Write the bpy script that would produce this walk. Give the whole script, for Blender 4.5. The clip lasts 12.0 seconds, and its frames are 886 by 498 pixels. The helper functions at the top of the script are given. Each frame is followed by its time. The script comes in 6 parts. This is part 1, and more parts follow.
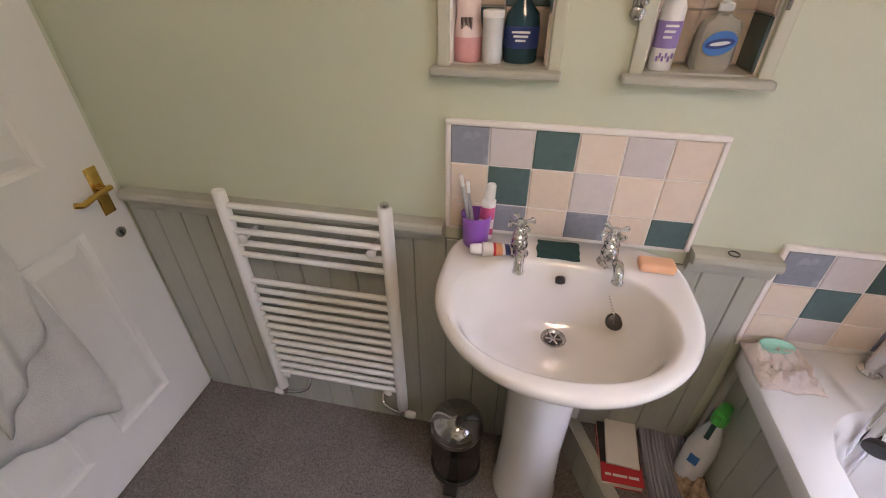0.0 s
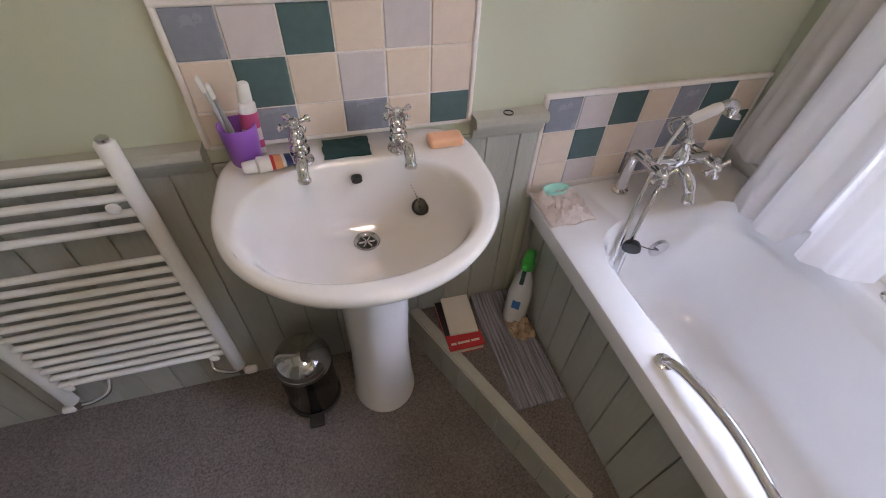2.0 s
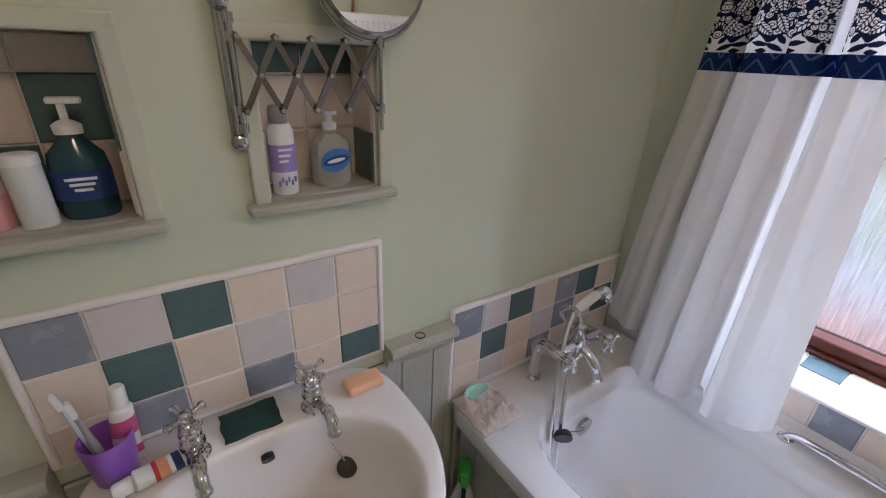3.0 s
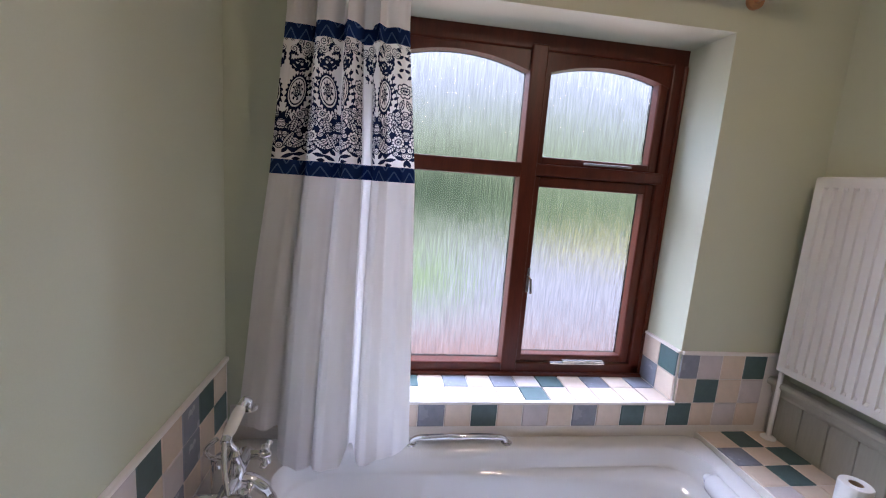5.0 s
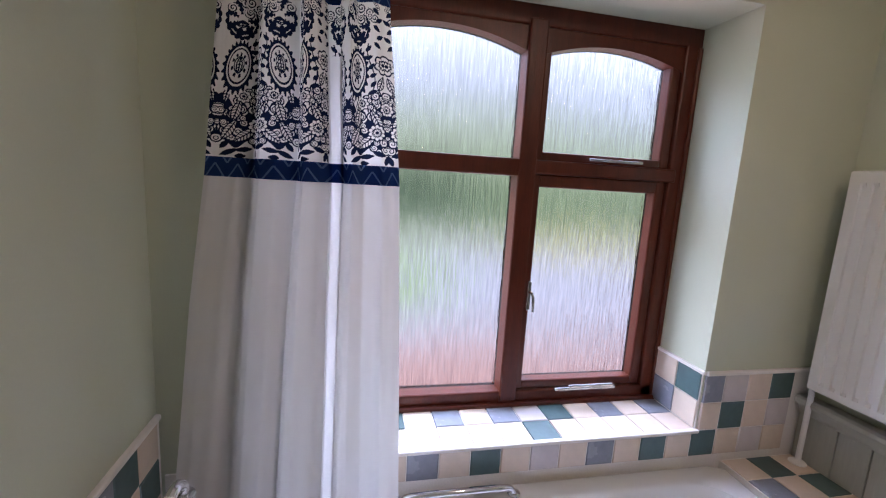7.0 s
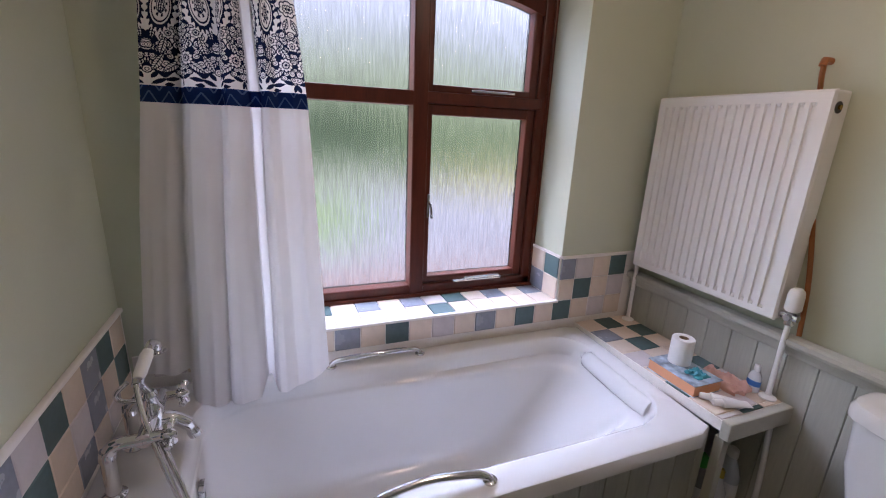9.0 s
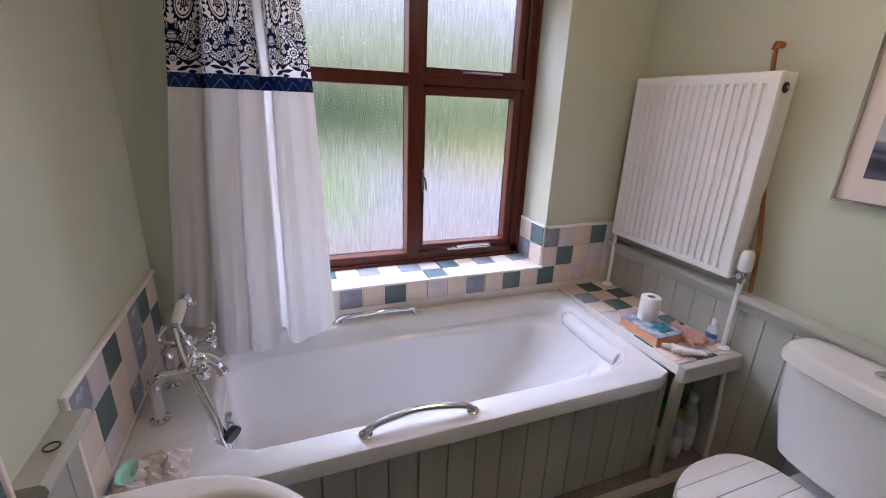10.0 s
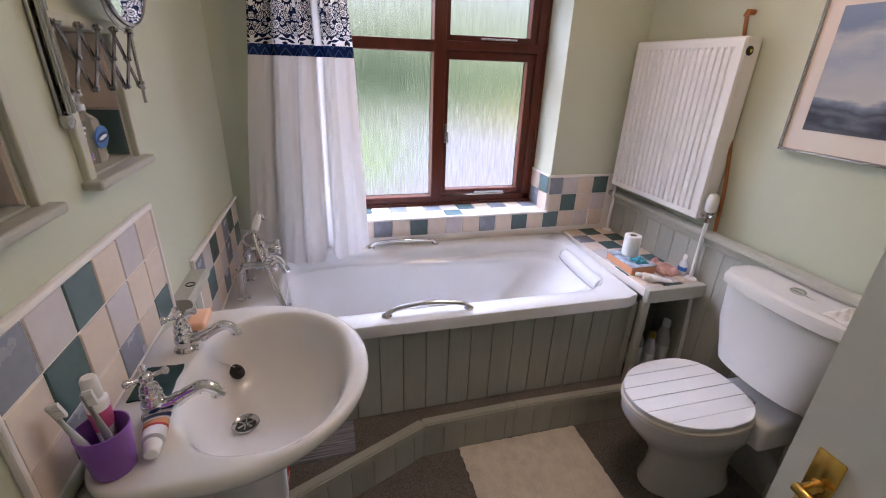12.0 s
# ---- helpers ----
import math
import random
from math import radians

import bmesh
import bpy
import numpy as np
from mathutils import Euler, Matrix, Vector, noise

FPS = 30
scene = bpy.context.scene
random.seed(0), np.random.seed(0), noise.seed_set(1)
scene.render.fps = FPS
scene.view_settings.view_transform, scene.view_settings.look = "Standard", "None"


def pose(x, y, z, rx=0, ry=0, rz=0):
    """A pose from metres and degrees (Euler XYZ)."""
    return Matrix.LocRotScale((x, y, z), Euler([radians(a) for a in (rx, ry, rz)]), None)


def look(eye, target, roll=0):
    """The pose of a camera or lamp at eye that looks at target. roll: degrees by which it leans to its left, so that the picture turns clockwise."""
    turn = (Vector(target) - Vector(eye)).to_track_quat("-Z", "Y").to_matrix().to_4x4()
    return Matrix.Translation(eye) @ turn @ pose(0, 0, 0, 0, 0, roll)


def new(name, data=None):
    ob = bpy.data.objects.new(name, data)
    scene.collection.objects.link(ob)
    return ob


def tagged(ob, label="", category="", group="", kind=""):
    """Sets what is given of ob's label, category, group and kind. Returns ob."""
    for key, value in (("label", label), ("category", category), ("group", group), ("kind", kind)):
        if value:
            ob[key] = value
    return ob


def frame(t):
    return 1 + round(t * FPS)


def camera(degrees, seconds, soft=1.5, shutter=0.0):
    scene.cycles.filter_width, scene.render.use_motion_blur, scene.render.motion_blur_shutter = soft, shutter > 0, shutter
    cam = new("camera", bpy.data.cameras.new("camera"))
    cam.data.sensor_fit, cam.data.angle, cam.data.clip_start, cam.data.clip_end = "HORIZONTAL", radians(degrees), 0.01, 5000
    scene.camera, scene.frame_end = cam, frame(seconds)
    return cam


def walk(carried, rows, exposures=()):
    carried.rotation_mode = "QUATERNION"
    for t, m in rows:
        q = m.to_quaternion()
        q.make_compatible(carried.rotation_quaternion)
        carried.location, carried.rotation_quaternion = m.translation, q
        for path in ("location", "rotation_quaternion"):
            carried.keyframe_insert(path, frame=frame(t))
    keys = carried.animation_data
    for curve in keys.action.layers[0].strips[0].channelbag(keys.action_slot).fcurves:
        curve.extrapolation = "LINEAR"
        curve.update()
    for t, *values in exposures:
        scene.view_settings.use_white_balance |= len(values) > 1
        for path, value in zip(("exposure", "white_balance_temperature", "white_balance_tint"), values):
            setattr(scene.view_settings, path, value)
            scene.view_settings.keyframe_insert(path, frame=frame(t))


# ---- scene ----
cam = camera(92.4, 12.0, 1.1)
PATH = [
    (0, (0.189, -0.978, 1.553), (-0.153, 0.631, 0.415), -0.2),
    (0.5, (0.242, -0.971, 1.54), (-0.068, 0.591, 0.33), 1.1),
    (1, (0.235, -0.948, 1.5), (0.06, 0.504, 0.136), -0.8),
    (1.5, (0.24, -0.943, 1.462), (0.339, 0.44, 0.02), 0.9),
    (2, (0.255, -0.923, 1.477), (0.685, 0.41, 0.048), 3.0),
    (2.5, (0.25, -0.884, 1.53), (0.996, 0.476, 0.268), 4.5),
    (3, (0.238, -0.765, 1.606), (1.279, 0.722, 0.766), 2.4),
    (3.5, (0.276, -0.609, 1.635), (1.642, 0.708, 1.004), 3.3),
    (3.7, (0.284, -0.58, 1.63), (1.808, 0.57, 1.031), 3.8),
    (5.3, (0.139, -0.491, 1.608), (2.075, -0.884, 1.299), 3.9),
    (5.5, (0.138, -0.491, 1.616), (2.071, -0.896, 1.303), 3.9),
    (6, (0.184, -0.466, 1.601), (2.113, -0.893, 1.289), 4.3),
    (6.5, (0.321, -0.46, 1.605), (2.251, -0.884, 1.297), 3.9),
    (7, (0.43, -0.47, 1.609), (2.359, -0.888, 1.291), 3.4),
    (7.5, (0.421, -0.442, 1.589), (2.282, -1.063, 1.195), 2.6),
    (7.7, (0.344, -0.429, 1.586), (2.195, -1.036, 1.131), 2.0),
    (9.3, (0.042, -0.478, 1.556), (1.812, -1.194, 0.993), 2.4),
    (9.5, (0.008, -0.471, 1.565), (1.783, -1.133, 0.951), 1.8),
    (10, (-0.110, -0.445, 1.568), (1.654, -1.139, 0.926), 2.2),
    (10.5, (-0.205, -0.472, 1.551), (1.491, -1.306, 0.9), 3.9),
    (11, (-0.32, -0.477, 1.55), (1.419, -1.199, 0.869), 4.2),
    (11.5, (-0.445, -0.486, 1.552), (1.333, -1.003, 0.786), 2.4),
    (12, (-0.544, -0.445, 1.57), (1.24, -0.933, 0.777), 2.0),
]
EXPOSURES = [(0.0, 0.78, 6450, 24), (1.5, 0.78, 6250, 22), (2.5, 0.20, 5860, 20), (3.5, 0.12, 5820, 19), (5.5, 0.05, 5740, 23), (7.5, 0.03, 5720, 23), (9.5, -0.03, 5930, 26), (10.0, 0.07, 5940, 26), (10.5, 0.09, 5950, 26), (11.2, 0.12, 5960, 26), (12.0, 0.40, 5980, 25)]
walk(cam, [(t, look(eye, target, roll)) for t, eye, target, roll in PATH], EXPOSURES)
# ---- light ----
world = bpy.data.worlds.new("world")
scene.world = world
world.use_nodes = True
wn = world.node_tree
sky = wn.nodes.new("ShaderNodeTexSky")
sky.sky_type, sky.sun_disc = "NISHITA", False
sky.sun_elevation, sky.sun_rotation = radians(40), radians(70)
wn.links.new(sky.outputs[0], wn.nodes["Background"].inputs[0])
wn.nodes["Background"].inputs[1].default_value = 0.1
sun_data = bpy.data.lights.new("sun", "SUN")
sun_data.energy, sun_data.angle, sun_data.color = 0.6, radians(20), (1.0, 0.96, 0.9)
sun = new("sun", sun_data)
sun.matrix_world = look((6, -4, 6), (0, 0, 0))
SKY_GLOW = 10.0
LAMP_WATTS = 27.0


# ---- materials ----
def mat(name, colour, rough=0.5, metal=0.0, var=0.08, scale=6.0, grain=0.0, grain_scale=200.0, bump=0.0, bump_scale=300.0, rand=0.0, coat=0.0, stretch=(1, 1, 1), spec=0.5):
    """A surface with variation at two scales, fine relief and a tint for each object."""
    m = bpy.data.materials.new(name)
    m.use_nodes = True
    nt = m.node_tree
    b = nt.nodes["Principled BSDF"]
    b.inputs["Roughness"].default_value, b.inputs["Metallic"].default_value = rough, metal
    b.inputs["Coat Weight"].default_value = coat
    b.inputs["Specular IOR Level"].default_value = spec
    tc = nt.nodes.new("ShaderNodeTexCoord")
    mp = nt.nodes.new("ShaderNodeMapping")
    mp.inputs["Scale"].default_value = stretch
    nt.links.new(tc.outputs["Object"], mp.inputs[0])
    n1 = nt.nodes.new("ShaderNodeTexNoise")
    n1.inputs["Scale"].default_value, n1.inputs["Detail"].default_value = scale, 5
    nt.links.new(mp.outputs[0], n1.inputs[0])
    n2 = nt.nodes.new("ShaderNodeTexNoise")
    n2.inputs["Scale"].default_value, n2.inputs["Detail"].default_value = grain_scale, 3
    nt.links.new(mp.outputs[0], n2.inputs[0])

    def maths(op, a, k=None):
        x = nt.nodes.new("ShaderNodeMath")
        x.operation = op
        nt.links.new(a, x.inputs[0])
        if k is not None:
            if isinstance(k, (int, float)):
                x.inputs[1].default_value = k
            else:
                nt.links.new(k, x.inputs[1])
        return x.outputs[0]

    v = maths("MULTIPLY", maths("SUBTRACT", n1.outputs[0], 0.5), var * 4)
    g = maths("MULTIPLY", maths("SUBTRACT", n2.outputs[0], 0.5), grain * 4)
    v = maths("ADD", v, g)
    if rand:
        oi = nt.nodes.new("ShaderNodeObjectInfo")
        v = maths("ADD", v, maths("MULTIPLY", maths("SUBTRACT", oi.outputs["Random"], 0.5), rand * 2))
    hsv = nt.nodes.new("ShaderNodeHueSaturation")
    hsv.inputs["Color"].default_value = (*colour, 1)
    nt.links.new(maths("ADD", v, 1.0), hsv.inputs["Value"])
    nt.links.new(hsv.outputs[0], b.inputs["Base Color"])
    rr = maths("ADD", maths("MULTIPLY", maths("SUBTRACT", n1.outputs[0], 0.5), 0.25 * rough), rough)
    nt.links.new(rr, b.inputs["Roughness"])
    if bump:
        n3 = nt.nodes.new("ShaderNodeTexNoise")
        n3.inputs["Scale"].default_value, n3.inputs["Detail"].default_value = bump_scale, 4
        nt.links.new(mp.outputs[0], n3.inputs[0])
        bp = nt.nodes.new("ShaderNodeBump")
        bp.inputs["Strength"].default_value, bp.inputs["Distance"].default_value = bump, 0.003
        nt.links.new(n3.outputs[0], bp.inputs["Height"])
        nt.links.new(bp.outputs[0], b.inputs["Normal"])
    return m


M_WALL = mat("sage_paint", (0.55, 0.575, 0.44), 0.6, var=0.03, scale=2.5, grain=0.01, bump=0.12, bump_scale=250)
M_CEIL = mat("ceiling_paint", (0.8, 0.79, 0.76), 0.7, var=0.02, bump=0.1, bump_scale=200)
M_BOARD = mat("painted_board", (0.405, 0.405, 0.345), 0.45, var=0.07, scale=4, grain=0.05, grain_scale=40, bump=0.25, bump_scale=60, rand=0.06, stretch=(3, 3, 0.35))
M_GROOVE = mat("dark_groove_board", (0.17, 0.18, 0.15), 0.6, var=0.1)
M_RAIL = mat("painted_rail", (0.42, 0.41, 0.345), 0.4, var=0.06, scale=5, grain=0.03, grain_scale=60, bump=0.15, bump_scale=50)
M_CREAM = mat("cream_tile", (0.70, 0.585, 0.48), 0.25, var=0.06, scale=9, grain=0.03, grain_scale=60, rand=0.05, bump=0.05, bump_scale=40)
M_LILAC = mat("pale_lilac_tile", (0.60, 0.545, 0.54), 0.25, var=0.08, scale=12, grain=0.03, grain_scale=60, rand=0.05, bump=0.05, bump_scale=40)
M_SLATE = mat("slate_blue_tile", (0.25, 0.265, 0.31), 0.27, var=0.10, scale=9, grain=0.05, grain_scale=70, rand=0.08, bump=0.06, bump_scale=40)
M_GREEN = mat("dark_green_tile", (0.080, 0.130, 0.130), 0.25, var=0.12, scale=9, grain=0.05, grain_scale=70, rand=0.08, bump=0.06, bump_scale=40)
M_GROUT = mat("pale_grout", (0.74, 0.70, 0.65), 0.8, var=0.06, grain=0.06)
M_TRIM = mat("white_tile_trim", (0.80, 0.75, 0.71), 0.3, var=0.03)
M_CARPET = mat("grey_carpet", (0.172, 0.150, 0.134), 0.95, var=0.14, scale=7, grain=0.42, grain_scale=150, bump=1.0, bump_scale=220, spec=0.1)
M_CERAMIC = mat("white_ceramic", (0.72, 0.695, 0.665), 0.08, var=0.02, scale=4, coat=0.35)
M_ACRYLIC = mat("white_acrylic", (0.69, 0.685, 0.68), 0.055, var=0.02, scale=4, coat=0.7)
M_CHROME = mat("chrome", (0.70, 0.70, 0.71), 0.045, 1.0, var=0.03, scale=30)
M_STEEL = mat("polished_steel", (0.46, 0.45, 0.44), 0.17, 1.0, var=0.05, scale=14)
M_BRASS = mat("brass", (0.72, 0.46, 0.12), 0.2, 1.0, var=0.1, scale=40)
M_BLACK = mat("black_plastic", (0.018, 0.018, 0.018), 0.4, var=0.1)
M_DOOR = mat("white_gloss_paint", (0.76, 0.74, 0.70), 0.35, var=0.025, scale=3, grain=0.01, bump=0.06, bump_scale=60)
M_WHITE = mat("white_enamel", (0.80, 0.79, 0.76), 0.3, var=0.02, scale=5)
M_WOOD = mat("red_brown_stained_wood", (0.082, 0.0165, 0.0075), 0.30, var=0.22, scale=6, grain=0.14, grain_scale=50, bump=0.2, bump_scale=80, stretch=(5, 5, 0.6), spec=0.35)
M_PINE = mat("varnished_pine", (0.50, 0.25, 0.10), 0.3, var=0.1, scale=8, grain=0.08, coat=0.3)
M_COPPER = mat("copper_pipe", (0.50, 0.20, 0.09), 0.35, 1.0, var=0.2, scale=20)
M_CLOTH = mat("white_towelling", (0.74, 0.71, 0.67), 0.95, var=0.06, scale=30, grain=0.1, bump=0.9, bump_scale=330, spec=0.1)
M_RUG = mat("cream_rug_pile", (0.80, 0.72, 0.62), 0.98, var=0.1, scale=20, grain=0.12, bump=1.0, bump_scale=250, spec=0.05)


def plain(name, colour, rough=0.4, alpha=None, trans=0.0, metal=0.0):
    m = mat(name, colour, rough, metal, var=0.03, scale=20)
    b = m.node_tree.nodes["Principled BSDF"]
    if trans:
        b.inputs["Transmission Weight"].default_value = trans
    return m


# ---- building helpers ----
ORIGIN = {}


def thing(name, at=(0, 0, 0), label="", category="", group="", kind=""):
    ob = new(name)
    ob.location = at
    ORIGIN[ob] = Vector(at)
    return tagged(ob, label, category, group, kind)


def part(name, bm, material, parent=None, label="", smooth=None):
    """Links a bmesh, given in world places, as one mesh under a thing or a part."""
    base = ORIGIN.get(parent, Vector((0, 0, 0)))
    bmesh.ops.translate(bm, verts=bm.verts, vec=-base)
    bmesh.ops.recalc_face_normals(bm, faces=bm.faces)
    me = bpy.data.meshes.new(name)
    if smooth is not None:
        for e in bm.edges:
            e.smooth = len(e.link_faces) == 2 and e.calc_face_angle(0) < radians(smooth)
        for f in bm.faces:
            f.smooth = True
    bm.to_mesh(me)
    bm.free()
    me.materials.append(material)
    ob = new(name, me)
    if parent is not None:
        ob.parent = parent
    ORIGIN[ob] = base.copy()
    if label:
        tagged(ob, label)
    return ob


def B():
    return bmesh.new()


def box(bm, x0, x1, y0, y1, z0, z1, bev=0.0, seg=2):
    vs = [bm.verts.new((x, y, z)) for z in (z0, z1) for y in (y0, y1) for x in (x0, x1)]
    fs = [bm.faces.new([vs[i] for i in q]) for q in ((0, 2, 3, 1), (4, 5, 7, 6), (0, 1, 5, 4), (2, 6, 7, 3), (0, 4, 6, 2), (1, 3, 7, 5))]
    if bev:
        es = {e for f in fs for e in f.edges}
        bmesh.ops.bevel(bm, geom=list(es), offset=bev, segments=seg, profile=0.5, affect="EDGES")
    return bm


def loft(bm, rings, cap0=True, cap1=True, closed=True):
    rows = [[bm.verts.new(p) for p in r] for r in rings]
    n = len(rows[0])
    for a, b in zip(rows, rows[1:]):
        for i in range(n if closed else n - 1):
            j = (i + 1) % n
            bm.faces.new((a[i], a[j], b[j], b[i]))
    if cap0:
        bm.faces.new(rows[0][::-1])
    if cap1:
        bm.faces.new(rows[-1])
    return rows


def lathe(bm, x, y, prof, seg=28, cap0=True, cap1=True):
    """prof: (radius, height) from below."""
    return loft(bm, [[(x + r * math.cos(2 * math.pi * i / seg), y + r * math.sin(2 * math.pi * i / seg), z) for i in range(seg)] for r, z in prof], cap0, cap1)


def tube(bm, pts, r, seg=10, caps=True):
    pts = [Vector(p) for p in pts]
    rs = r if isinstance(r, (list, tuple)) else [r] * len(pts)
    rings, u = [], None
    for i, p in enumerate(pts):
        d = (pts[min(i + 1, len(pts) - 1)] - pts[max(i - 1, 0)]).normalized()
        if u is None:
            u = d.cross(Vector((0, 0, 1)) if abs(d.z) < 0.9 else Vector((1, 0, 0))).normalized()
        else:
            u = (u - d * u.dot(d)).normalized()
        v = d.cross(u)
        rings.append([p + (u * math.cos(2 * math.pi * k / seg) + v * math.sin(2 * math.pi * k / seg)) * rs[i] for k in range(seg)])
    loft(bm, rings, caps, caps)
    return bm


def curve(pts, n=8):
    """A smooth line through points."""
    P = [Vector(p) for p in pts]
    out = []
    for i in range(len(P) - 1):
        a, b, c, d = P[max(i - 1, 0)], P[i], P[i + 1], P[min(i + 2, len(P) - 1)]
        for k in range(n):
            t = k / n
            out.append(0.5 * ((2 * b) + (c - a) * t + (2 * a - 5 * b + 4 * c - d) * t * t + (3 * b - a - 3 * c + d) * t ** 3))
    out.append(P[-1])
    return out


def ball(bm, x, y, z, r, sz=1.0, seg=14):
    return lathe(bm, x, y, [(r * math.sin(math.pi * k / 8) if 0 < k < 8 else r * 0.03, z - r * sz * math.cos(math.pi * k / 8)) for k in range(9)], seg)


def turn(bm, p, axis, deg):
    bmesh.ops.rotate(bm, verts=bm.verts, cent=p, matrix=Matrix.Rotation(radians(deg), 3, axis))
    return bm


def setting(name, bm, material, label, category, smooth=None):
    return tagged(part(name, bm, material, None, "", smooth), label, category, "", "structure")


# ---- the room's shell ----
FL, CEIL = 0.025, 2.42
XW, XE, YS = -1.06, 1.535, -2.06
PLINTH = 0.205


def grid_wall(axis, at, back, us, zs, holes):
    """A wall of thickness between the planes at and back, cut at us and zs, without the cells in holes."""
    bm = B()
    for i in range(len(us) - 1):
        for k in range(len(zs) - 1):
            if (i, k) in holes:
                continue
            lo, hi = min(at, back), max(at, back)
            if axis == "y":
                box(bm, us[i], us[i + 1], lo, hi, zs[k], zs[k + 1])
            else:
                box(bm, lo, hi, us[i], us[i + 1], zs[k], zs[k + 1])
    bmesh.ops.remove_doubles(bm, verts=bm.verts, dist=0.0005)
    return bm


N1, N2, NZ0, NZ1, ND = (-0.002, 0.207), (0.394, 0.604), 1.352, 1.612, 0.10
bm = grid_wall("y", 0, ND, [XW - 0.15, N1[0], N1[1], N2[0], N2[1], XE + 0.3], [FL - 0.1, NZ0, NZ1, CEIL], {(1, 1), (3, 1)})
box(bm, XW - 0.15, XE + 0.3, ND, ND + 0.06, FL - 0.1, CEIL)
wall_north = setting("wall_north", bm, M_WALL, "sage green painted plaster wall behind the basin", "wall")
WY0, WY1, WZ0, WZ1 = -1.614, -0.40, 0.80, 2.16
bm = grid_wall("x", XE, XE + 0.3, [YS - 0.15, WY0, WY1, 0.0], [FL - 0.1, WZ0, WZ1, CEIL], {(1, 1)})
setting("wall_east", bm, M_WALL, "sage green painted window wall with a deep reveal", "wall")
bm = B()
box(bm, XW - 0.15, XE, YS - 0.15, YS, FL - 0.1, CEIL)
setting("wall_south", bm, M_WALL, "sage green painted wall behind radiator and toilet", "wall")
D1, D2 = (-0.868, -0.018), (-2.03, -1.18)
bm = grid_wall("x", XW, XW - 0.12, [YS, D2[0], D2[1], D1[0], D1[1], 0.0], [FL - 0.1, FL, 2.03, CEIL], {(1, 1), (3, 1)})
setting("wall_west", bm, M_WALL, "sage green painted wall with the doorways", "wall")
# unseen box added beyond the doorways to keep that side closed and dim
bm = B()
box(bm, -2.4, -2.3, YS, 0, FL - 0.1, CEIL)
box(bm, -2.3, XW - 0.12, -0.02, 0.06, FL - 0.1, CEIL)
box(bm, -2.3, XW - 0.12, YS - 0.1, YS, FL - 0.1, CEIL)
setting("wall_landing", bm, M_WALL, "plain unseen wall added to close off the doorways", "wall")
bm = B()
box(bm, -2.4, XE, YS, 0.0, FL - 0.1, FL)
setting("floor", bm, M_CARPET, "dark grey-brown short pile carpet floor", "floor")
bm = B()
box(bm, -2.4, XE + 0.3, YS - 0.15, 0.16, CEIL, CEIL + 0.1)
setting("ceiling", bm, M_CEIL, "plain white painted ceiling", "ceiling")

# ceiling lamp of the room
lamp = thing("ceiling_light", (0.42, -1.25, CEIL), "round white glass ceiling light switched on", "ceiling light")
bm = B()
lathe(bm, 0.42, -1.25, [(0.10, CEIL - 0.03), (0.11, CEIL - 0.02), (0.11, CEIL)], 32)
part("base", bm, M_WHITE, lamp, "", 40)
M_GLOW = bpy.data.materials.new("lit_opal_glass")
M_GLOW.use_nodes = True
gb = M_GLOW.node_tree.nodes["Principled BSDF"]
gb.inputs["Base Color"].default_value = (0.9, 0.88, 0.84, 1)
gb.inputs["Emission Color"].default_value = (1.0, 0.74, 0.48, 1)
gb.inputs["Emission Strength"].default_value = LAMP_WATTS
bm = B()
lathe(bm, 0.42, -1.25, [(0.01, CEIL - 0.11), (0.06, CEIL - 0.105), (0.105, CEIL - 0.08), (0.125, CEIL - 0.045), (0.12, CEIL - 0.03)], 32)
part("shade", bm, M_GLOW, lamp, "glowing opal glass shade", 40)

# ---- outside ----
M_OUT = bpy.data.materials.new("overcast_garden_backdrop")
M_OUT.use_nodes = True
nt = M_OUT.node_tree
nt.nodes.remove(nt.nodes["Principled BSDF"])
em = nt.nodes.new("ShaderNodeEmission")
tc = nt.nodes.new("ShaderNodeTexCoord")
sp = nt.nodes.new("ShaderNodeSeparateXYZ")
ns = nt.nodes.new("ShaderNodeTexNoise")
ns.inputs["Scale"].default_value, ns.inputs["Detail"].default_value = 0.9, 6
nt.links.new(tc.outputs["Object"], sp.inputs[0])
nt.links.new(tc.outputs["Object"], ns.inputs[0])
ad = nt.nodes.new("ShaderNodeMath")
ad.operation = "MULTIPLY_ADD"
ad.inputs[1].default_value = 1.1
nt.links.new(ns.outputs[0], ad.inputs[0])
nt.links.new(sp.outputs[2], ad.inputs[2])
mr = nt.nodes.new("ShaderNodeMapRange")
mr.inputs[1].default_value, mr.inputs[2].default_value = -1.3, 5.0
nt.links.new(ad.outputs[0], mr.inputs[0])
cr = nt.nodes.new("ShaderNodeValToRGB")
e = cr.color_ramp.elements
e[0].position, e[0].color = 0.0, (0.62, 0.40, 0.36, 1)
e[1].position, e[1].color = 1.0, (2.1, 2.35, 2.85, 1)
for p_, c_ in ((0.10, (0.64, 0.38, 0.32, 1)), (0.17, (0.60, 0.60, 0.64, 1)), (0.36, (0.62, 0.64, 0.74, 1)), (0.40, (0.56, 0.58, 0.48, 1)), (0.435, (0.30, 0.38, 0.22, 1)), (0.50, (0.17, 0.24, 0.13, 1)), (0.56, (0.30, 0.38, 0.20, 1)), (0.66, (0.46, 0.53, 0.38, 1)), (0.78, (0.67, 0.73, 0.82, 1)), (0.88, (0.95, 1.02, 1.16, 1)), (0.95, (1.55, 1.72, 2.05, 1))):
    q_ = e.new(p_)
    q_.color = c_
nt.links.new(mr.outputs[0], cr.inputs[0])


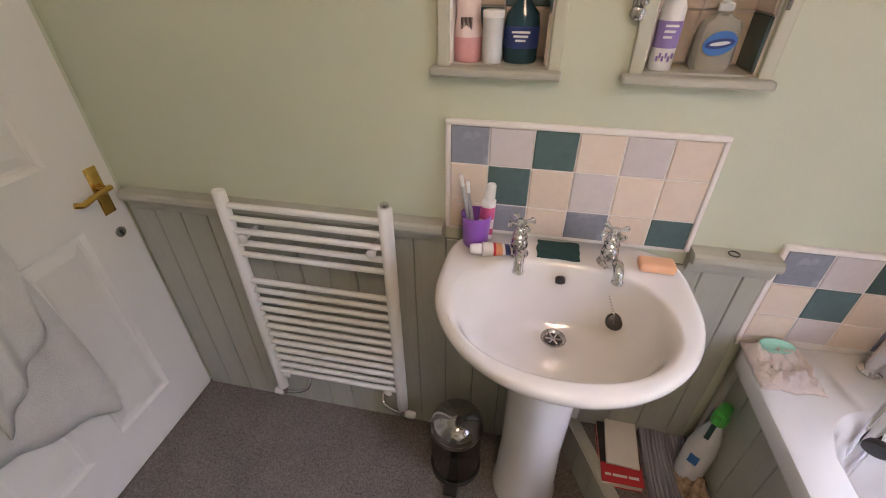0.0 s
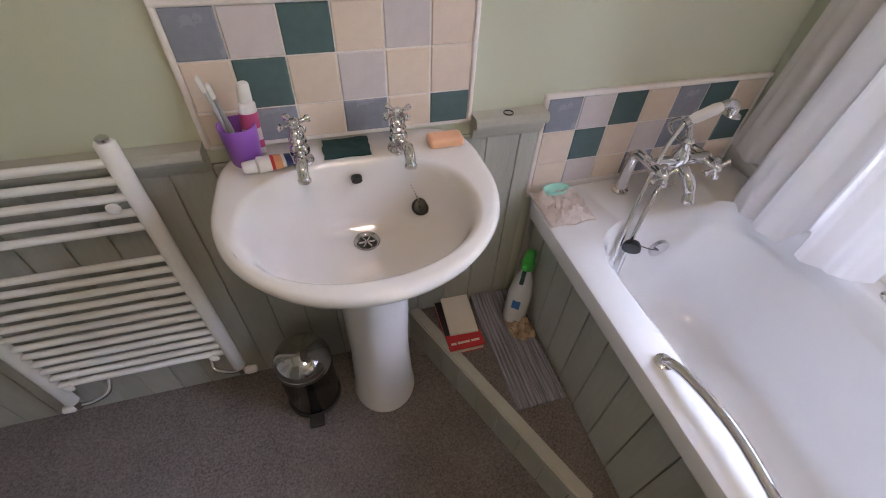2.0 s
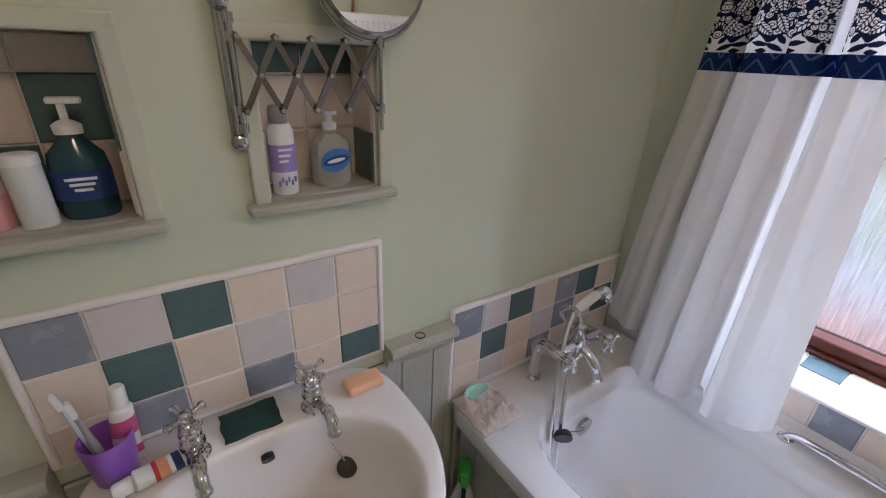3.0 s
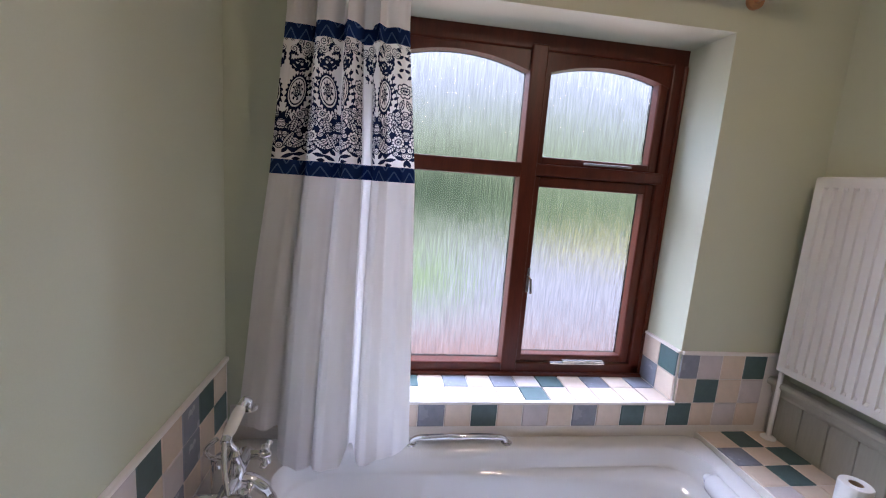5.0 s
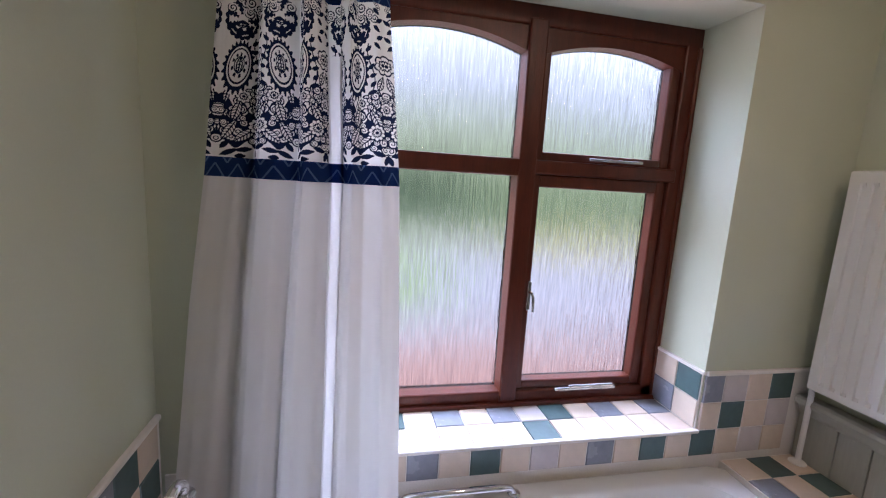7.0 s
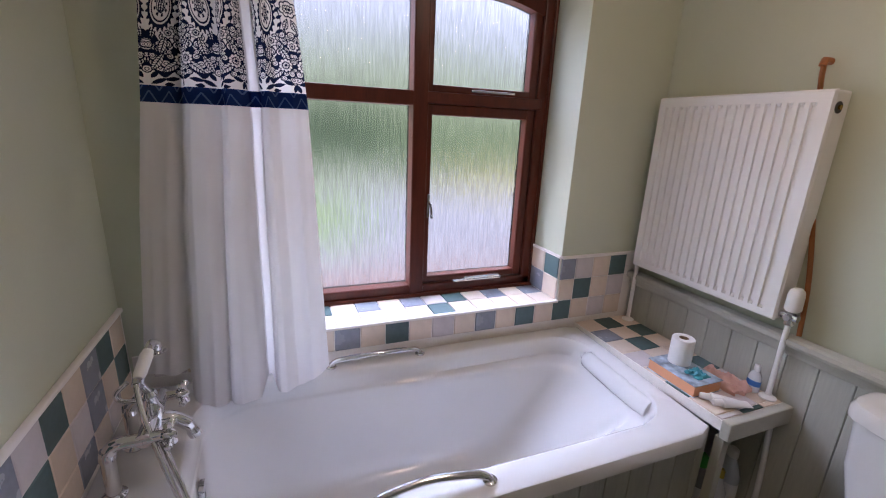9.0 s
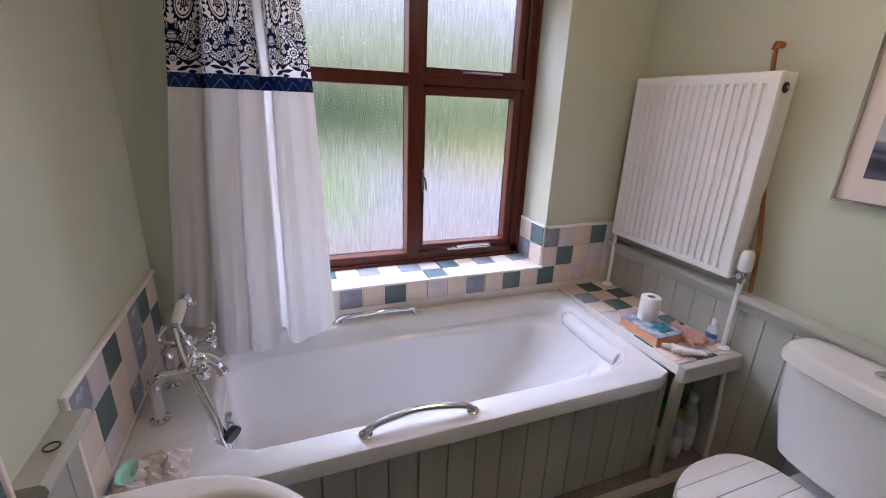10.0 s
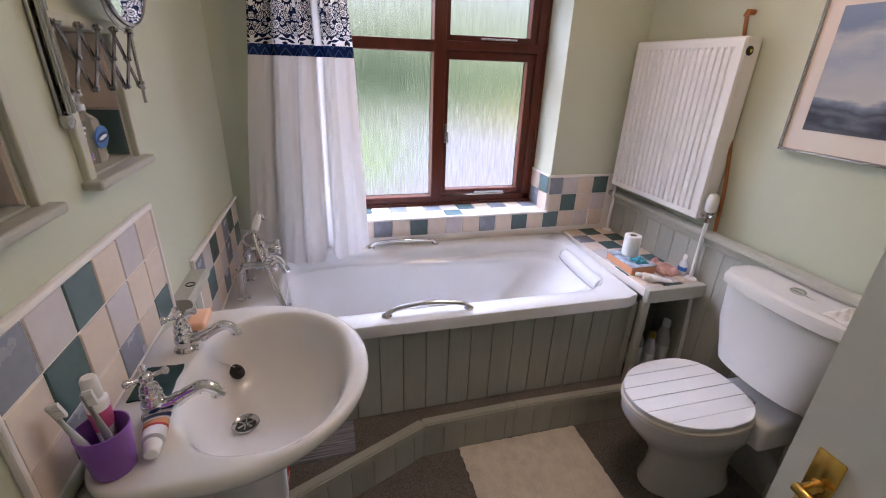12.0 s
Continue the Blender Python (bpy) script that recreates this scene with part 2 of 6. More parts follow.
def patch(prev, y0, z0, ry, rz, colour, strength):
    """A soft patch of planting on the far ground, worn at its edge."""
    mp_ = nt.nodes.new("ShaderNodeMapping")
    mp_.inputs["Location"].default_value = (0, -y0 / ry, -z0 / rz)
    mp_.inputs["Scale"].default_value = (0, 1 / ry, 1 / rz)
    nt.links.new(tc.outputs["Object"], mp_.inputs[0])
    ln_ = nt.nodes.new("ShaderNodeVectorMath")
    ln_.operation = "LENGTH"
    nt.links.new(mp_.outputs[0], ln_.inputs[0])
    wob_ = nt.nodes.new("ShaderNodeMath")
    wob_.operation = "MULTIPLY_ADD"
    wob_.inputs[1].default_value = 0.9
    nt.links.new(ns.outputs[0], wob_.inputs[0])
    nt.links.new(ln_.outputs["Value"], wob_.inputs[2])
    rg_ = nt.nodes.new("ShaderNodeMapRange")
    rg_.inputs[1].default_value, rg_.inputs[2].default_value = 0.85, 1.55
    rg_.inputs[3].default_value, rg_.inputs[4].default_value = strength, 0.0
    nt.links.new(wob_.outputs[0], rg_.inputs[0])
    mx_ = nt.nodes.new("ShaderNodeMix")
    mx_.data_type = "RGBA"
    mx_.inputs["B"].default_value = (*colour, 1)
    nt.links.new(rg_.outputs[0], mx_.inputs["Factor"])
    nt.links.new(prev, mx_.inputs["A"])
    return mx_.outputs["Result"]


view = patch(cr.outputs[0], -1.2, 1.5, 1.3, 0.5, (0.07, 0.11, 0.07), 0.8)
view = patch(view, -0.9, 0.1, 1.1, 0.65, (0.40, 0.58, 0.20), 0.85)
view = patch(view, -4.1, 0.72, 1.5, 0.26, (0.88, 0.76, 0.26), 0.75)
nt.links.new(view, em.inputs[0])
em.inputs[1].default_value = SKY_GLOW
nt.links.new(em.outputs[0], nt.nodes["Material Output"].inputs[0])
bm = B()
bm.faces.new([bm.verts.new(p) for p in ((6.5, -9, -3.5), (6.5, 7, -3.5), (6.5, 7, 14), (6.5, -9, 14))])
setting("backdrop", bm, M_OUT, "bright overcast sky above blurred garden and road", "backdrop")
bm = B()
box(bm, XE + 0.3, 60, -40, 40, -3.6, -3.5)
setting("ground", bm, mat("brick_red_drive", (0.32, 0.17, 0.13), 0.9, var=0.15, scale=1.0), "red-brown drive outside below the window", "ground")

# ---- window ----
window = thing("window_1", (1.8, -1.03, WZ0), "red-brown stained wooden casement window with obscured glass", "window", "", "structure")
FX0, FX1 = 1.755, 1.835
FT, FB = 2.16, 0.822


def bar(name, y0, y1, z0, z1, x0=FX0, x1=FX1, bev=0.006, par=None):
    return part(name, box(B(), x0, x1, y0, y1, z0, z1, bev), M_WOOD, par or window)


bar("head", WY0 - 0.01, WY1 + 0.01, 2.10, FT + 0.005)
bar("bottom_rail", WY0 - 0.01, WY1 + 0.01, FB - 0.02, 0.884)
bar("sill_bead", WY0, WY1, FB - 0.02, 0.848, FX0 - 0.02, FX0)
bar("jamb", WY0 - 0.01, -1.556, FB, 2.12)
bar("jamb_bead", WY0 + 0.001, -1.598, FB + 0.02, 2.10, FX0 - 0.010, FX0 + 0.001, 0.004)
bar("jamb", -0.455, WY1 + 0.01, FB, 2.12)
bar("mullion", -1.052, -0.990, FB, 2.12, FX0 - 0.008, FX1)
bar("transom", -1.00, -0.45, 1.638, 1.694, FX0 - 0.004, FX1)
bar("transom", -1.58, -1.045, 1.648, 1.694, FX0 - 0.004, FX1)


def arched(name, y0, y1, ztop, zmid, zend, x0, x1):
    bm = B()
    n = 16
    low = [(y0 + (y1 - y0) * k / n, zend + (zmid - zend) * (1 - (2 * k / n - 1) ** 2)) for k in range(n + 1)]
    ring = [[(x, y, z) for y, z in low] + [(x, y1, ztop), (x, y0, ztop)] for x in (x0, x1)]
    loft(bm, ring)
    return part(name, bm, M_WOOD, window)


arched("arched_rail", -0.995, -0.452, 2.11, 2.075, 2.024, FX0 + 0.008, FX1 - 0.01)
arched("arched_rail", -1.556, -1.048, 2.11, 2.066, 2.020, FX0 + 0.010, FX1 - 0.012)
for nm, z0, z1, zt in (("casement", 0.886, 1.650, True), ("top_light", 1.692, 2.09, False)):
    cs = bar(nm, -1.554, -1.517, z0, z1, FX0 + 0.012, FX1 - 0.006, 0.006)
    bar("stile", -1.078, -1.049, z0, z1, FX0 + 0.0125, FX1 - 0.0065, 0.006, cs)
    bar("lower_rail", -1.521, -1.074, z0, z0 + 0.030, FX0 + 0.0125, FX1 - 0.0065, 0.006, cs)
    if zt:
        bar("upper_rail", -1.521, -1.074, z1 - 0.044, z1, FX0 + 0.0125, FX1 - 0.0065, 0.006, cs)
M_PANE = bpy.data.materials.new("obscured_rain_glass")
M_PANE.use_nodes = True
nt = M_PANE.node_tree
nt.nodes.remove(nt.nodes["Principled BSDF"])
gl = nt.nodes.new("ShaderNodeBsdfGlass")
gl.inputs["Color"].default_value = (0.36, 0.36, 0.362, 1)
gl.inputs["Roughness"].default_value, gl.inputs["IOR"].default_value = 0.095, 1.45
tc = nt.nodes.new("ShaderNodeTexCoord")
mp = nt.nodes.new("ShaderNodeMapping")
mp.inputs["Scale"].default_value = (1, 1, 0.07)
ns = nt.nodes.new("ShaderNodeTexNoise")
ns.inputs["Scale"].default_value, ns.inputs["Detail"].default_value = 120, 4
bp = nt.nodes.new("ShaderNodeBump")
bp.inputs["Strength"].default_value, bp.inputs["Distance"].default_value = 0.42, 0.010
st = nt.nodes.new("ShaderNodeTexNoise")
st.inputs["Scale"].default_value, st.inputs["Detail"].default_value = 190, 5
sm = nt.nodes.new("ShaderNodeMapping")
sm.inputs["Scale"].default_value = (1, 1, 0.06)
sr = nt.nodes.new("ShaderNodeValToRGB")
sr.color_ramp.elements[0].position, sr.color_ramp.elements[0].color = 0.30, (0.295, 0.297, 0.301, 1)
sr.color_ramp.elements[1].position, sr.color_ramp.elements[1].color = 0.70, (0.368, 0.370, 0.375, 1)
nt.links.new(tc.outputs["Object"], sm.inputs[0])
nt.links.new(sm.outputs[0], st.inputs[0])
nt.links.new(st.outputs[0], sr.inputs[0])
nt.links.new(sr.outputs[0], gl.inputs["Color"])
nt.links.new(tc.outputs["Object"], mp.inputs[0])
nt.links.new(mp.outputs[0], ns.inputs[0])
nt.links.new(ns.outputs[0], bp.inputs["Height"])
nt.links.new(bp.outputs[0], gl.inputs["Normal"])
nt.links.new(gl.outputs[0], nt.nodes["Material Output"].inputs[0])
for y0, y1, z0, z1 in ((-1.00, -0.445, 0.87, 1.65), (-1.00, -0.445, 1.68, 2.11), (-1.54, -1.06, 0.90, 1.62), (-1.54, -1.06, 1.70, 2.10)):
    pane = part("pane", box(B(), 1.808, 1.814, y0, y1, z0, z1), M_PANE, window, "streaky obscured glass pane")
    pane.visible_shadow = False
# white-metal stay, handle
bm = box(B(), FX0 - 0.028, FX0 - 0.016, -1.43, -1.19, 0.890, 0.900, 0.003)
box(bm, FX0 - 0.034, FX0 - 0.022, -1.42, -1.24, 0.901, 0.912, 0.003)
part("casement_stay", bm, M_STEEL, window, "pale metal casement stay")
bm = box(B(), FX0 - 0.022, FX0 - 0.010, -1.43, -1.23, 1.700, 1.710, 0.003)
part("casement_stay", bm, M_STEEL, window, "pale metal casement stay")
bm = box(B(), FX0 - 0.022, FX0 - 0.010, -1.066, -1.054, 1.19, 1.29, 0.002)
tube(bm, curve([(FX0 - 0.02, -1.060, 1.255), (FX0 - 0.05, -1.060, 1.25), (FX0 - 0.055, -1.062, 1.215), (FX0 - 0.05, -1.066, 1.195)], 4), 0.005, 8)
part("handle", bm, M_STEEL, window, "worn metal casement handle")

# ---- plinth under the bath ----
def prism(bm, poly, z0, z1):
    loft(bm, [[(x, y, z0) for x, y in poly], [(x, y, z1) for x, y in poly]])
    return bm


STEP = [(0.445, 0.0), (0.765, -0.74), (0.778, -1.16), (0.772, YS)]
bm = prism(B(), STEP + [(XE, YS), (XE, 0.0)], FL, PLINTH - 0.004)
setting("plinth", bm, M_CARPET, "raised platform with dark carpet under the bath", "platform")
nosing = thing("step_edging", (0.765, -0.74, FL), "grey-green painted timber edging of the raised platform", "step edging", "", "structure")
for a, b in zip(STEP, STEP[1:]):
    d = Vector((b[0] - a[0], b[1] - a[1], 0)).normalized()
    n = Vector((d.y, -d.x, 0))
    n = n if n.x < 0 else -n
    A, Q = Vector((*a, 0)), Vector((*b, 0))
    poly = [A + n * 0.022, Q + n * 0.022, Q - n * 0.020, A - n * 0.020]
    bm = prism(B(), [(p.x, p.y) for p in poly], PLINTH - 0.034, PLINTH + 0.006)
    bmesh.ops.bevel(bm, geom=list(bm.edges), offset=0.005, segments=2, affect="EDGES")
    part("nosing", bm, M_RAIL, nosing)
    L, k = (Q - A).length, 0.0
    while k < L - 0.01:
        k1 = min(k + 0.095, L)
        p0, p1 = A + d * (k + 0.0015), A + d * (k1 - 0.0015)
        poly = [p0 + n * 0.012, p1 + n * 0.012, p1 + n * 0.002, p0 + n * 0.002]
        part("board", prism(B(), [(p.x, p.y) for p in poly], FL, PLINTH - 0.034), M_BOARD, nosing)
        k = k1

# ---- bath ----
RZ = 0.676
BX0, BX1, BY0, BY1 = 0.808, 1.522, -1.722, -0.006
bath = thing("bathtub", (1.16, -0.86, PLINTH), "white acrylic built-in bathtub with a glossy surface", "bathtub")
NB = 96


def rim_z(x):
    return RZ + (x - BX0) * 0.045


def rrect(x0, x1, y0, y1, r, n=NB):
    """Points round a rounded rectangle, spread by angle about its centre."""
    cx, cy, hx, hy = (x0 + x1) / 2, (y0 + y1) / 2, (x1 - x0) / 2, (y1 - y0) / 2
    out = []
    for i in range(n):
        a = 2 * math.pi * (i + 0.5) / n
        ux, uy = math.cos(a) * hx, math.sin(a) * hy
        k = min(hx / abs(ux) if ux else 9, hy / abs(uy) if uy else 9)
        px, py = ux * k, uy * k
        qx, qy = hx - r, hy - r
        if abs(px) > qx and abs(py) > qy:
            v = Vector((abs(px) - qx, abs(py) - qy))
            v = v.normalized() * r
            px, py = math.copysign(qx + v.x, px), math.copysign(qy + v.y, py)
        out.append((cx + px, cy + py))
    return out


rings = []
out = rrect(BX0, BX1, BY0, BY1, 0.012)
rings.append([(x + 0.012 * (1 if x < 1.1 else 0), y, rim_z(x) - 0.055) for x, y in out])
rings.append([(x, y, rim_z(x) - 0.052) for x, y in out])
rings.append([(x, y, rim_z(x) - 0.010) for x, y in out])
rings.append([(x, y, rim_z(x) - 0.003) for x, y in rrect(BX0 + 0.003, BX1 - 0.003, BY0 + 0.003, BY1 - 0.003, 0.012)])
rings.append([(x, y, rim_z(x)) for x, y in rrect(BX0 + 0.010, BX1 - 0.010, BY0 + 0.010, BY1 - 0.010, 0.014)])
IX0, IX1, IY0, IY1 = 0.906, 1.448, -1.650, -0.205
rings.append([(x, y, rim_z(x)) for x, y in rrect(IX0 - 0.012, IX1 + 0.012, IY0 - 0.012, IY1 + 0.012, 0.16)])
for ins, dz, head, tap, r, tap_in in ((0.0, -0.008, 0.0, 0.0, 0.13, 0), (0.008, -0.03, 0.006, 0.008, 0.13, 0), (0.014, -0.062, 0.022, 0.013, 0.13, 0.01), (0.018, -0.070, 0.030, 0.014, 0.135, 0.10), (0.020, -0.074, 0.036, 0.016, 0.14, 0.20), (0.022, -0.080, 0.042, 0.017, 0.14, 0.235), (0.027, -0.10, 0.060, 0.020, 0.15, 0.25), (0.033, -0.14, 0.105, 0.024, 0.16, 0.26), (0.05, -0.24, 0.225, 0.035, 0.18, 0.28), (0.065, -0.34, 0.345, 0.05, 0.18, 0.26), (0.085, -0.385, 0.41, 0.08, 0.17, 0.22), (0.12, -0.405, 0.47, 0.14, 0.14, 0.16), (0.2, -0.41, 0.6, 0.3, 0.06, 0)):
    mid = (IX0 + IX1) / 2
    row = []
    for x, y in rrect(IX0 + ins, IX1 - ins, IY0 + head, IY1 - tap, r):
        k = max(0.0, (-0.62 - y) / 0.95)
        xx = mid + (x - mid) * (1 - tap_in * min(1, k) ** 1.4)
        row.append((xx, y, rim_z(x) + dz))
    rings.append(row)
bm = B()
loft(bm, rings, False, True)
part("shell", bm, M_ACRYLIC, bath, "", 40)
# moulded head rest
bm = B()
pts = [(1.385, -1.650), (1.30, -1.644), (1.18, -1.640), (1.07, -1.640), (0.995, -1.644), (0.972, -1.648)]
pad = curve([(x, y, rim_z(x) - 0.046) for x, y in pts], 6)
tube(bm, pad, [0.037 * math.sin(math.pi * min(1.0, 0.08 + 0.42 * min(k, 30 - k) / 5) / 2 if min(k, 30 - k) < 5 else math.pi / 2) for k in range(31)], 18)
part("headrest", bm, M_ACRYLIC, bath, "", 60)


def grab(x0, y0, x1, y1, inward):
    g = B()
    z = rim_z(x0)
    tube(g, curve([(x0, y0, z), (x0, y0 - 0.014, z + 0.018), (x0 + inward * 0.008, y0 - 0.06, z + 0.028), (x0 + inward * 0.014, (y0 + y1) / 2, z + 0.034), (x1 + inward * 0.008, y1 + 0.06, z + 0.028), (x1, y1 + 0.014, z + 0.018), (x1, y1, z)], 6), [0.013] * 4 + [0.011] * 29 + [0.013] * 4, 12)
    lathe(g, x0, y0, [(0.02, z - 0.002), (0.02, z + 0.004), (0.014, z + 0.008)], 16)
    lathe(g, x1, y1, [(0.02, z - 0.002), (0.02, z + 0.004), (0.014, z + 0.008)], 16)
    part("grab_handle", g, M_CHROME, bath, "curved chrome grab handle", 50)


grab(0.862, -0.615, 0.858, -0.945, 1)
grab(1.482, -0.618, 1.482, -0.955, -1)
# overflow and plug on its chain
bm = B()
oz = rim_z(1.17) - 0.12
tube(bm, [(1.17, -0.238, oz), (1.17, -0.226, oz + 0.001)], 0.032, 20)
part("overflow_plate", bm, M_CHROME, bath, "round chrome overflow plate", 40)
bm = B()
tube(bm, [(1.030, -0.262, oz + 0.060), (1.036, -0.255, oz + 0.063), (1.042, -0.246, oz + 0.067)], [0.026, 0.026, 0.020], 20)
tube(bm, curve([(1.166, -0.240, oz), (1.110, -0.250, oz + 0.03), (1.042, -0.246, oz + 0.067)], 4), 0.0016, 6)
part("plug", bm, M_BLACK, bath, "black rubber plug on a chain", 40)
# boarded bath panel
panel = thing("bath_panel", (0.85, -0.86, PLINTH), "grey-green painted tongue and groove bath panel", "bath panel", "", "structure")
part("backing", box(B(), 0.858, 0.872, -1.715, -0.012, PLINTH, RZ - 0.055), M_GROOVE, panel)
k = -0.014
while k > -1.74:
    k1 = max(k - 0.0945, -1.752)
    part("board", box(B(), 0.846, 0.858, k1 + 0.0015, k - 0.0015, PLINTH, RZ - 0.050, 0.0015, 1), M_BOARD, panel)
    k = k1
part("corner_post", box(B(), 0.828, 0.846, -0.034, -0.013, PLINTH, RZ - 0.05, 0.003), M_RAIL, panel)

# ---- tiles ----
KEY = {"C": M_CREAM, "L": M_LILAC, "S": M_SLATE, "G": M_GREEN}
TILE = {}


def tile(par, code, axis, u, w, size=(0.097, 0.097)):
    """One bevelled tile; axis is the way it faces, u its lower corner, w unused spare; alike tiles share a mesh."""
    key = (code, axis, round(size[0], 3), round(size[1], 3))
    if key not in TILE:
        a, b = size
        bm = B()
        t = 0.007
        if axis == "-y":
            box(bm, 0, a, -t, 0, 0, b)
            f = lambda v: v.co.y < -t / 2
        elif axis == "+y":
            box(bm, 0, a, 0, t, 0, b)
            f = lambda v: v.co.y > t / 2
        elif axis == "-x":
            box(bm, -t, 0, 0, a, 0, b)
            f = lambda v: v.co.x < -t / 2
        else:
            box(bm, 0, a, 0, b, 0, t)
            f = lambda v: v.co.z > t / 2
        es = [e for e in bm.edges if all(f(v) for v in e.verts)]
        bmesh.ops.bevel(bm, geom=es, offset=0.0022, segments=1, affect="EDGES")
        me = bpy.data.meshes.new("tile")
        bmesh.ops.recalc_face_normals(bm, faces=bm.faces)
        bm.to_mesh(me)
        bm.free()
        me.materials.append(KEY[code])
        TILE[key] = me
    ob = new("tile", TILE[key])
    ob.parent = par
    ob.location = Vector(u) - ORIGIN[par]
    return ob


G = 0.0015
splash = thing("tile_splashback", (0.3, 0, 0.945), "tiled splashback of cream, lilac, slate and green squares", "splashback", "", "structure")
part("grout", box(B(), 0.0, 0.597, -0.006, 0.001, 0.94, 1.228), M_GROUT, splash)
SPX, SPZ = [0.002, 0.096, 0.200, 0.299, 0.400, 0.499, 0.595], [1.226, 1.130, 1.026, 0.948]
for r, row in enumerate(("SLGCLC", "CGCLCC", "CSCSCG")):
    for c, code in enumerate(row):
        tile(splash, code, "-y", (SPX[c] + G, -0.002, SPZ[r + 1] + G), 0, (SPX[c + 1] - SPX[c] - 0.003, SPZ[r] - SPZ[r + 1] - 0.003))
bm = box(B(), -0.010, 0.606, -0.013, 0.001, 1.2265, 1.240, 0.004)
part("edge_trim", bm, M_TRIM, splash)
for x in (-0.010, 0.5945):
    part("edge_trim", box(B(), x, x + 0.0115, -0.0125, 0.001, 0.945, 1.228, 0.004), M_TRIM, splash)
bt = thing("tile_upstand_tap_end", (1.17, 0, 0.71), "patchwork tile upstand above the tap end of the bath", "tiles", "", "structure")
part("grout", box(B(), 0.812, 1.53, -0.006, 0.001, 0.66, 0.982), M_GROUT, bt)
for r, row in enumerate(("SLGCSGC", "CGCLSCG", "CLCSCLC")):
    for c, code in enumerate(row):
        z1 = 0.98 - 0.1 * r
        z0 = max(z1 - 0.1, 0.70)
        x0 = 0.817 + 0.1 * c
        x1 = min(x0 + 0.1, 1.527)
        tile(bt, code, "-y", (x0 + G, -0.002, z0 + G), 0, (x1 - x0 - 0.003, z1 - z0 - 0.003))
part("edge_trim", box(B(), 0.803, 1.53, -0.014, 0.001, 0.979, 0.993, 0.004), M_TRIM, bt)
part("edge_trim", box(B(), 0.803, 0.816, -0.0135, 0.001, 0.68, 0.981, 0.004), M_TRIM, bt)
wt = thing("tile_upstand_window", (XE, -1.0, 0.71), "patchwork tile upstand along the window wall", "tiles", "", "structure")
part("grout", box(B(), XE - 0.006, XE + 0.001, -2.05, -0.014, 0.66, 0.82), M_GROUT, wt)
part("grout", box(B(), XE - 0.006, XE + 0.001, -2.05, WY0 - 0.002, 0.82, 1.032), M_GROUT, wt)
for c, code in enumerate("LCGCSCSCGCLCSCGCGCLC"):
    y1 = -0.638 + 0.0955 * (4 + 2 - c)
    if y1 > -0.015 or y1 - 0.0955 < -2.05:
        continue
    tile(wt, code, "-x", (XE - 0.002, y1 - 0.0955 + G, 0.740 + G), 0, (0.0925, 0.091))
for r, row in enumerate(("SLCG", "CGCL")):
    for c, code in enumerate(row):
        y1, y0 = (WY0, -1.692, -1.787, -1.882, -1.977)[c:c + 2]
        tile(wt, code, "-x", (XE - 0.002, y0 + G, 1.030 - 0.098 * (r + 1) + G), 0, (y1 - y0 - 0.003, 0.095))
part("edge_trim", box(B(), XE - 0.014, XE + 0.001, -2.05, WY0 - 0.002, 1.028, 1.042, 0.004), M_TRIM, wt)
sill = thing("tile_window_sill", (1.64, -1.0, 0.80), "patchwork tiled window sill with white edging", "window sill", "", "structure")
part("bed", box(B(), 1.530, 1.76, WY0 + 0.001, WY1 - 0.001, 0.79, 0.830), M_GROUT, sill)
for r, row in enumerate(("CCCCCCCGCCCCC", "CCGCSCSLGCSCS")):
    for c, code in enumerate(row):
        y1, y0 = min(-0.357 - 0.0968 * c, WY1 - 0.003), max(-0.357 - 0.0968 * (c + 1), WY0 + 0.003)
        if y1 - y0 > 0.02:
            tile(sill, code, "+z", (1.536 + 0.110 * r, y0 + G, 0.828), 0, (0.107, y1 - y0 - 0.003))
part("edge_trim", box(B(), 1.516, 1.5345, WY0 + 0.002, WY1 - 0.002, 0.829, 0.841, 0.004), M_TRIM, sill)
rv = thing("tile_window_reveal", (1.64, WY0, 0.83), "tiled lower part of the window reveal", "tiles", "", "structure")
part("grout", box(B(), 1.536, 1.752, WY0 - 0.001, WY0 + 0.005, 0.828, 1.03), M_GROUT, rv)
for r, row in enumerate(("GC", "CS")):
    for c, code in enumerate(row):
        tile(rv, code, "+y", (1.540 + 0.106 * c, WY0 + 0.002, 0.936 - 0.098 * r), 0, (0.103, 0.095))
part("edge_trim", box(B(), 1.53, 1.752, WY0 - 0.001, WY0 + 0.012, 1.030, 1.042, 0.003), M_TRIM, rv)

# ---- tiled end shelf ----
SH = 0.718
SX0 = 0.770
shelf = thing("end_shelf", (1.15, -1.9, PLINTH), "tiled shelf with painted timber edge at the foot of the bath", "shelf")
part("top", box(B(), SX0 + 0.02, XE - 0.004, YS + 0.036, BY0 - 0.004, SH - 0.04, SH - 0.004), M_GROUT, shelf)
for c in range(8):
    for r in range(4):
        y1 = BY0 - 0.008 - 0.1 * r
        y0 = max(y1 - 0.1, YS + 0.038)
        x0 = XE - 0.01 - 0.1 * (c + 1)
        x1 = x0 + 0.1
        x0 = max(x0, SX0 + 0.034)
        code = ("CGCC", "SCGC", "CGCL", "LCCG", "CLGC", "GCLC", "CLCC", "LGCC")[c][r]
        if y1 - y0 > 0.01 and x1 - x0 > 0.02:
            tile(shelf, code, "+z", (x0 + G, y0 + G, SH - 0.0075), 0, (x1 - x0 - 0.003, y1 - y0 - 0.003))
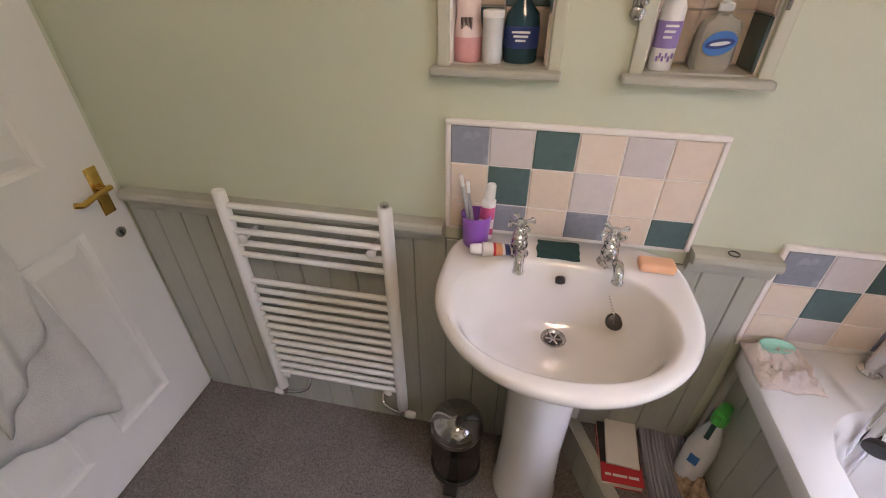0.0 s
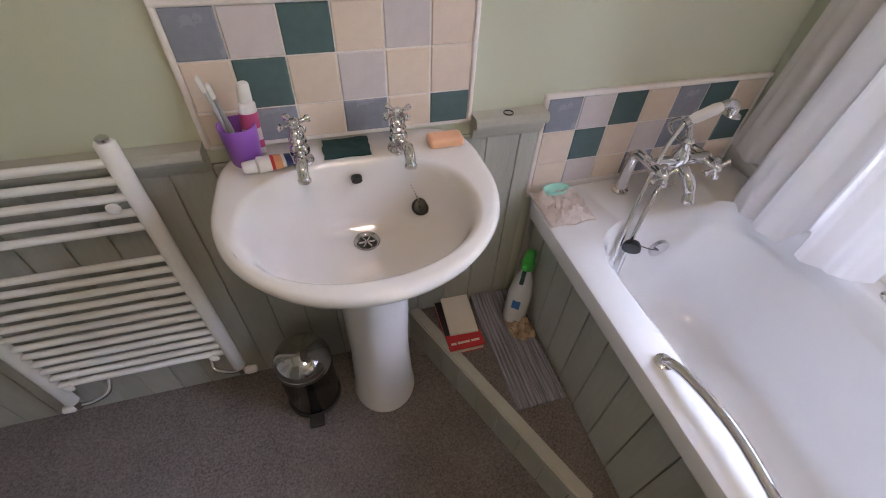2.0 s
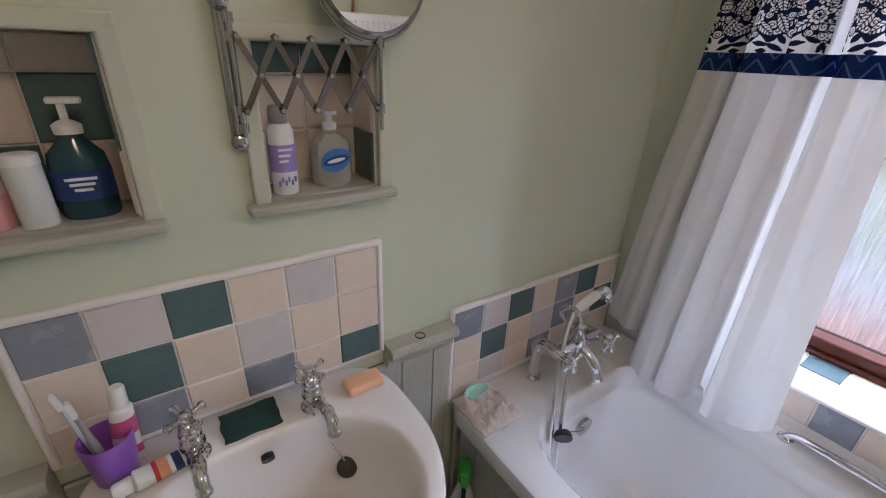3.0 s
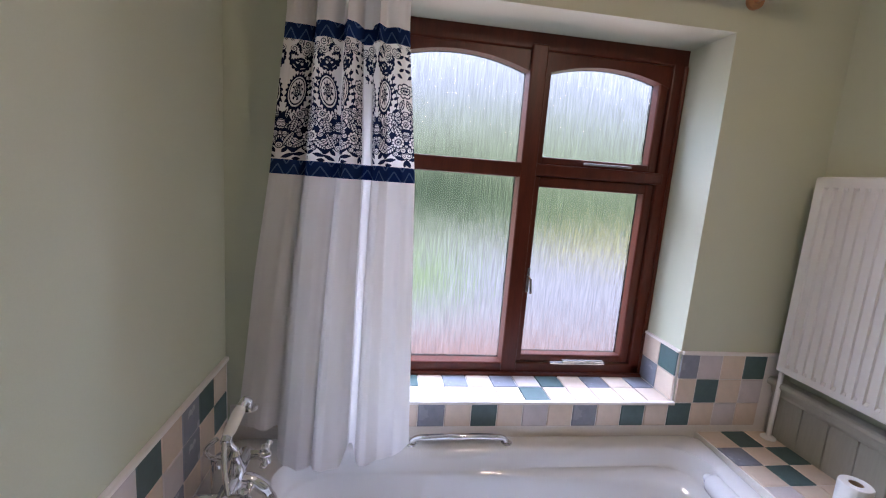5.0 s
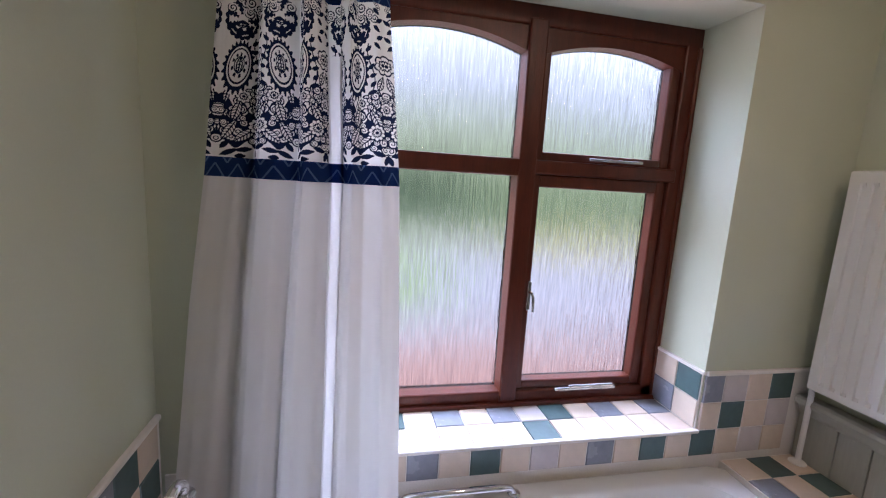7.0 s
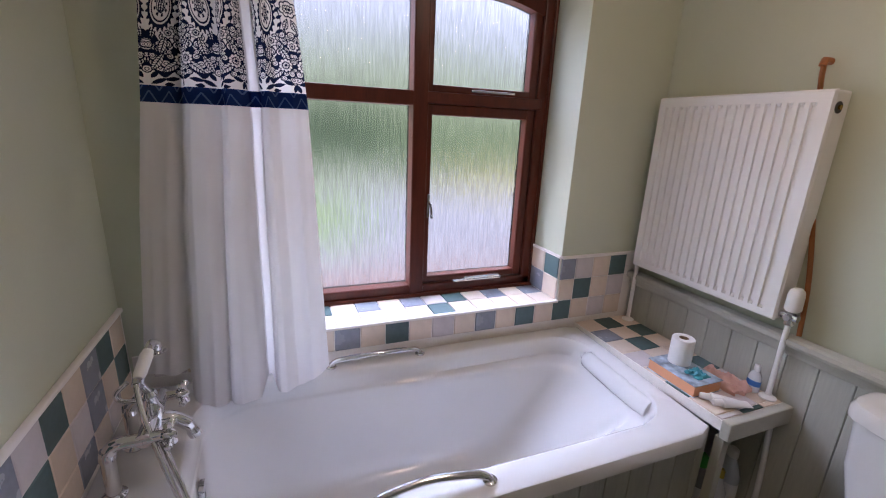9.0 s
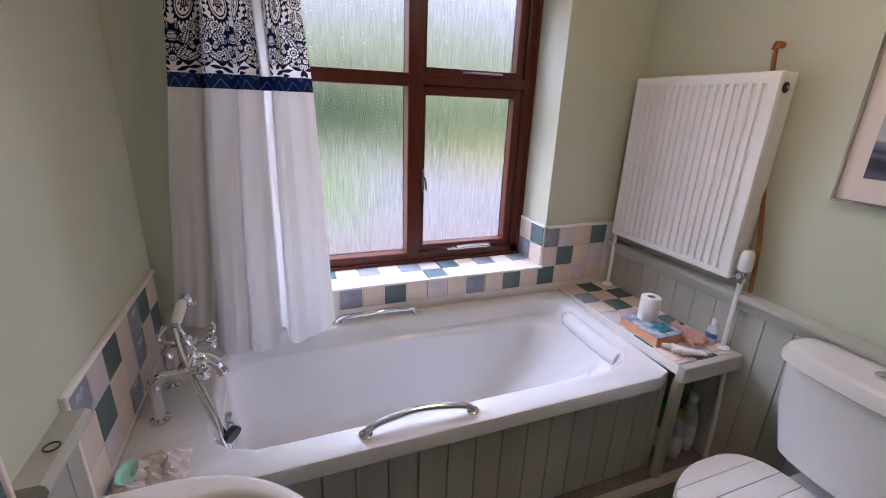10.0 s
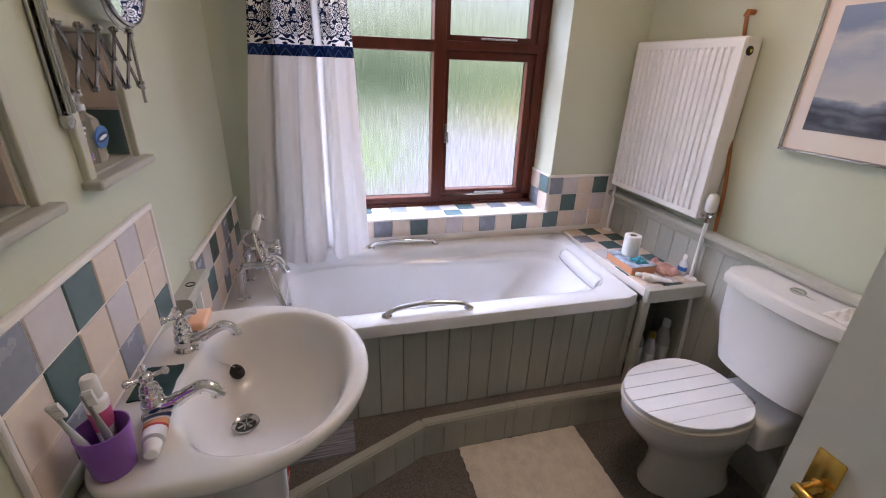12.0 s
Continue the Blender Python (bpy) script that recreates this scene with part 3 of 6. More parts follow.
part("front_edge", box(B(), SX0, SX0 + 0.032, YS + 0.036, BY0 - 0.003, SH - 0.062, SH + 0.001, 0.004), M_RAIL, shelf)
part("post", box(B(), SX0 + 0.012, SX0 + 0.042, BY0 - 0.034, BY0 - 0.004, PLINTH, SH - 0.06, 0.003), M_RAIL, shelf)
part("side_panel", box(B(), SX0 + 0.08, XE - 0.02, BY0 - 0.006, BY0 - 0.002, PLINTH, SH - 0.06), M_BOARD, shelf)

# ---- dado panelling ----
DZ = 0.905


def boards(name, axis, at, u0, u1, z0, z1, label, pitch=0.0945, batten=0.004):
    th = thing(name, (u0, at, z0) if axis == "y" else (at, u0, z0), label, "wall panelling", "", "structure")
    k = u0
    s = -1 if at > -1 else 1
    back = box(B(), u0, u1, *sorted((at, at + s * batten)), z0, z1)
    part("backing", back, M_GROOVE, th)
    while k < u1 - 0.008:
        k1 = min(k + pitch, u1)
        part("board", box(B(), k + 0.0014, k1 - 0.0014, *sorted((at + s * batten, at + s * (batten + 0.009))), z0, z1, 0.0018, 1), M_BOARD, th)
        k = k1
    return th


boards("panelling_basin_wall", "y", 0.0, XW + 0.012, 0.802, FL, DZ - 0.002, "grey-green tongue and groove panelling below the dado")
boards("panelling_toilet_wall", "y", YS, XW + 0.002, XE - 0.008, FL, 0.90, "grey-green tongue and groove panelling behind the toilet", 0.0945, 0.026)


def dado(u0, u1, y0, s, z):
    """A moulded rail: rounded cap over a narrower neck."""
    prof = [(0.0, 0.0), (0.020, 0.0), (0.026, 0.012), (0.030, 0.034), (0.047, 0.038), (0.052, 0.048), (0.050, 0.060), (0.042, 0.066), (0.0, 0.066)]
    bm = B()
    loft(bm, [[(u, y0 + s * a, z + b) for a, b in prof] for u in (u0, u1)])
    return bm


dn = thing("dado_rail", (0, 0, DZ), "grey-green painted wooden dado rail on the basin wall", "dado rail", "dado rails", "structure")
part("rail", dado(XW + 0.035, -0.011, 0, -1, DZ - 0.008), M_RAIL, dn)
part("rail", dado(0.607, 0.802, 0, -1, DZ - 0.008), M_RAIL, dn)
dsr = thing("dado_rail", (0, YS, 0.88), "grey-green painted wooden dado rail above the toilet", "dado rail", "dado rails", "structure")
part("rail", dado(XW + 0.002, XE - 0.01, YS + 0.018, 1, 0.882), M_RAIL, dsr)
bm = B()
ring = [(0.697 + 0.012 * math.cos(a * math.pi / 10), -0.026 + 0.012 * math.sin(a * math.pi / 10), DZ + 0.0595) for a in range(21)]
tube(bm, ring, 0.0016, 6, False)
tagged(part("finger_ring", bm, M_BLACK, None, "", 60), "small dark metal ring lying on the dado rail", "ring")

# ---- basin ----
basin = thing("washbasin", (0.3, -0.22, FL), "white ceramic pedestal washbasin with curved front", "washbasin")
BZ = 0.938
NR = 72


def bowl(hw, back, front, z, sq=2.4, cx=0.300):
    """A D-shaped ring: straight sides at the back, rounded in front."""
    out = []
    cy = back - (back - front) * 0.42
    for i in range(NR):
        a = 2 * math.pi * i / NR
        c, s = math.cos(a), math.sin(a)
        if s < 0:
            x = hw * math.copysign(abs(c) ** (2 / 2.04), c)
            y = cy + (cy - front) * -(abs(s) ** (2 / 2.04))
        else:
            x = hw * math.copysign(abs(c) ** (2 / 5.5), c) * (1 - 0.06 * s)
            y = cy + (back - cy) * (abs(s) ** (2 / 5.5))
        out.append((cx + x, y, z))
    return out


def oval(hw, back, front, z, cx=0.302, sq=2.1):
    cy, hy = (back + front) / 2, (back - front) / 2
    out = []
    for i in range(NR):
        a = 2 * math.pi * i / NR
        c, s = math.cos(a), math.sin(a)
        q = sq if s < 0 else 2.5
        out.append((cx + hw * math.copysign(abs(c) ** (2 / q), c), cy + hy * math.copysign(abs(s) ** (2 / q), s), z))
    return out


rings = [bowl(0.11, -0.05, -0.28, BZ - 0.205), bowl(0.17, -0.02, -0.36, BZ - 0.155), bowl(0.240, -0.003, -0.446, BZ - 0.085), bowl(0.272, -0.002, -0.482, BZ - 0.045), bowl(0.284, -0.002, -0.497, BZ - 0.026), bowl(0.287, -0.002, -0.500, BZ - 0.014), bowl(0.284, -0.002, -0.498, BZ - 0.005), bowl(0.278, -0.003, -0.492, BZ - 0.001), bowl(0.270, -0.004, -0.484, BZ)]
for hw_, bk_, fr_, dz_ in ((0.240, -0.104, -0.468, 0.0), (0.236, -0.107, -0.464, 0.001), (0.231, -0.111, -0.459, 0.004), (0.226, -0.115, -0.454, 0.010), (0.221, -0.119, -0.449, 0.020), (0.215, -0.124, -0.442, 0.036), (0.208, -0.129, -0.434, 0.060), (0.198, -0.136, -0.422, 0.086), (0.184, -0.143, -0.404, 0.109), (0.165, -0.150, -0.378, 0.127), (0.141, -0.158, -0.344, 0.141), (0.112, -0.167, -0.305, 0.150), (0.08, -0.175, -0.268, 0.156), (0.05, -0.18, -0.24, 0.160)):
    rings.append(oval(hw_, bk_, fr_, BZ - dz_, 0.293 + 0.007 * min(1.0, dz_ / 0.15)))
bm = B()
loft(bm, rings, True, True)
part("bowl", bm, M_CERAMIC, basin, "", 45)
bm = B()
loft(bm, [[(0.302 + r * math.cos(2 * math.pi * i / 40), -0.165 + r * 1.1 * math.sin(2 * math.pi * i / 40) - (0.012 if z > 0.5 else 0), z) for i in range(40)] for r, z in ((0.108, FL), (0.108, FL + 0.012), (0.101, FL + 0.03), (0.094, 0.3), (0.096, 0.6), (0.104, 0.72), (0.110, 0.745))])
part("pedestal", bm, M_CERAMIC, basin, "", 40)
bm = B()
lathe(bm, 0.300, -0.209, [(0.027, BZ - 0.161), (0.031, BZ - 0.155), (0.029, BZ - 0.152), (0.023, BZ - 0.155), (0.019, BZ - 0.160)], 28, False, False)
dr = part("drain", bm, M_STEEL, basin, "round chrome drain ring", 50)
bm = B()
lathe(bm, 0.300, -0.209, [(0.020, BZ - 0.1605), (0.020, BZ - 0.1590)], 20)
part("drain_hole", bm, M_BLACK, dr, "dark slotted drain grid")
for k in range(3):
    bm = B()
    a = k * math.pi / 3
    tube(bm, [(0.300 - 0.019 * math.cos(a), -0.209 - 0.019 * math.sin(a), BZ - 0.158), (0.300 + 0.019 * math.cos(a), -0.209 + 0.019 * math.sin(a), BZ - 0.158)], 0.0026, 6)
    part("drain_bar", bm, M_STEEL, dr)
bm = B()
tube(bm, [(0.300, -0.128, BZ - 0.032), (0.300, -0.138, BZ - 0.036)], 0.012, 18)
part("overflow_hole", bm, M_BLACK, basin, "dark round overflow hole", 40)


def basin_tap(x, y):
    tp = thing("basin_tap", (x, y, BZ), "chrome pillar tap with a cross-head handle", "tap", "basin taps")
    z = BZ
    bm = B()
    lathe(bm, x, y, [(0.025, z - 0.002), (0.026, z + 0.004), (0.024, z + 0.008), (0.019, z + 0.012), (0.0205, z + 0.020), (0.0215, z + 0.032), (0.019, z + 0.042), (0.0155, z + 0.046), (0.0185, z + 0.050), (0.0185, z + 0.056), (0.015, z + 0.060), (0.0165, z + 0.066), (0.0145, z + 0.073), (0.010, z + 0.077), (0.009, z + 0.082)], 24)
    part("body", bm, M_CHROME, tp, "", 35)
    bm = B()
    tube(bm, curve([(x, y - 0.006, z + 0.024), (x + 0.001, y - 0.030, z + 0.026), (x + 0.003, y - 0.060, z + 0.042), (x + 0.004, y - 0.084, z + 0.052), (x + 0.004, y - 0.102, z + 0.046), (x + 0.004, y - 0.110, z + 0.030), (x + 0.004, y - 0.111, z + 0.026)], 5), [0.0155] * 4 + [0.0145] * 4 + [0.0125] * 8 + [0.0115] * 9 + [0.0135] * 6, 14)
    part("spout", bm, M_CHROME, tp, "", 60)
    bm = B()
    lathe(bm, x, y, [(0.008, z + 0.080), (0.012, z + 0.086), (0.012, z + 0.094), (0.008, z + 0.100), (0.003, z + 0.101)], 16)
    for k in range(4):
        a = k * math.pi / 2 + 0.5
        c, s = math.cos(a), math.sin(a)
        tube(bm, [(x + c * 0.008, y + s * 0.008, z + 0.090), (x + c * 0.024, y + s * 0.024, z + 0.091), (x + c * 0.028, y + s * 0.028, z + 0.091), (x + c * 0.034, y + s * 0.034, z + 0.091), (x + c * 0.037, y + s * 0.037, z + 0.091)], [0.005, 0.0045, 0.008, 0.008, 0.003], 10)
    part("cross_handle", bm, M_CHROME, tp, "", 50)


basin_tap(0.192, -0.090)
basin_tap(0.406, -0.086)

# ---- ladder towel rail ----
tr = thing("towel_rail", (-0.41, -0.065, 0.13), "white enamelled ladder towel radiator on the wall", "towel rail")
TX0, TX1, TY, TZ0, TZ1 = -0.645, -0.160, -0.062, 0.165, 1.018


def post(x):
    bm = B()
    out = []
    for z, k in ((TZ0, 0.9), (TZ0 + 0.004, 1), (TZ1 - 0.004, 1), (TZ1, 0.88)):
        out.append([(x + 0.020 * k * math.cos(a), TY + (0.022 * k * math.sin(a) if math.sin(a) < 0 else 0.012 * k * math.sin(a)), z) for a in [2 * math.pi * i / 16 for i in range(16)]])
    loft(bm, out)
    return part("post", bm, M_WHITE, tr, "", 50)


post(TX0)
post(TX1)
for z in [0.972, 0.930, 0.888, 0.846, 0.804] + [0.700 - 0.0395 * k for k in range(12)]:
    bm = B()
    tube(bm, [(TX0, TY - 0.004, z), (TX1, TY - 0.004, z)], 0.0095, 12)
    part("rung", bm, M_WHITE, tr, "", 60)
for x in (TX0 + 0.045, TX1 - 0.045):
    for z in (0.872, 0.262):
        bm = B()
        tube(bm, [(x, -0.010, z), (x, -0.075, z), (x, -0.082, z), (x, -0.086, z)], [0.009, 0.009, 0.015, 0.009], 14)
        part("wall_bracket", bm, M_WHITE, tr, "", 50)
for x, s in ((TX0, -1), (TX1, 1)):
    bm = B()
    tube(bm, [(x, TY, TZ0), (x, TY, 0.125)], 0.011, 12)
    tube(bm, curve([(x, TY, 0.135), (x - s * 0.04, TY + 0.005, 0.130), (x - s * 0.085, TY + 0.02, 0.145), (x - s * 0.09, -0.01, 0.17)], 5), 0.007, 10)
    vl = part("valve", bm, M_CHROME, tr, "chrome angled radiator valve", 50)
    bm = B()
    tube(bm, [(x + s * 0.008, TY, 0.128), (x + s * 0.016, TY, 0.128), (x + s * 0.042, TY, 0.126), (x + s * 0.046, TY, 0.126)], [0.010, 0.015, 0.013, 0.008], 14)
    part("cap", bm, M_WHITE, vl, "white plastic valve cap", 50)
bm = B()
lathe(bm, TX1, TY - 0.003, [(0.012, TZ1), (0.012, TZ1 + 0.008), (0.007, TZ1 + 0.012)], 14)
part("bleed_plug", bm, M_CHROME, tr, "small chrome bleed plug", 40)


# ---- doors ----
def panel_door(name, hinge, yaw, label, flip=False):
    """A four-panel leaf 0.85 x 1.98, local x from hinge to latch, face towards local -y."""
    W, H, T = 0.847, 1.985, 0.04
    th = thing(name, (0, 0, 0), label, "door", "", "structure")
    bm = B()
    us = [0, 0.155, 0.372, 0.475, 0.692, W]
    zs = [0, 0.185, 0.86, 1.06, 1.86, H]
    for side, y in ((0, -T / 2), (1, T / 2)):
        s = -1 if side == 0 else 1
        V = lambda u, z, d=0.0: bm.verts.new((u, y - s * d, z))
        for i in range(5):
            for k in range(5):
                u0, u1, z0, z1 = us[i], us[i + 1], zs[k], zs[k + 1]
                if i in (1, 3) and k in (1, 3):
                    prev = [(u0, z0), (u1, z0), (u1, z1), (u0, z1)]
                    steps = ((0.0, 0.0), (0.012, 0.012), (0.022, 0.012), (0.050, 0.003))
                    rr = []
                    for ins, d in steps:
                        rr.append([V(u0 + ins, z0 + ins, d), V(u1 - ins, z0 + ins, d), V(u1 - ins, z1 - ins, d), V(u0 + ins, z1 - ins, d)])
                    for a, b in zip(rr, rr[1:]):
                        for q in range(4):
                            bm.faces.new((a[q], a[(q + 1) % 4], b[(q + 1) % 4], b[q]))
                    bm.faces.new(rr[-1])
                else:
                    bm.faces.new((V(u0, z0), V(u1, z0), V(u1, z1), V(u0, z1)))
    for u in (0, W):
        bm.faces.new([bm.verts.new((u, y, z)) for y, z in ((-T / 2, 0), (T / 2, 0), (T / 2, H), (-T / 2, H))])
    for z in (0, H):
        bm.faces.new([bm.verts.new((u, y, z)) for u, y in ((0, -T / 2), (W, -T / 2), (W, T / 2), (0, T / 2))])
    bmesh.ops.remove_doubles(bm, verts=bm.verts, dist=0.0003)
    leaf = part("leaf", bm, M_DOOR, th)
    for s in (-1, 1):
        bm = box(B(), W - 0.075, W - 0.035, *sorted((s * T / 2, s * (T / 2 + 0.004))), 0.868, 1.018, 0.0015, 1)
        tube(bm, [(W - 0.055, s * T / 2, 0.955), (W - 0.055, s * (T / 2 + 0.012), 0.955), (W - 0.055, s * (T / 2 + 0.035), 0.955)], [0.014, 0.009, 0.009], 14)
        tube(bm, curve([(W - 0.048, s * (T / 2 + 0.038), 0.956), (W - 0.07, s * (T / 2 + 0.043), 0.958), (W - 0.11, s * (T / 2 + 0.043), 0.954), (W - 0.145, s * (T / 2 + 0.043), 0.948), (W - 0.165, s * (T / 2 + 0.036), 0.955)], 5), 0.0085, 12)
        part("lever_handle", bm, M_BRASS, th, "polished brass lever handle", 45)
    bm = B()
    tube(bm, [(W - 0.055, -T / 2, 0.800), (W - 0.055, -T / 2 - 0.004, 0.800), (W - 0.055, -T / 2 - 0.005, 0.800)], [0.017, 0.017, 0.013], 20)
    bl = part("bolt_rose", bm, M_STEEL, th, "dark round bolt turn below the handle", 40)
    bm = box(B(), W - 0.058, W - 0.052, -T / 2 - 0.010, -T / 2 - 0.004, 0.791, 0.809, 0.001, 1)
    part("turn", bm, M_BLACK, bl)
    th.matrix_world = pose(*hinge, 0, 0, yaw)
    return th


door1 = panel_door("door_1", (XW - 0.008, D1[0] + 0.001, FL + 0.010), 90, "closed white four-panel door with brass lever handle")
door2 = panel_door("door_2", (XW + 0.020, -1.165, FL + 0.010), 0.0, "open white panelled door with brass lever handle")

# ---- radiator ----
rad = thing("radiator", (1.175, -2.0, 0.99), "white fluted panel radiator on the wall above the shelf", "radiator")
RX0, RX1, RY, RZ0, RZ1 = 0.868, 1.480, -1.965, 0.996, 1.712
bm = B()
ramp = [(RX0, 0.006), (RX0 + 0.004, 0.0), (RX0 + 0.030, 0.0)]
nf = 17
pit = (RX1 - RX0 - 0.06) / nf
for k in range(nf):
    a = RX0 + 0.030 + pit * k
    ramp += [(a + pit * 0.34, 0.0), (a + pit * 0.44, -0.015), (a + pit * 0.80, -0.015), (a + pit * 0.85, 0.0)]
ramp += [(RX1 - 0.030, 0.0), (RX1 - 0.004, 0.0), (RX1, 0.006)]
lines = []
for z, f, o in ((RZ0, 0, 0.006), (RZ0 + 0.004, 0, 0), (RZ0 + 0.026, 0, 0), (RZ0 + 0.045, 1, 0), (RZ1 - 0.055, 1, 0), (RZ1 - 0.036, 0, 0), (RZ1 - 0.006, 0, 0), (RZ1, 0, 0.008)):
    lines.append([(x, RY - (d if d > 0 else 0) + (d * f if d < 0 else 0) - o, z) for x, d in ramp])
loft(bm, lines, False, False, False)
part("front_panel", bm, M_WHITE, rad, "", 35)
part("casing", box(B(), RX0 + 0.001, RX1 - 0.001, YS + 0.016, RY - 0.008, RZ0 + 0.002, RZ1 - 0.002, 0.005), M_WHITE, rad)
bm = B()
for k in range(24):
    x = RX0 + 0.04 + k * (RX1 - RX0 - 0.08) / 23
    box(bm, x - 0.004, x + 0.004, YS + 0.025, RY - 0.02, RZ1 - 0.003, RZ1 + 0.0005)
part("top_grille", bm, M_GROOVE, rad)
bm = B()
tube(bm, [(RX0 - 0.001, -1.995, RZ1 - 0.05), (RX0 + 0.004, -1.995, RZ1 - 0.05)], 0.017, 18)
part("end_port", bm, M_BLACK, rad, "dark bleed opening", 40)
bm = B()
tube(bm, [(RX0 - 0.006, -1.995, RZ1 - 0.05), (RX0 + 0.004, -1.995, RZ1 - 0.05)], 0.007, 6)
part("bleed_valve", bm, M_BRASS, rad)
bm = B()
tube(bm, curve([(0.955, YS + 0.03, 1.79), (0.95, YS + 0.02, 1.70), (0.90, YS + 0.02, 1.45), (0.842, YS + 0.02, 1.15), (0.818, YS + 0.03, 0.955)], 5), 0.0075, 10)
tagged(part("copper_pipe", bm, M_COPPER, None, "", 60), "bare copper pipe running up behind the radiator", "pipe")
bm = B()
tube(bm, [(0.955, YS - 0.002, 1.80), (0.955, YS + 0.03, 1.80), (0.955, YS + 0.034, 1.785)], 0.011, 10)
tagged(part("pipe_clip", bm, M_COPPER, None, "", 60), "copper elbow at the top of the pipe", "pipe fitting")
tp = thing("radiator_pipe", (1.478, -1.99, SH), "white painted radiator pipe standing on the shelf", "pipe", "radiator pipes")
bm = B()
tube(bm, [(1.478, -1.995, SH), (1.478, -1.995, RZ0 + 0.02)], 0.0085, 12)
part("pipe", bm, M_WHITE, tp, "", 60)
bm = B()
lathe(bm, 1.478, -1.995, [(0.026, SH), (0.026, SH + 0.004), (0.014, SH + 0.012)], 18)
part("collar", bm, M_WHITE, tp, "", 45)
bm = B()
tube(bm, [(1.478, -1.995, RZ0 - 0.005), (1.478, -1.995, RZ0 + 0.03)], 0.013, 8)
part("nut", bm, M_STEEL, tp)
tp = thing("radiator_pipe", (0.838, -1.99, SH), "white painted radiator pipe with thermostatic valve on top", "pipe", "radiator pipes")
bm = B()
tube(bm, [(0.838, -1.995, SH), (0.838, -1.995, RZ0 + 0.02)], 0.0085, 12)
part("pipe", bm, M_WHITE, tp, "", 60)
bm = B()
lathe(bm, 0.838, -1.995, [(0.026, SH), (0.026, SH + 0.004), (0.014, SH + 0.012)], 18)
part("collar", bm, M_WHITE, tp, "", 45)
bm = B()
tube(bm, [(0.838, -1.995, RZ0 - 0.005), (0.838, -1.995, RZ0 + 0.04)], 0.014, 8)
tube(bm, [(0.815, -1.995, RZ0 + 0.022), (0.872, -1.995, RZ0 + 0.022)], 0.012, 8)
tube(bm, [(0.838, -1.995, RZ0 + 0.022), (0.838, -1.972, RZ0 + 0.022)], 0.011, 8)
part("valve_body", bm, M_CHROME, tp, "chrome valve body")
bm = B()
lathe(bm, 0.838, -1.995, [(0.018, RZ0 + 0.042), (0.024, RZ0 + 0.05), (0.023, RZ0 + 0.095), (0.020, RZ0 + 0.112), (0.012, RZ0 + 0.120)], 18)
part("thermostat_head", bm, M_WHITE, tp, "ribbed cream thermostat head", 40)

# ---- niches ----
M_NICHE = mat("pale_sage_trim", (0.52, 0.52, 0.41), 0.4, var=0.04, bump=0.1, bump_scale=60)
for (x0, x1), back, side in ((N1, ("CC", "CG", "GC"), "GC"), (N2, ("GG", "CC", "CC"), "CG")):
    nb = thing("wall_niche", ((x0 + x1) / 2, 0.05, NZ0), "tiled wall recess with painted wooden surround and sill", "niche", "niches", "structure")
    part("grout", box(B(), x0 + 0.001, x1 - 0.001, ND - 0.004, ND + 0.001, NZ0, NZ1), M_GROUT, nb)
    w = (x1 - x0) / 2
    for r in range(3):
        z1 = NZ1 - (0.052 if r else 0) - 0.1 * max(r - 1, 0)
        z0 = NZ1 - 0.052 - 0.1 * r
        for c in range(2):
            tile(nb, back[r][c], "-y", (x0 + w * c + G, ND - 0.002, max(z0, NZ0 + 0.008) + G), 0, (w - 0.003, z1 - max(z0, NZ0 + 0.008) - 0.003))
    part("grout", box(B(), x1 - 0.004, x1 + 0.001, 0.002, ND - 0.003, NZ0, NZ1), M_GROUT, nb)
    part("grout", box(B(), x0 - 0.001, x0 + 0.004, 0.002, ND - 0.003, NZ0, NZ1), M_GROUT, nb)
    for r, code in enumerate(side):
        z0 = (NZ1 - 0.152, NZ0 + 0.008)[r]
        z1 = (NZ1, NZ1 - 0.152)[r]
        tile(nb, code, "-x", (x1 - 0.002, 0.004, z0 + G), 0, (0.086, z1 - z0 - 0.003))
    for a, b, z0, z1 in ((x0 - 0.026, x0, NZ0, NZ1 + 0.024), (x1, x1 + 0.026, NZ0, NZ1 + 0.024), (x0 - 0.026, x1 + 0.026, NZ1, NZ1 + 0.026)):
        part("surround", box(B(), a, b, -0.014 - (0.001 if b - a > 0.1 else 0), 0.001, z0, z1, 0.004), M_NICHE, nb)
    part("sill", box(B(), x0 - 0.040, x1 + 0.030, -0.036, 0.0, NZ0 - 0.015, NZ0 + 0.003, 0.006, 3), M_RAIL, nb)
    part("sill_board", box(B(), x0, x1, 0.0, ND - 0.004, NZ0 - 0.006, NZ0 + 0.006), M_RAIL, nb)
NS = NZ0 + 0.006


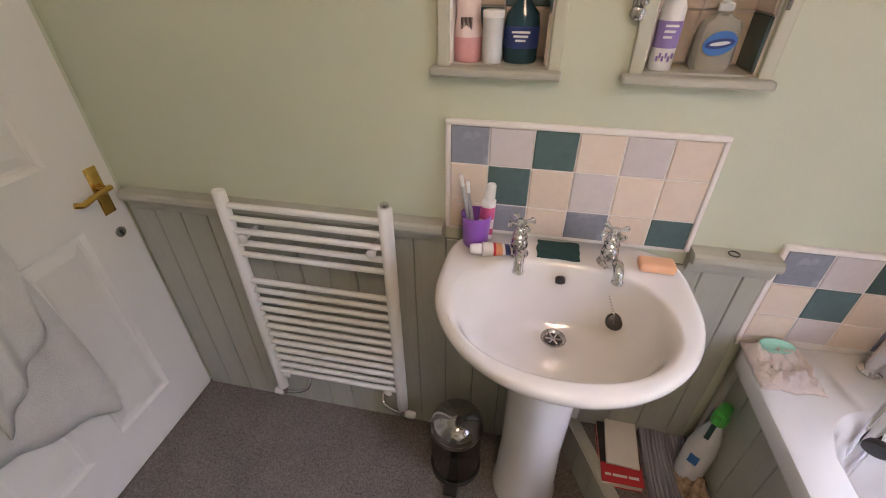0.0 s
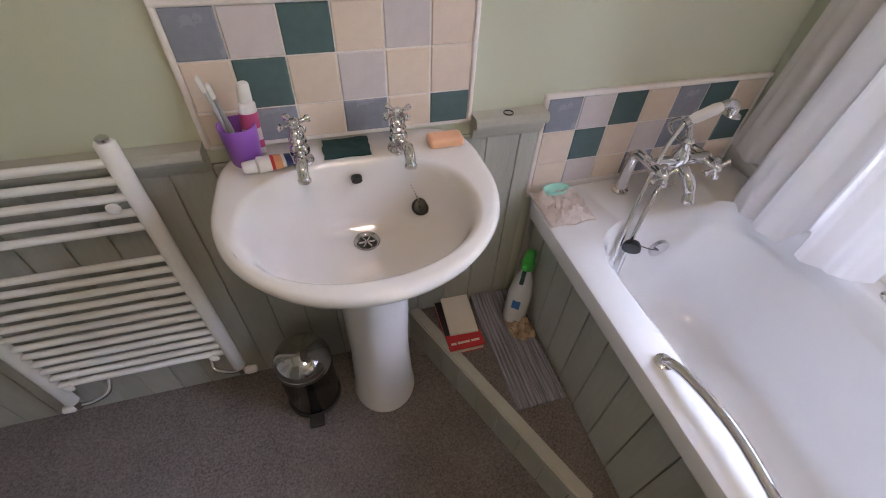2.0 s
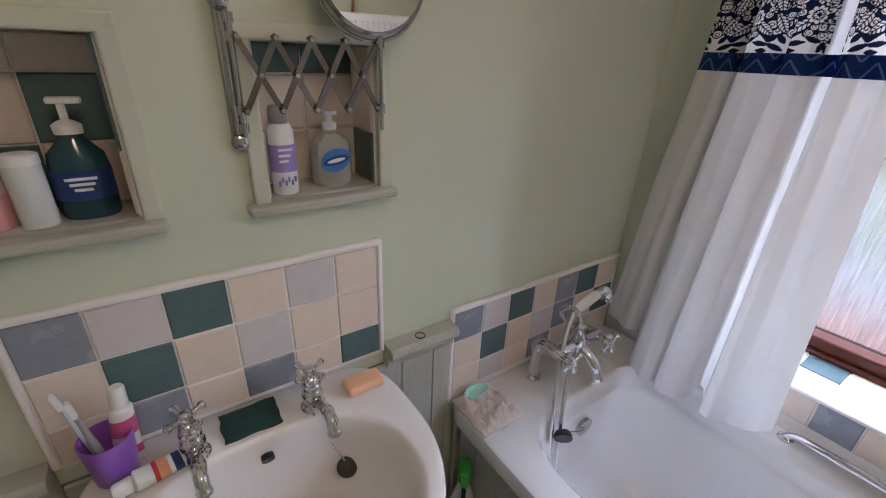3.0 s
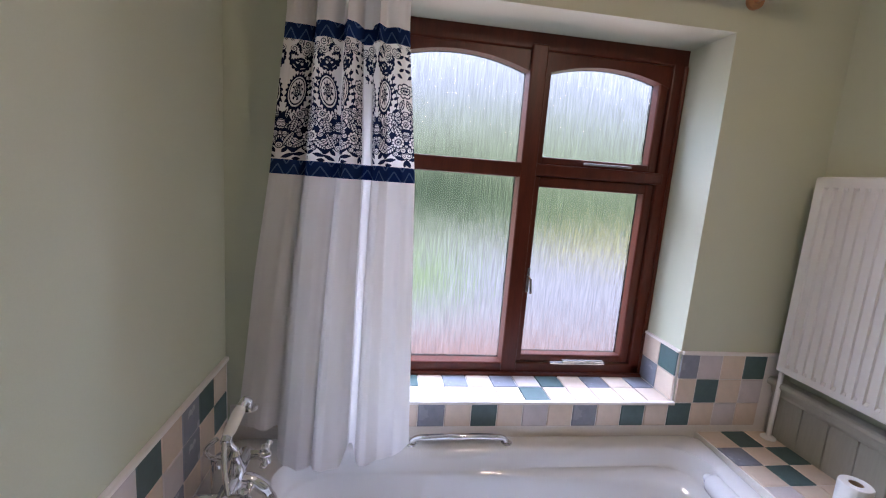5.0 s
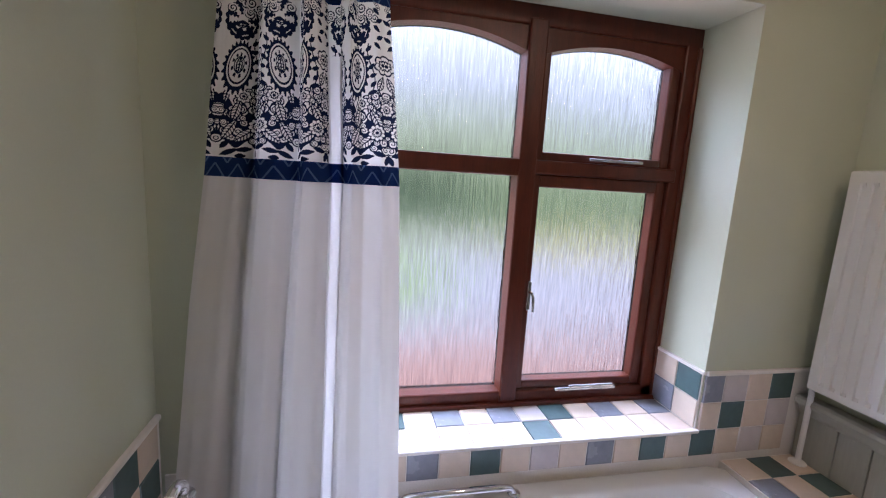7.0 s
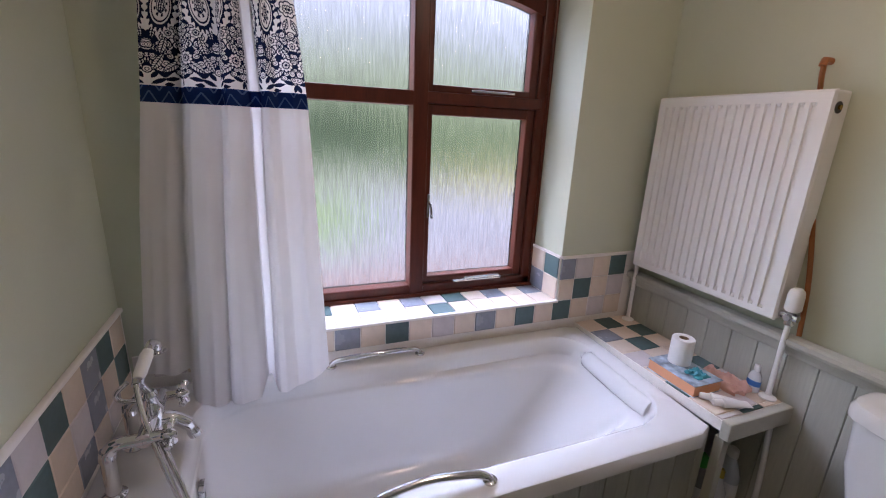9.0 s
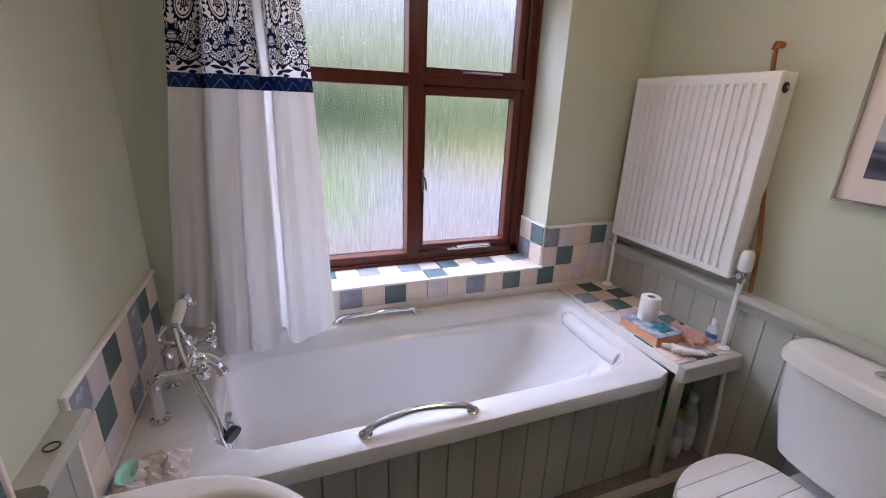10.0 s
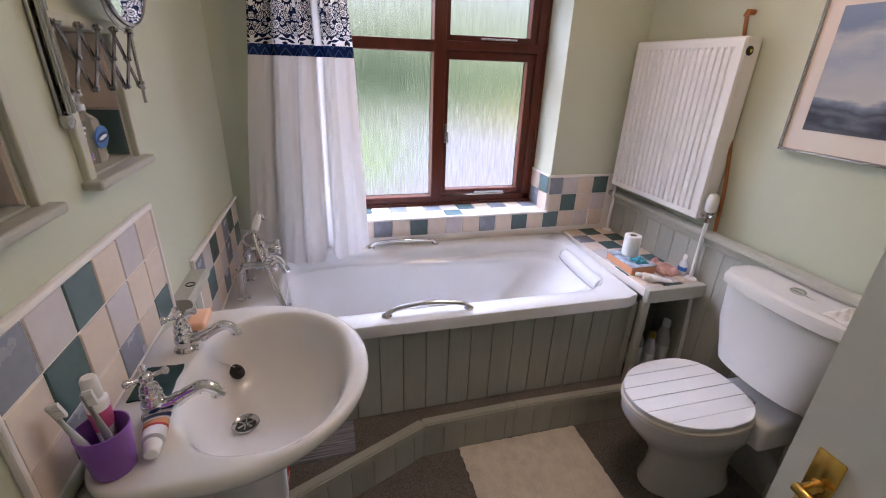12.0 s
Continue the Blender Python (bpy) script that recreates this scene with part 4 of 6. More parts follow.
def bottle(name, x, y, z, prof, m_body, label, category, cap=None, m_cap=None, label_band=None, m_label=None, squash=1.0, rot=0):
    """A turned bottle with its cap and its paper label as parts; squash flattens it front to back."""
    th = thing(name, (x, y, z), label, category)

    def make(nm, pr, m, par, lab="", grow=0.0):
        bm = B()
        lathe(bm, 0, 0, [(r + grow, h) for r, h in pr], 24)
        bmesh.ops.scale(bm, vec=(1, squash, 1), verts=bm.verts)
        turn(bm, (0, 0, 0), "Z", rot)
        bmesh.ops.translate(bm, verts=bm.verts, vec=(x, y, z))
        return part(nm, bm, m, par, lab, 40)

    body = make("body", prof, m_body, th)
    if label_band:
        a, b = label_band
        rr = [(r, h) for r, h in prof if a < h < b]
        inter = lambda h: np.interp(h, [p[1] for p in prof], [p[0] for p in prof])
        make("label", [(float(inter(a)), a)] + rr + [(float(inter(b)), b)], m_label, body, "printed label band", 0.0006)
    if cap:
        make("cap", cap, m_cap, th)
    return th


P_WHITE, P_PINK = plain("white_plastic", (0.78, 0.77, 0.75), 0.35), plain("pink_plastic", (0.72, 0.36, 0.36), 0.4)
P_BLUE, P_NAVY = plain("mid_blue_print", (0.04, 0.16, 0.45), 0.4), plain("navy_print", (0.015, 0.035, 0.16), 0.4)
P_TEAL = plain("dark_teal_liquid", (0.015, 0.05, 0.065), 0.12)
P_LAV, P_GREEN = plain("lavender_label", (0.30, 0.22, 0.50), 0.4), plain("bright_green_plastic", (0.05, 0.42, 0.06), 0.35)
P_PURPLE = plain("translucent_purple_plastic", (0.30, 0.11, 0.50), 0.3)
P_CLEAR = plain("clear_soap", (0.95, 0.93, 0.82), 0.03, trans=0.75)
P_FROST = plain("frosted_plastic", (0.80, 0.82, 0.82), 0.25, trans=0.25)
P_MAG, P_RED = plain("magenta_print", (0.58, 0.10, 0.24), 0.4), plain("red_card", (0.50, 0.025, 0.03), 0.45)
P_PAPER, P_INK = plain("cream_paper", (0.72, 0.66, 0.57), 0.8), plain("black_card", (0.02, 0.018, 0.018), 0.45)
P_SOAP, P_MINT = plain("peach_soap", (0.80, 0.45, 0.27), 0.3), plain("mint_plastic", (0.36, 0.72, 0.60), 0.35)
P_DKGREEN, P_ORANGE = plain("dark_green_cloth", (0.012, 0.045, 0.042), 0.8), plain("orange_card", (0.70, 0.33, 0.17), 0.6)
P_YELLOW, P_GREY = plain("yellow_print", (0.45, 0.36, 0.05), 0.4), plain("grey_plastic", (0.30, 0.30, 0.30), 0.4)

can = bottle("talc_bottle", 0.030, 0.045, NS, [(0.030, 0), (0.032, 0.004), (0.032, 0.05), (0.025, 0.09), (0.026, 0.17)], P_PINK, "pink and white talc bottle in the recess", "bottle", [(0.026, 0.17), (0.024, 0.20)], P_WHITE, (0.05, 0.165), plain("pale_pink_print", (0.78, 0.62, 0.58), 0.4))
for k in range(9):
    part("bar", box(B(), 0.018 + k * 0.0028, 0.0195 + k * 0.0028, 0.0165, 0.0195, NS + 0.065, NS + 0.088), P_INK, can)
bottle("cotton_bud_tub", 0.085, 0.030, NS, [(0.022, 0), (0.022, 0.085), (0.021, 0.09)], P_FROST, "clear plastic tub of cotton buds", "tub", [(0.0225, 0.088), (0.0225, 0.10), (0.02, 0.102)], P_WHITE)
mw = bottle("mouthwash_bottle", 0.145, 0.048, NS, [(0.034, 0), (0.037, 0.006), (0.037, 0.075), (0.034, 0.095), (0.016, 0.115), (0.014, 0.125)], P_TEAL, "dark teal pump bottle with white pump", "bottle", [(0.017, 0.122), (0.018, 0.134), (0.013, 0.138), (0.005, 0.142), (0.005, 0.165)], P_WHITE, (0.03, 0.072), P_NAVY, 0.75)
bm = box(B(), 0.130, 0.170, 0.040, 0.056, NS + 0.163, NS + 0.172, 0.003)
part("pump_head", bm, P_WHITE, mw)
for z_, w_ in ((0.060, 0.038), (0.052, 0.030), (0.044, 0.022)):
    part("text_bar", box(B(), 0.145 - w_ / 2, 0.145 + w_ / 2, 0.0185, 0.0202, NS + z_, NS + z_ + 0.004), P_WHITE, mw)
ls = bottle("hair_spray_can", 0.432, 0.030, NS, [(0.021, 0), (0.0225, 0.003), (0.0225, 0.112), (0.017, 0.125)], P_WHITE, "white and lavender aerosol can in the recess", "aerosol can", [(0.016, 0.126), (0.016, 0.150), (0.012, 0.155)], P_GREY, (0.042, 0.09), P_LAV)
for k in range(6):
    part("flower_print", box(B(), 0.4155 + k * 0.0055, 0.4195 + k * 0.0055, 0.006, 0.009, NS + 0.018 + 0.006 * (k % 2), NS + 0.028 + 0.006 * (k % 2), 0.001, 1), P_LAV, ls)
for k in range(3):
    part("text_bar", box(B(), 0.420, 0.444 - 0.004 * k, 0.0058, 0.0078, NS + 0.080 - 0.010 * k, NS + 0.084 - 0.010 * k), P_WHITE, ls)
hs = bottle("hand_soap_bottle", 0.528, 0.045, NS, [(0.034, 0), (0.040, 0.008), (0.040, 0.07), (0.036, 0.088), (0.014, 0.100), (0.012, 0.108)], P_CLEAR, "clear liquid soap bottle with blue label and pump", "soap bottle", [(0.014, 0.106), (0.014, 0.118), (0.006, 0.122), (0.006, 0.132), (0.016, 0.133), (0.016, 0.140)], P_FROST, None, None, 0.6)
for rx, rz, m, d in ((0.029, 0.022, P_BLUE, 0.0), (0.026, 0.009, P_NAVY, 0.0010), (0.018, 0.0035, P_WHITE, 0.0018)):
    bm = B()
    loft(bm, [[(0.528 + rx * math.cos(a), y_, NS + 0.052 + rz * math.sin(a) + 0.15 * rx * math.cos(a)) for a in [2 * math.pi * i / 28 for i in range(28)]] for y_ in (0.0185 - d, 0.0215)])
    part("label", bm, m, hs, "", 40)

# ---- extending shaving mirror ----
em_ = thing("extending_mirror", (0.372, -0.02, 1.46), "chrome scissor-arm extending mirror on the wall", "mirror")
bm = B()
for x_, r_ in ((0.358, 0.0042), (0.367, 0.0055)):
    tube(bm, [(x_, -0.016, 1.475), (x_, -0.016, 1.645)], r_, 10)
for z_ in (1.485, 1.512, 1.616, 1.640):
    tube(bm, [(0.367, -0.016, z_ - 0.007), (0.367, -0.016, z_ + 0.007)], 0.0085, 12)
for z_ in (1.662, 1.462):
    tube(bm, [(0.360, -0.004, z_), (0.360, -0.014, z_), (0.360, -0.018, z_)], [0.014, 0.013, 0.007], 16)
box(bm, 0.349, 0.371, -0.008, 0.0, 1.452, 1.674, 0.004)
part("wall_bracket", bm, M_STEEL, em_, "", 50)
# the dark room mirrored in the scissor bars is put into their base colour
M_DKSTEEL = mat("dark_reflection_steel", (0.20, 0.18, 0.165), 0.22, 1.0, var=0.12, scale=25)
SX = [0.373 + 0.0525 * k for k in range(5)]
yy = lambda x: -0.024 - (x - 0.373) * 0.13
for k in range(4):
    a, b = SX[k], SX[k + 1]
    for z0, z1, o in ((1.616, 1.512, 0.0), (1.512, 1.616, -0.005)):
        bm = B()
        p, q = Vector((a, yy(a) + o, z0)), Vector((b, yy(b) + o, z1))
        d = (q - p).normalized()
        n = Vector((-d.z, 0, d.x)) * 0.0044
        e_ = d * 0.005
        loft(bm, [[p - e_ + n + Vector((0, f, 0)), q + e_ + n + Vector((0, f, 0)), q + e_ - n + Vector((0, f, 0)), p - e_ - n + Vector((0, f, 0))] for f in (0.0, -0.003)])
        part("scissor_bar", bm, M_DKSTEEL, em_)
for k in range(5):
    for z_ in (1.616, 1.512):
        bm = B()
        tube(bm, [(SX[k], yy(SX[k]) + 0.003, z_), (SX[k], yy(SX[k]) - 0.012, z_)], 0.0038, 10)
        part("rivet", bm, M_STEEL, em_, "", 40)
    if k < 4:
        x_ = (SX[k] + SX[k + 1]) / 2
        bm = B()
        tube(bm, [(x_, yy(x_) + 0.003, 1.564), (x_, yy(x_) - 0.012, 1.564)], 0.0036, 10)
        part("rivet", bm, M_STEEL, em_, "", 40)
bm = B()
tube(bm, [(0.590, -0.056, 1.475), (0.590, -0.056, 1.66)], 0.0035, 10)
for z_ in (1.512, 1.616):
    tube(bm, [(0.590, -0.056, z_ - 0.008), (0.590, -0.056, z_ + 0.008)], 0.0065, 10)
    tube(bm, [(0.580, -0.052, z_), (0.593, -0.056, z_)], 0.004, 8)
part("rod", bm, M_STEEL, em_, "", 50)
DC, DR = Vector((0.577, -0.066, 1.714)), 0.088
dn_ = Vector((-0.10, -1.0, -0.02)).normalized()
du = Vector((1, 0, 0)).cross(dn_).normalized()
dv = du.cross(dn_)
circ = lambda r, o: [DC + (du * math.cos(2 * math.pi * i / 48) + dv * math.sin(2 * math.pi * i / 48)) * r + dn_ * o for i in range(48)]
bm = B()
loft(bm, [circ(DR - 0.004, -0.006), circ(DR, -0.003), circ(DR, 0.003), circ(DR - 0.004, 0.006), circ(DR - 0.006, 0.003)], True, False)
rim_ = part("rim", bm, M_STEEL, em_, "", 50)
bm = B()
loft(bm, [circ(DR - 0.005, 0.001), circ(DR - 0.0055, 0.0035)])
M_MIRROR = bpy.data.materials.new("mirror_glass")
M_MIRROR.use_nodes = True
mb = M_MIRROR.node_tree.nodes["Principled BSDF"]
mb.inputs["Metallic"].default_value, mb.inputs["Roughness"].default_value = 1.0, 0.02
mb.inputs["Base Color"].default_value = (0.86, 0.87, 0.86, 1)
part("mirror_glass", bm, M_MIRROR, rim_, "round mirror glass")
bm = B()
yoke = [DC + Vector((math.sin(a) * (DR + 0.008), 0.012, -math.cos(a) * (DR + 0.008))) for a in [radians(-95 + 190 * k / 24) for k in range(25)]]
tube(bm, yoke, 0.0032, 8)
for s in (-1, 1):
    tube(bm, [DC + Vector((s * (DR - 0.002), 0.006, 0)), DC + Vector((s * (DR + 0.014), 0.012, 0))], 0.006, 10)
part("yoke", bm, M_STEEL, em_, "", 50)

# ---- bath mixer tap ----
mx = thing("bath_mixer_tap", (1.17, -0.1, rim_z(1.17)), "chrome bath shower mixer tap with white handset", "mixer tap")
mz = rim_z(1.17)
bm = B()
for x_ in (1.086, 1.254):
    lathe(bm, x_, -0.075, [(0.026, mz), (0.026, mz + 0.006), (0.016, mz + 0.012), (0.0155, mz + 0.10), (0.018, mz + 0.11), (0.014, mz + 0.13)], 18)
    tube(bm, curve([(x_, -0.075, mz + 0.115), (x_, -0.09, mz + 0.138), (x_, -0.125, mz + 0.142), (x_, -0.15, mz + 0.142)], 4), 0.015, 12)
tube(bm, [(1.075, -0.15, mz + 0.142), (1.265, -0.15, mz + 0.142)], 0.018, 16)
lathe(bm, 1.17, -0.15, [(0.022, mz + 0.115), (0.026, mz + 0.125), (0.026, mz + 0.165), (0.018, mz + 0.178), (0.014, mz + 0.20), (0.018, mz + 0.205), (0.012, mz + 0.215)], 18)
body_ = part("body", bm, M_CHROME, mx, "", 50)
bm = B()
tube(bm, curve([(1.17, -0.16, mz + 0.135), (1.172, -0.19, mz + 0.128), (1.176, -0.22, mz + 0.100), (1.178, -0.235, mz + 0.062)], 5), [0.017] * 11 + [0.014, 0.014, 0.017, 0.017, 0.017], 14)
part("spout", bm, M_CHROME, mx, "", 60)
for x_ in (1.086, 1.254):
    bm = B()
    zz = mz + 0.142
    tube(bm, [(x_, -0.15, zz), (x_, -0.185, zz), (x_, -0.192, zz), (x_, -0.205, zz), (x_, -0.215, zz)], [0.014, 0.013, 0.018, 0.014, 0.006], 14)
    for k in range(4):
        a = k * math.pi / 2 + 0.4
        c, s = math.cos(a), math.sin(a)
        tube(bm, [(x_ + c * 0.01, -0.203, zz + s * 0.01), (x_ + c * 0.026, -0.203, zz + s * 0.026), (x_ + c * 0.030, -0.203, zz + s * 0.030), (x_ + c * 0.037, -0.203, zz + s * 0.037), (x_ + c * 0.040, -0.203, zz + s * 0.040)], [0.006, 0.005, 0.009, 0.009, 0.003], 10)
    part("cross_handle", bm, M_CHROME, mx, "", 50)
bm = B()
tube(bm, curve([(1.17, -0.15, mz + 0.21), (1.165, -0.14, mz + 0.235), (1.16, -0.135, mz + 0.25)], 4), 0.008, 10)
tube(bm, [(1.15, -0.135, mz + 0.245), (1.175, -0.135, mz + 0.258)], 0.013, 12)
tube(bm, curve([(1.17, -0.14, mz + 0.19), (1.155, -0.10, mz + 0.205), (1.15, -0.09, mz + 0.23), (1.155, -0.115, mz + 0.255)], 4), 0.006, 10)
part("cradle", bm, M_CHROME, mx, "", 50)
bm = B()
tube(bm, [(1.160, -0.136, mz + 0.258), (1.170, -0.138, mz + 0.264), (1.215, -0.144, mz + 0.288), (1.228, -0.146, mz + 0.294)], [0.011, 0.014, 0.015, 0.012], 14)
hd_ = part("handset", bm, P_WHITE, mx, "white plastic handset grip", 50)
bm = B()
tube(bm, curve([(1.222, -0.145, mz + 0.292), (1.245, -0.149, mz + 0.303), (1.262, -0.152, mz + 0.296), (1.266, -0.153, mz + 0.275), (1.266, -0.153, mz + 0.268)], 4), [0.011] * 9 + [0.013] * 4 + [0.022, 0.024, 0.024, 0.020], 16)
part("spray_head", bm, M_CHROME, hd_, "chrome spray head", 60)
bm = B()
tube(bm, curve([(1.16, -0.15, mz + 0.125), (1.10, -0.19, mz + 0.06), (1.045, -0.235, mz - 0.06), (1.024, -0.262, mz - 0.20), (1.020, -0.280, mz - 0.33), (0.998, -0.280, mz - 0.33), (0.994, -0.262, mz - 0.20), (1.012, -0.232, mz - 0.05), (1.06, -0.185, mz + 0.09), (1.11, -0.148, mz + 0.19), (1.148, -0.133, mz + 0.25)], 10), [0.0062 + 0.0009 * (k % 2) for k in range(101)], 10)
part("shower_hose", bm, M_CHROME, mx, "ribbed chrome shower hose", 70)

# ---- curtain and pole ----
pole = thing("curtain_pole", (1.40, -0.9, 2.262), "varnished pine curtain pole with turned finial", "curtain pole")
PZ, PX = 2.262, 1.40
bm = B()
tube(bm, [(PX, -0.005, PZ), (PX, -1.70, PZ)], 0.014, 16)
part("rod", bm, M_PINE, pole, "", 60)
bm = B()
tube(bm, [(PX, -1.70, PZ), (PX, -1.705, PZ), (PX, -1.715, PZ), (PX, -1.722, PZ), (PX, -1.74, PZ), (PX, -1.762, PZ), (PX, -1.775, PZ)], [0.014, 0.022, 0.022, 0.015, 0.026, 0.024, 0.006], 18)
part("finial", bm, M_PINE, pole, "", 60)
bm = B()
tube(bm, [(XE + 0.001, -1.655, PZ), (PX, -1.655, PZ)], 0.012, 12)
tube(bm, [(XE, -1.655, PZ), (XE - 0.012, -1.655, PZ)], 0.03, 18)
tube(bm, [(PX, -1.645, PZ), (PX, -1.665, PZ)], 0.021, 18)
part("bracket", bm, M_PINE, pole, "", 60)


def cloth_mat(name, kind, share=0.36):
    m = bpy.data.materials.new(name)
    m.use_nodes = True
    nt = m.node_tree
    nt.nodes.remove(nt.nodes["Principled BSDF"])
    uv = nt.nodes.new("ShaderNodeTexCoord")
    df, tl, mxs = nt.nodes.new("ShaderNodeBsdfDiffuse"), nt.nodes.new("ShaderNodeBsdfTranslucent"), nt.nodes.new("ShaderNodeMixShader")
    mxs.inputs[0].default_value = share
    WHITE, NAVY = (0.80, 0.78, 0.77, 1), (0.020, 0.046, 0.15, 1)

    def node(t, **k):
        n = nt.nodes.new(t)
        for a, b in k.items():
            n.inputs[a].default_value = b
        return n

    def mth(op, a, b=None):
        n = nt.nodes.new("ShaderNodeMath")
        n.operation = op
        for i, v in enumerate((a, b)):
            if v is None:
                continue
            if isinstance(v, (int, float)):
                n.inputs[i].default_value = v
            else:
                nt.links.new(v, n.inputs[i])
        return n.outputs[0]

    mix = nt.nodes.new("ShaderNodeMix")
    mix.data_type = "RGBA"
    mix.inputs["A"].default_value = WHITE
    if kind == "plain":
        n = node("ShaderNodeTexNoise", Scale=9.0, Detail=3.0)
        nt.links.new(uv.outputs["UV"], n.inputs[0])
        mix.inputs["B"].default_value = (0.83, 0.815, 0.81, 1)
        nt.links.new(n.outputs[0], mix.inputs["Factor"])
    elif kind == "band":
        sx = nt.nodes.new("ShaderNodeSeparateXYZ")
        nt.links.new(uv.outputs["UV"], sx.inputs[0])
        p = mth("PINGPONG", mth("MULTIPLY", sx.outputs[0], 9.0), 0.5)
        q = mth("FRACT", mth("MULTIPLY", sx.outputs[1], 27.8))
        zz_ = mth("ABSOLUTE", mth("SUBTRACT", mth("MULTIPLY", p, 2.0), q))
        line = mth("LESS_THAN", zz_, 0.09)
        mix.inputs["A"].default_value = NAVY
        mix.inputs["B"].default_value = (0.10, 0.17, 0.33, 1)
        nt.links.new(line, mix.inputs["Factor"])
    else:
        ink = nt.nodes.new("ShaderNodeAttribute")
        ink.attribute_name = "ink"
        mix.inputs["B"].default_value = (0.010, 0.016, 0.045, 1)
        nt.links.new(ink.outputs["Fac"], mix.inputs["Factor"])
    wv = node("ShaderNodeTexNoise", Scale=420.0)
    nt.links.new(uv.outputs["UV"], wv.inputs[0])
    bp_ = node("ShaderNodeBump", Strength=0.15, Distance=0.002)
    nt.links.new(wv.outputs[0], bp_.inputs["Height"])
    for s in (df, tl):
        nt.links.new(mix.outputs["Result"], s.inputs[0])
        nt.links.new(bp_.outputs[0], s.inputs["Normal"])
    nt.links.new(df.outputs[0], mxs.inputs[1])
    nt.links.new(tl.outputs[0], mxs.inputs[2])
    nt.links.new(mxs.outputs[0], nt.nodes["Material Output"].inputs[0])
    return m


C_PLAIN, C_BAND, C_PRINT = cloth_mat("white_curtain_cloth", "plain"), cloth_mat("navy_band_cloth", "band"), cloth_mat("navy_floral_cloth", "print", 0.24)


PLEAT_U = [0, 0.06, 0.16, 0.235, 0.25, 0.272, 0.30, 0.36, 0.42, 0.445, 0.47, 0.53, 0.60, 0.618, 0.632, 0.680, 0.692, 0.71, 0.76, 0.82, 0.90, 1]
PLEAT_X = [1.415, 1.405, 1.415, 1.430, 1.425, 1.385, 1.362, 1.352, 1.372, 1.384, 1.362, 1.338, 1.344, 1.362, 1.392, 1.392, 1.362, 1.350, 1.340, 1.362, 1.345, 1.375]


HEM_U, HEM_Z = [0, 0.24, 0.255, 0.45, 0.60, 0.635, 0.655, 0.68, 0.85, 1], [0.80, 0.80, 0.705, 0.697, 0.702, 0.757, 0.757, 0.712, 0.712, 0.775]


def drape(u, z):
    """A place on the hanging cloth, u across from the wall corner, z the height."""
    d = max(0.0, min(1.0, (2.2 - z) / 1.5))
    yl = np.interp(z, [0.68, 0.99, 1.3, 1.6, 2.03], [-0.050, -0.087, -0.121, -0.163, -0.206])
    yr = np.interp(z, [0.68, 1.6, 2.0], [-0.605, -0.568, -0.530])
    bx = np.interp(u, PLEAT_U, PLEAT_X) + 0.02 * d
    w = 3.7 * u + 0.10 * math.sin(2.1 * z) + 0.04 * math.sin(9 * u)
    fold = (0.005 + 0.004 * d) * math.sin(2 * math.pi * w) + 0.0014 * math.sin(2 * math.pi * (9.1 * u + 0.35 * z)) + 0.0007 * math.sin(2 * math.pi * (17 * u - 0.5 * z))
    side = 0.012 * math.cos(2 * math.pi * w)
    return (min(bx + fold + 0.008 * d * math.sin(7 * u + 3 * z), 1.526), yl + (yr - yl) * u + side * (1 - abs(2 * u - 1)), z)


def sheet(z0, z1, nz, material, name, hem=False, u0=0.0, u1=1.0, out=0.0):
    bm = B()
    uvl = bm.loops.layers.uv.new("uv")
    NU = int(150 * (u1 - u0)) + 3
    rows, where = [], {}
    for k in range(nz + 1):
        row = []
        for i in range(NU + 1):
            u = u0 + (u1 - u0) * i / NU
            za = z0
            if hem:
                za = float(np.interp(u, HEM_U, HEM_Z)) + 0.004 * math.sin(30 * u)
            z = za + (z1 - za) * k / nz
            px, py, pz = drape(u, z)
            v = bm.verts.new((px - out * (1.0 if 0 < i < NU else 0.3), py, pz))
            where[v] = (u * 1.1, z)
            row.append(v)
        rows.append(row)
    for a, b in zip(rows, rows[1:]):
        for i in range(NU):
            f = bm.faces.new((a[i], a[i + 1], b[i + 1], b[i]))
            for l in f.loops:
                l[uvl].uv = where[l.vert]
    ob = part(name, bm, material, curtain, "", 180)
    so = ob.modifiers.new("thickness", "SOLIDIFY")
    so.thickness = 0.0012
    return ob


HALF = 0.088


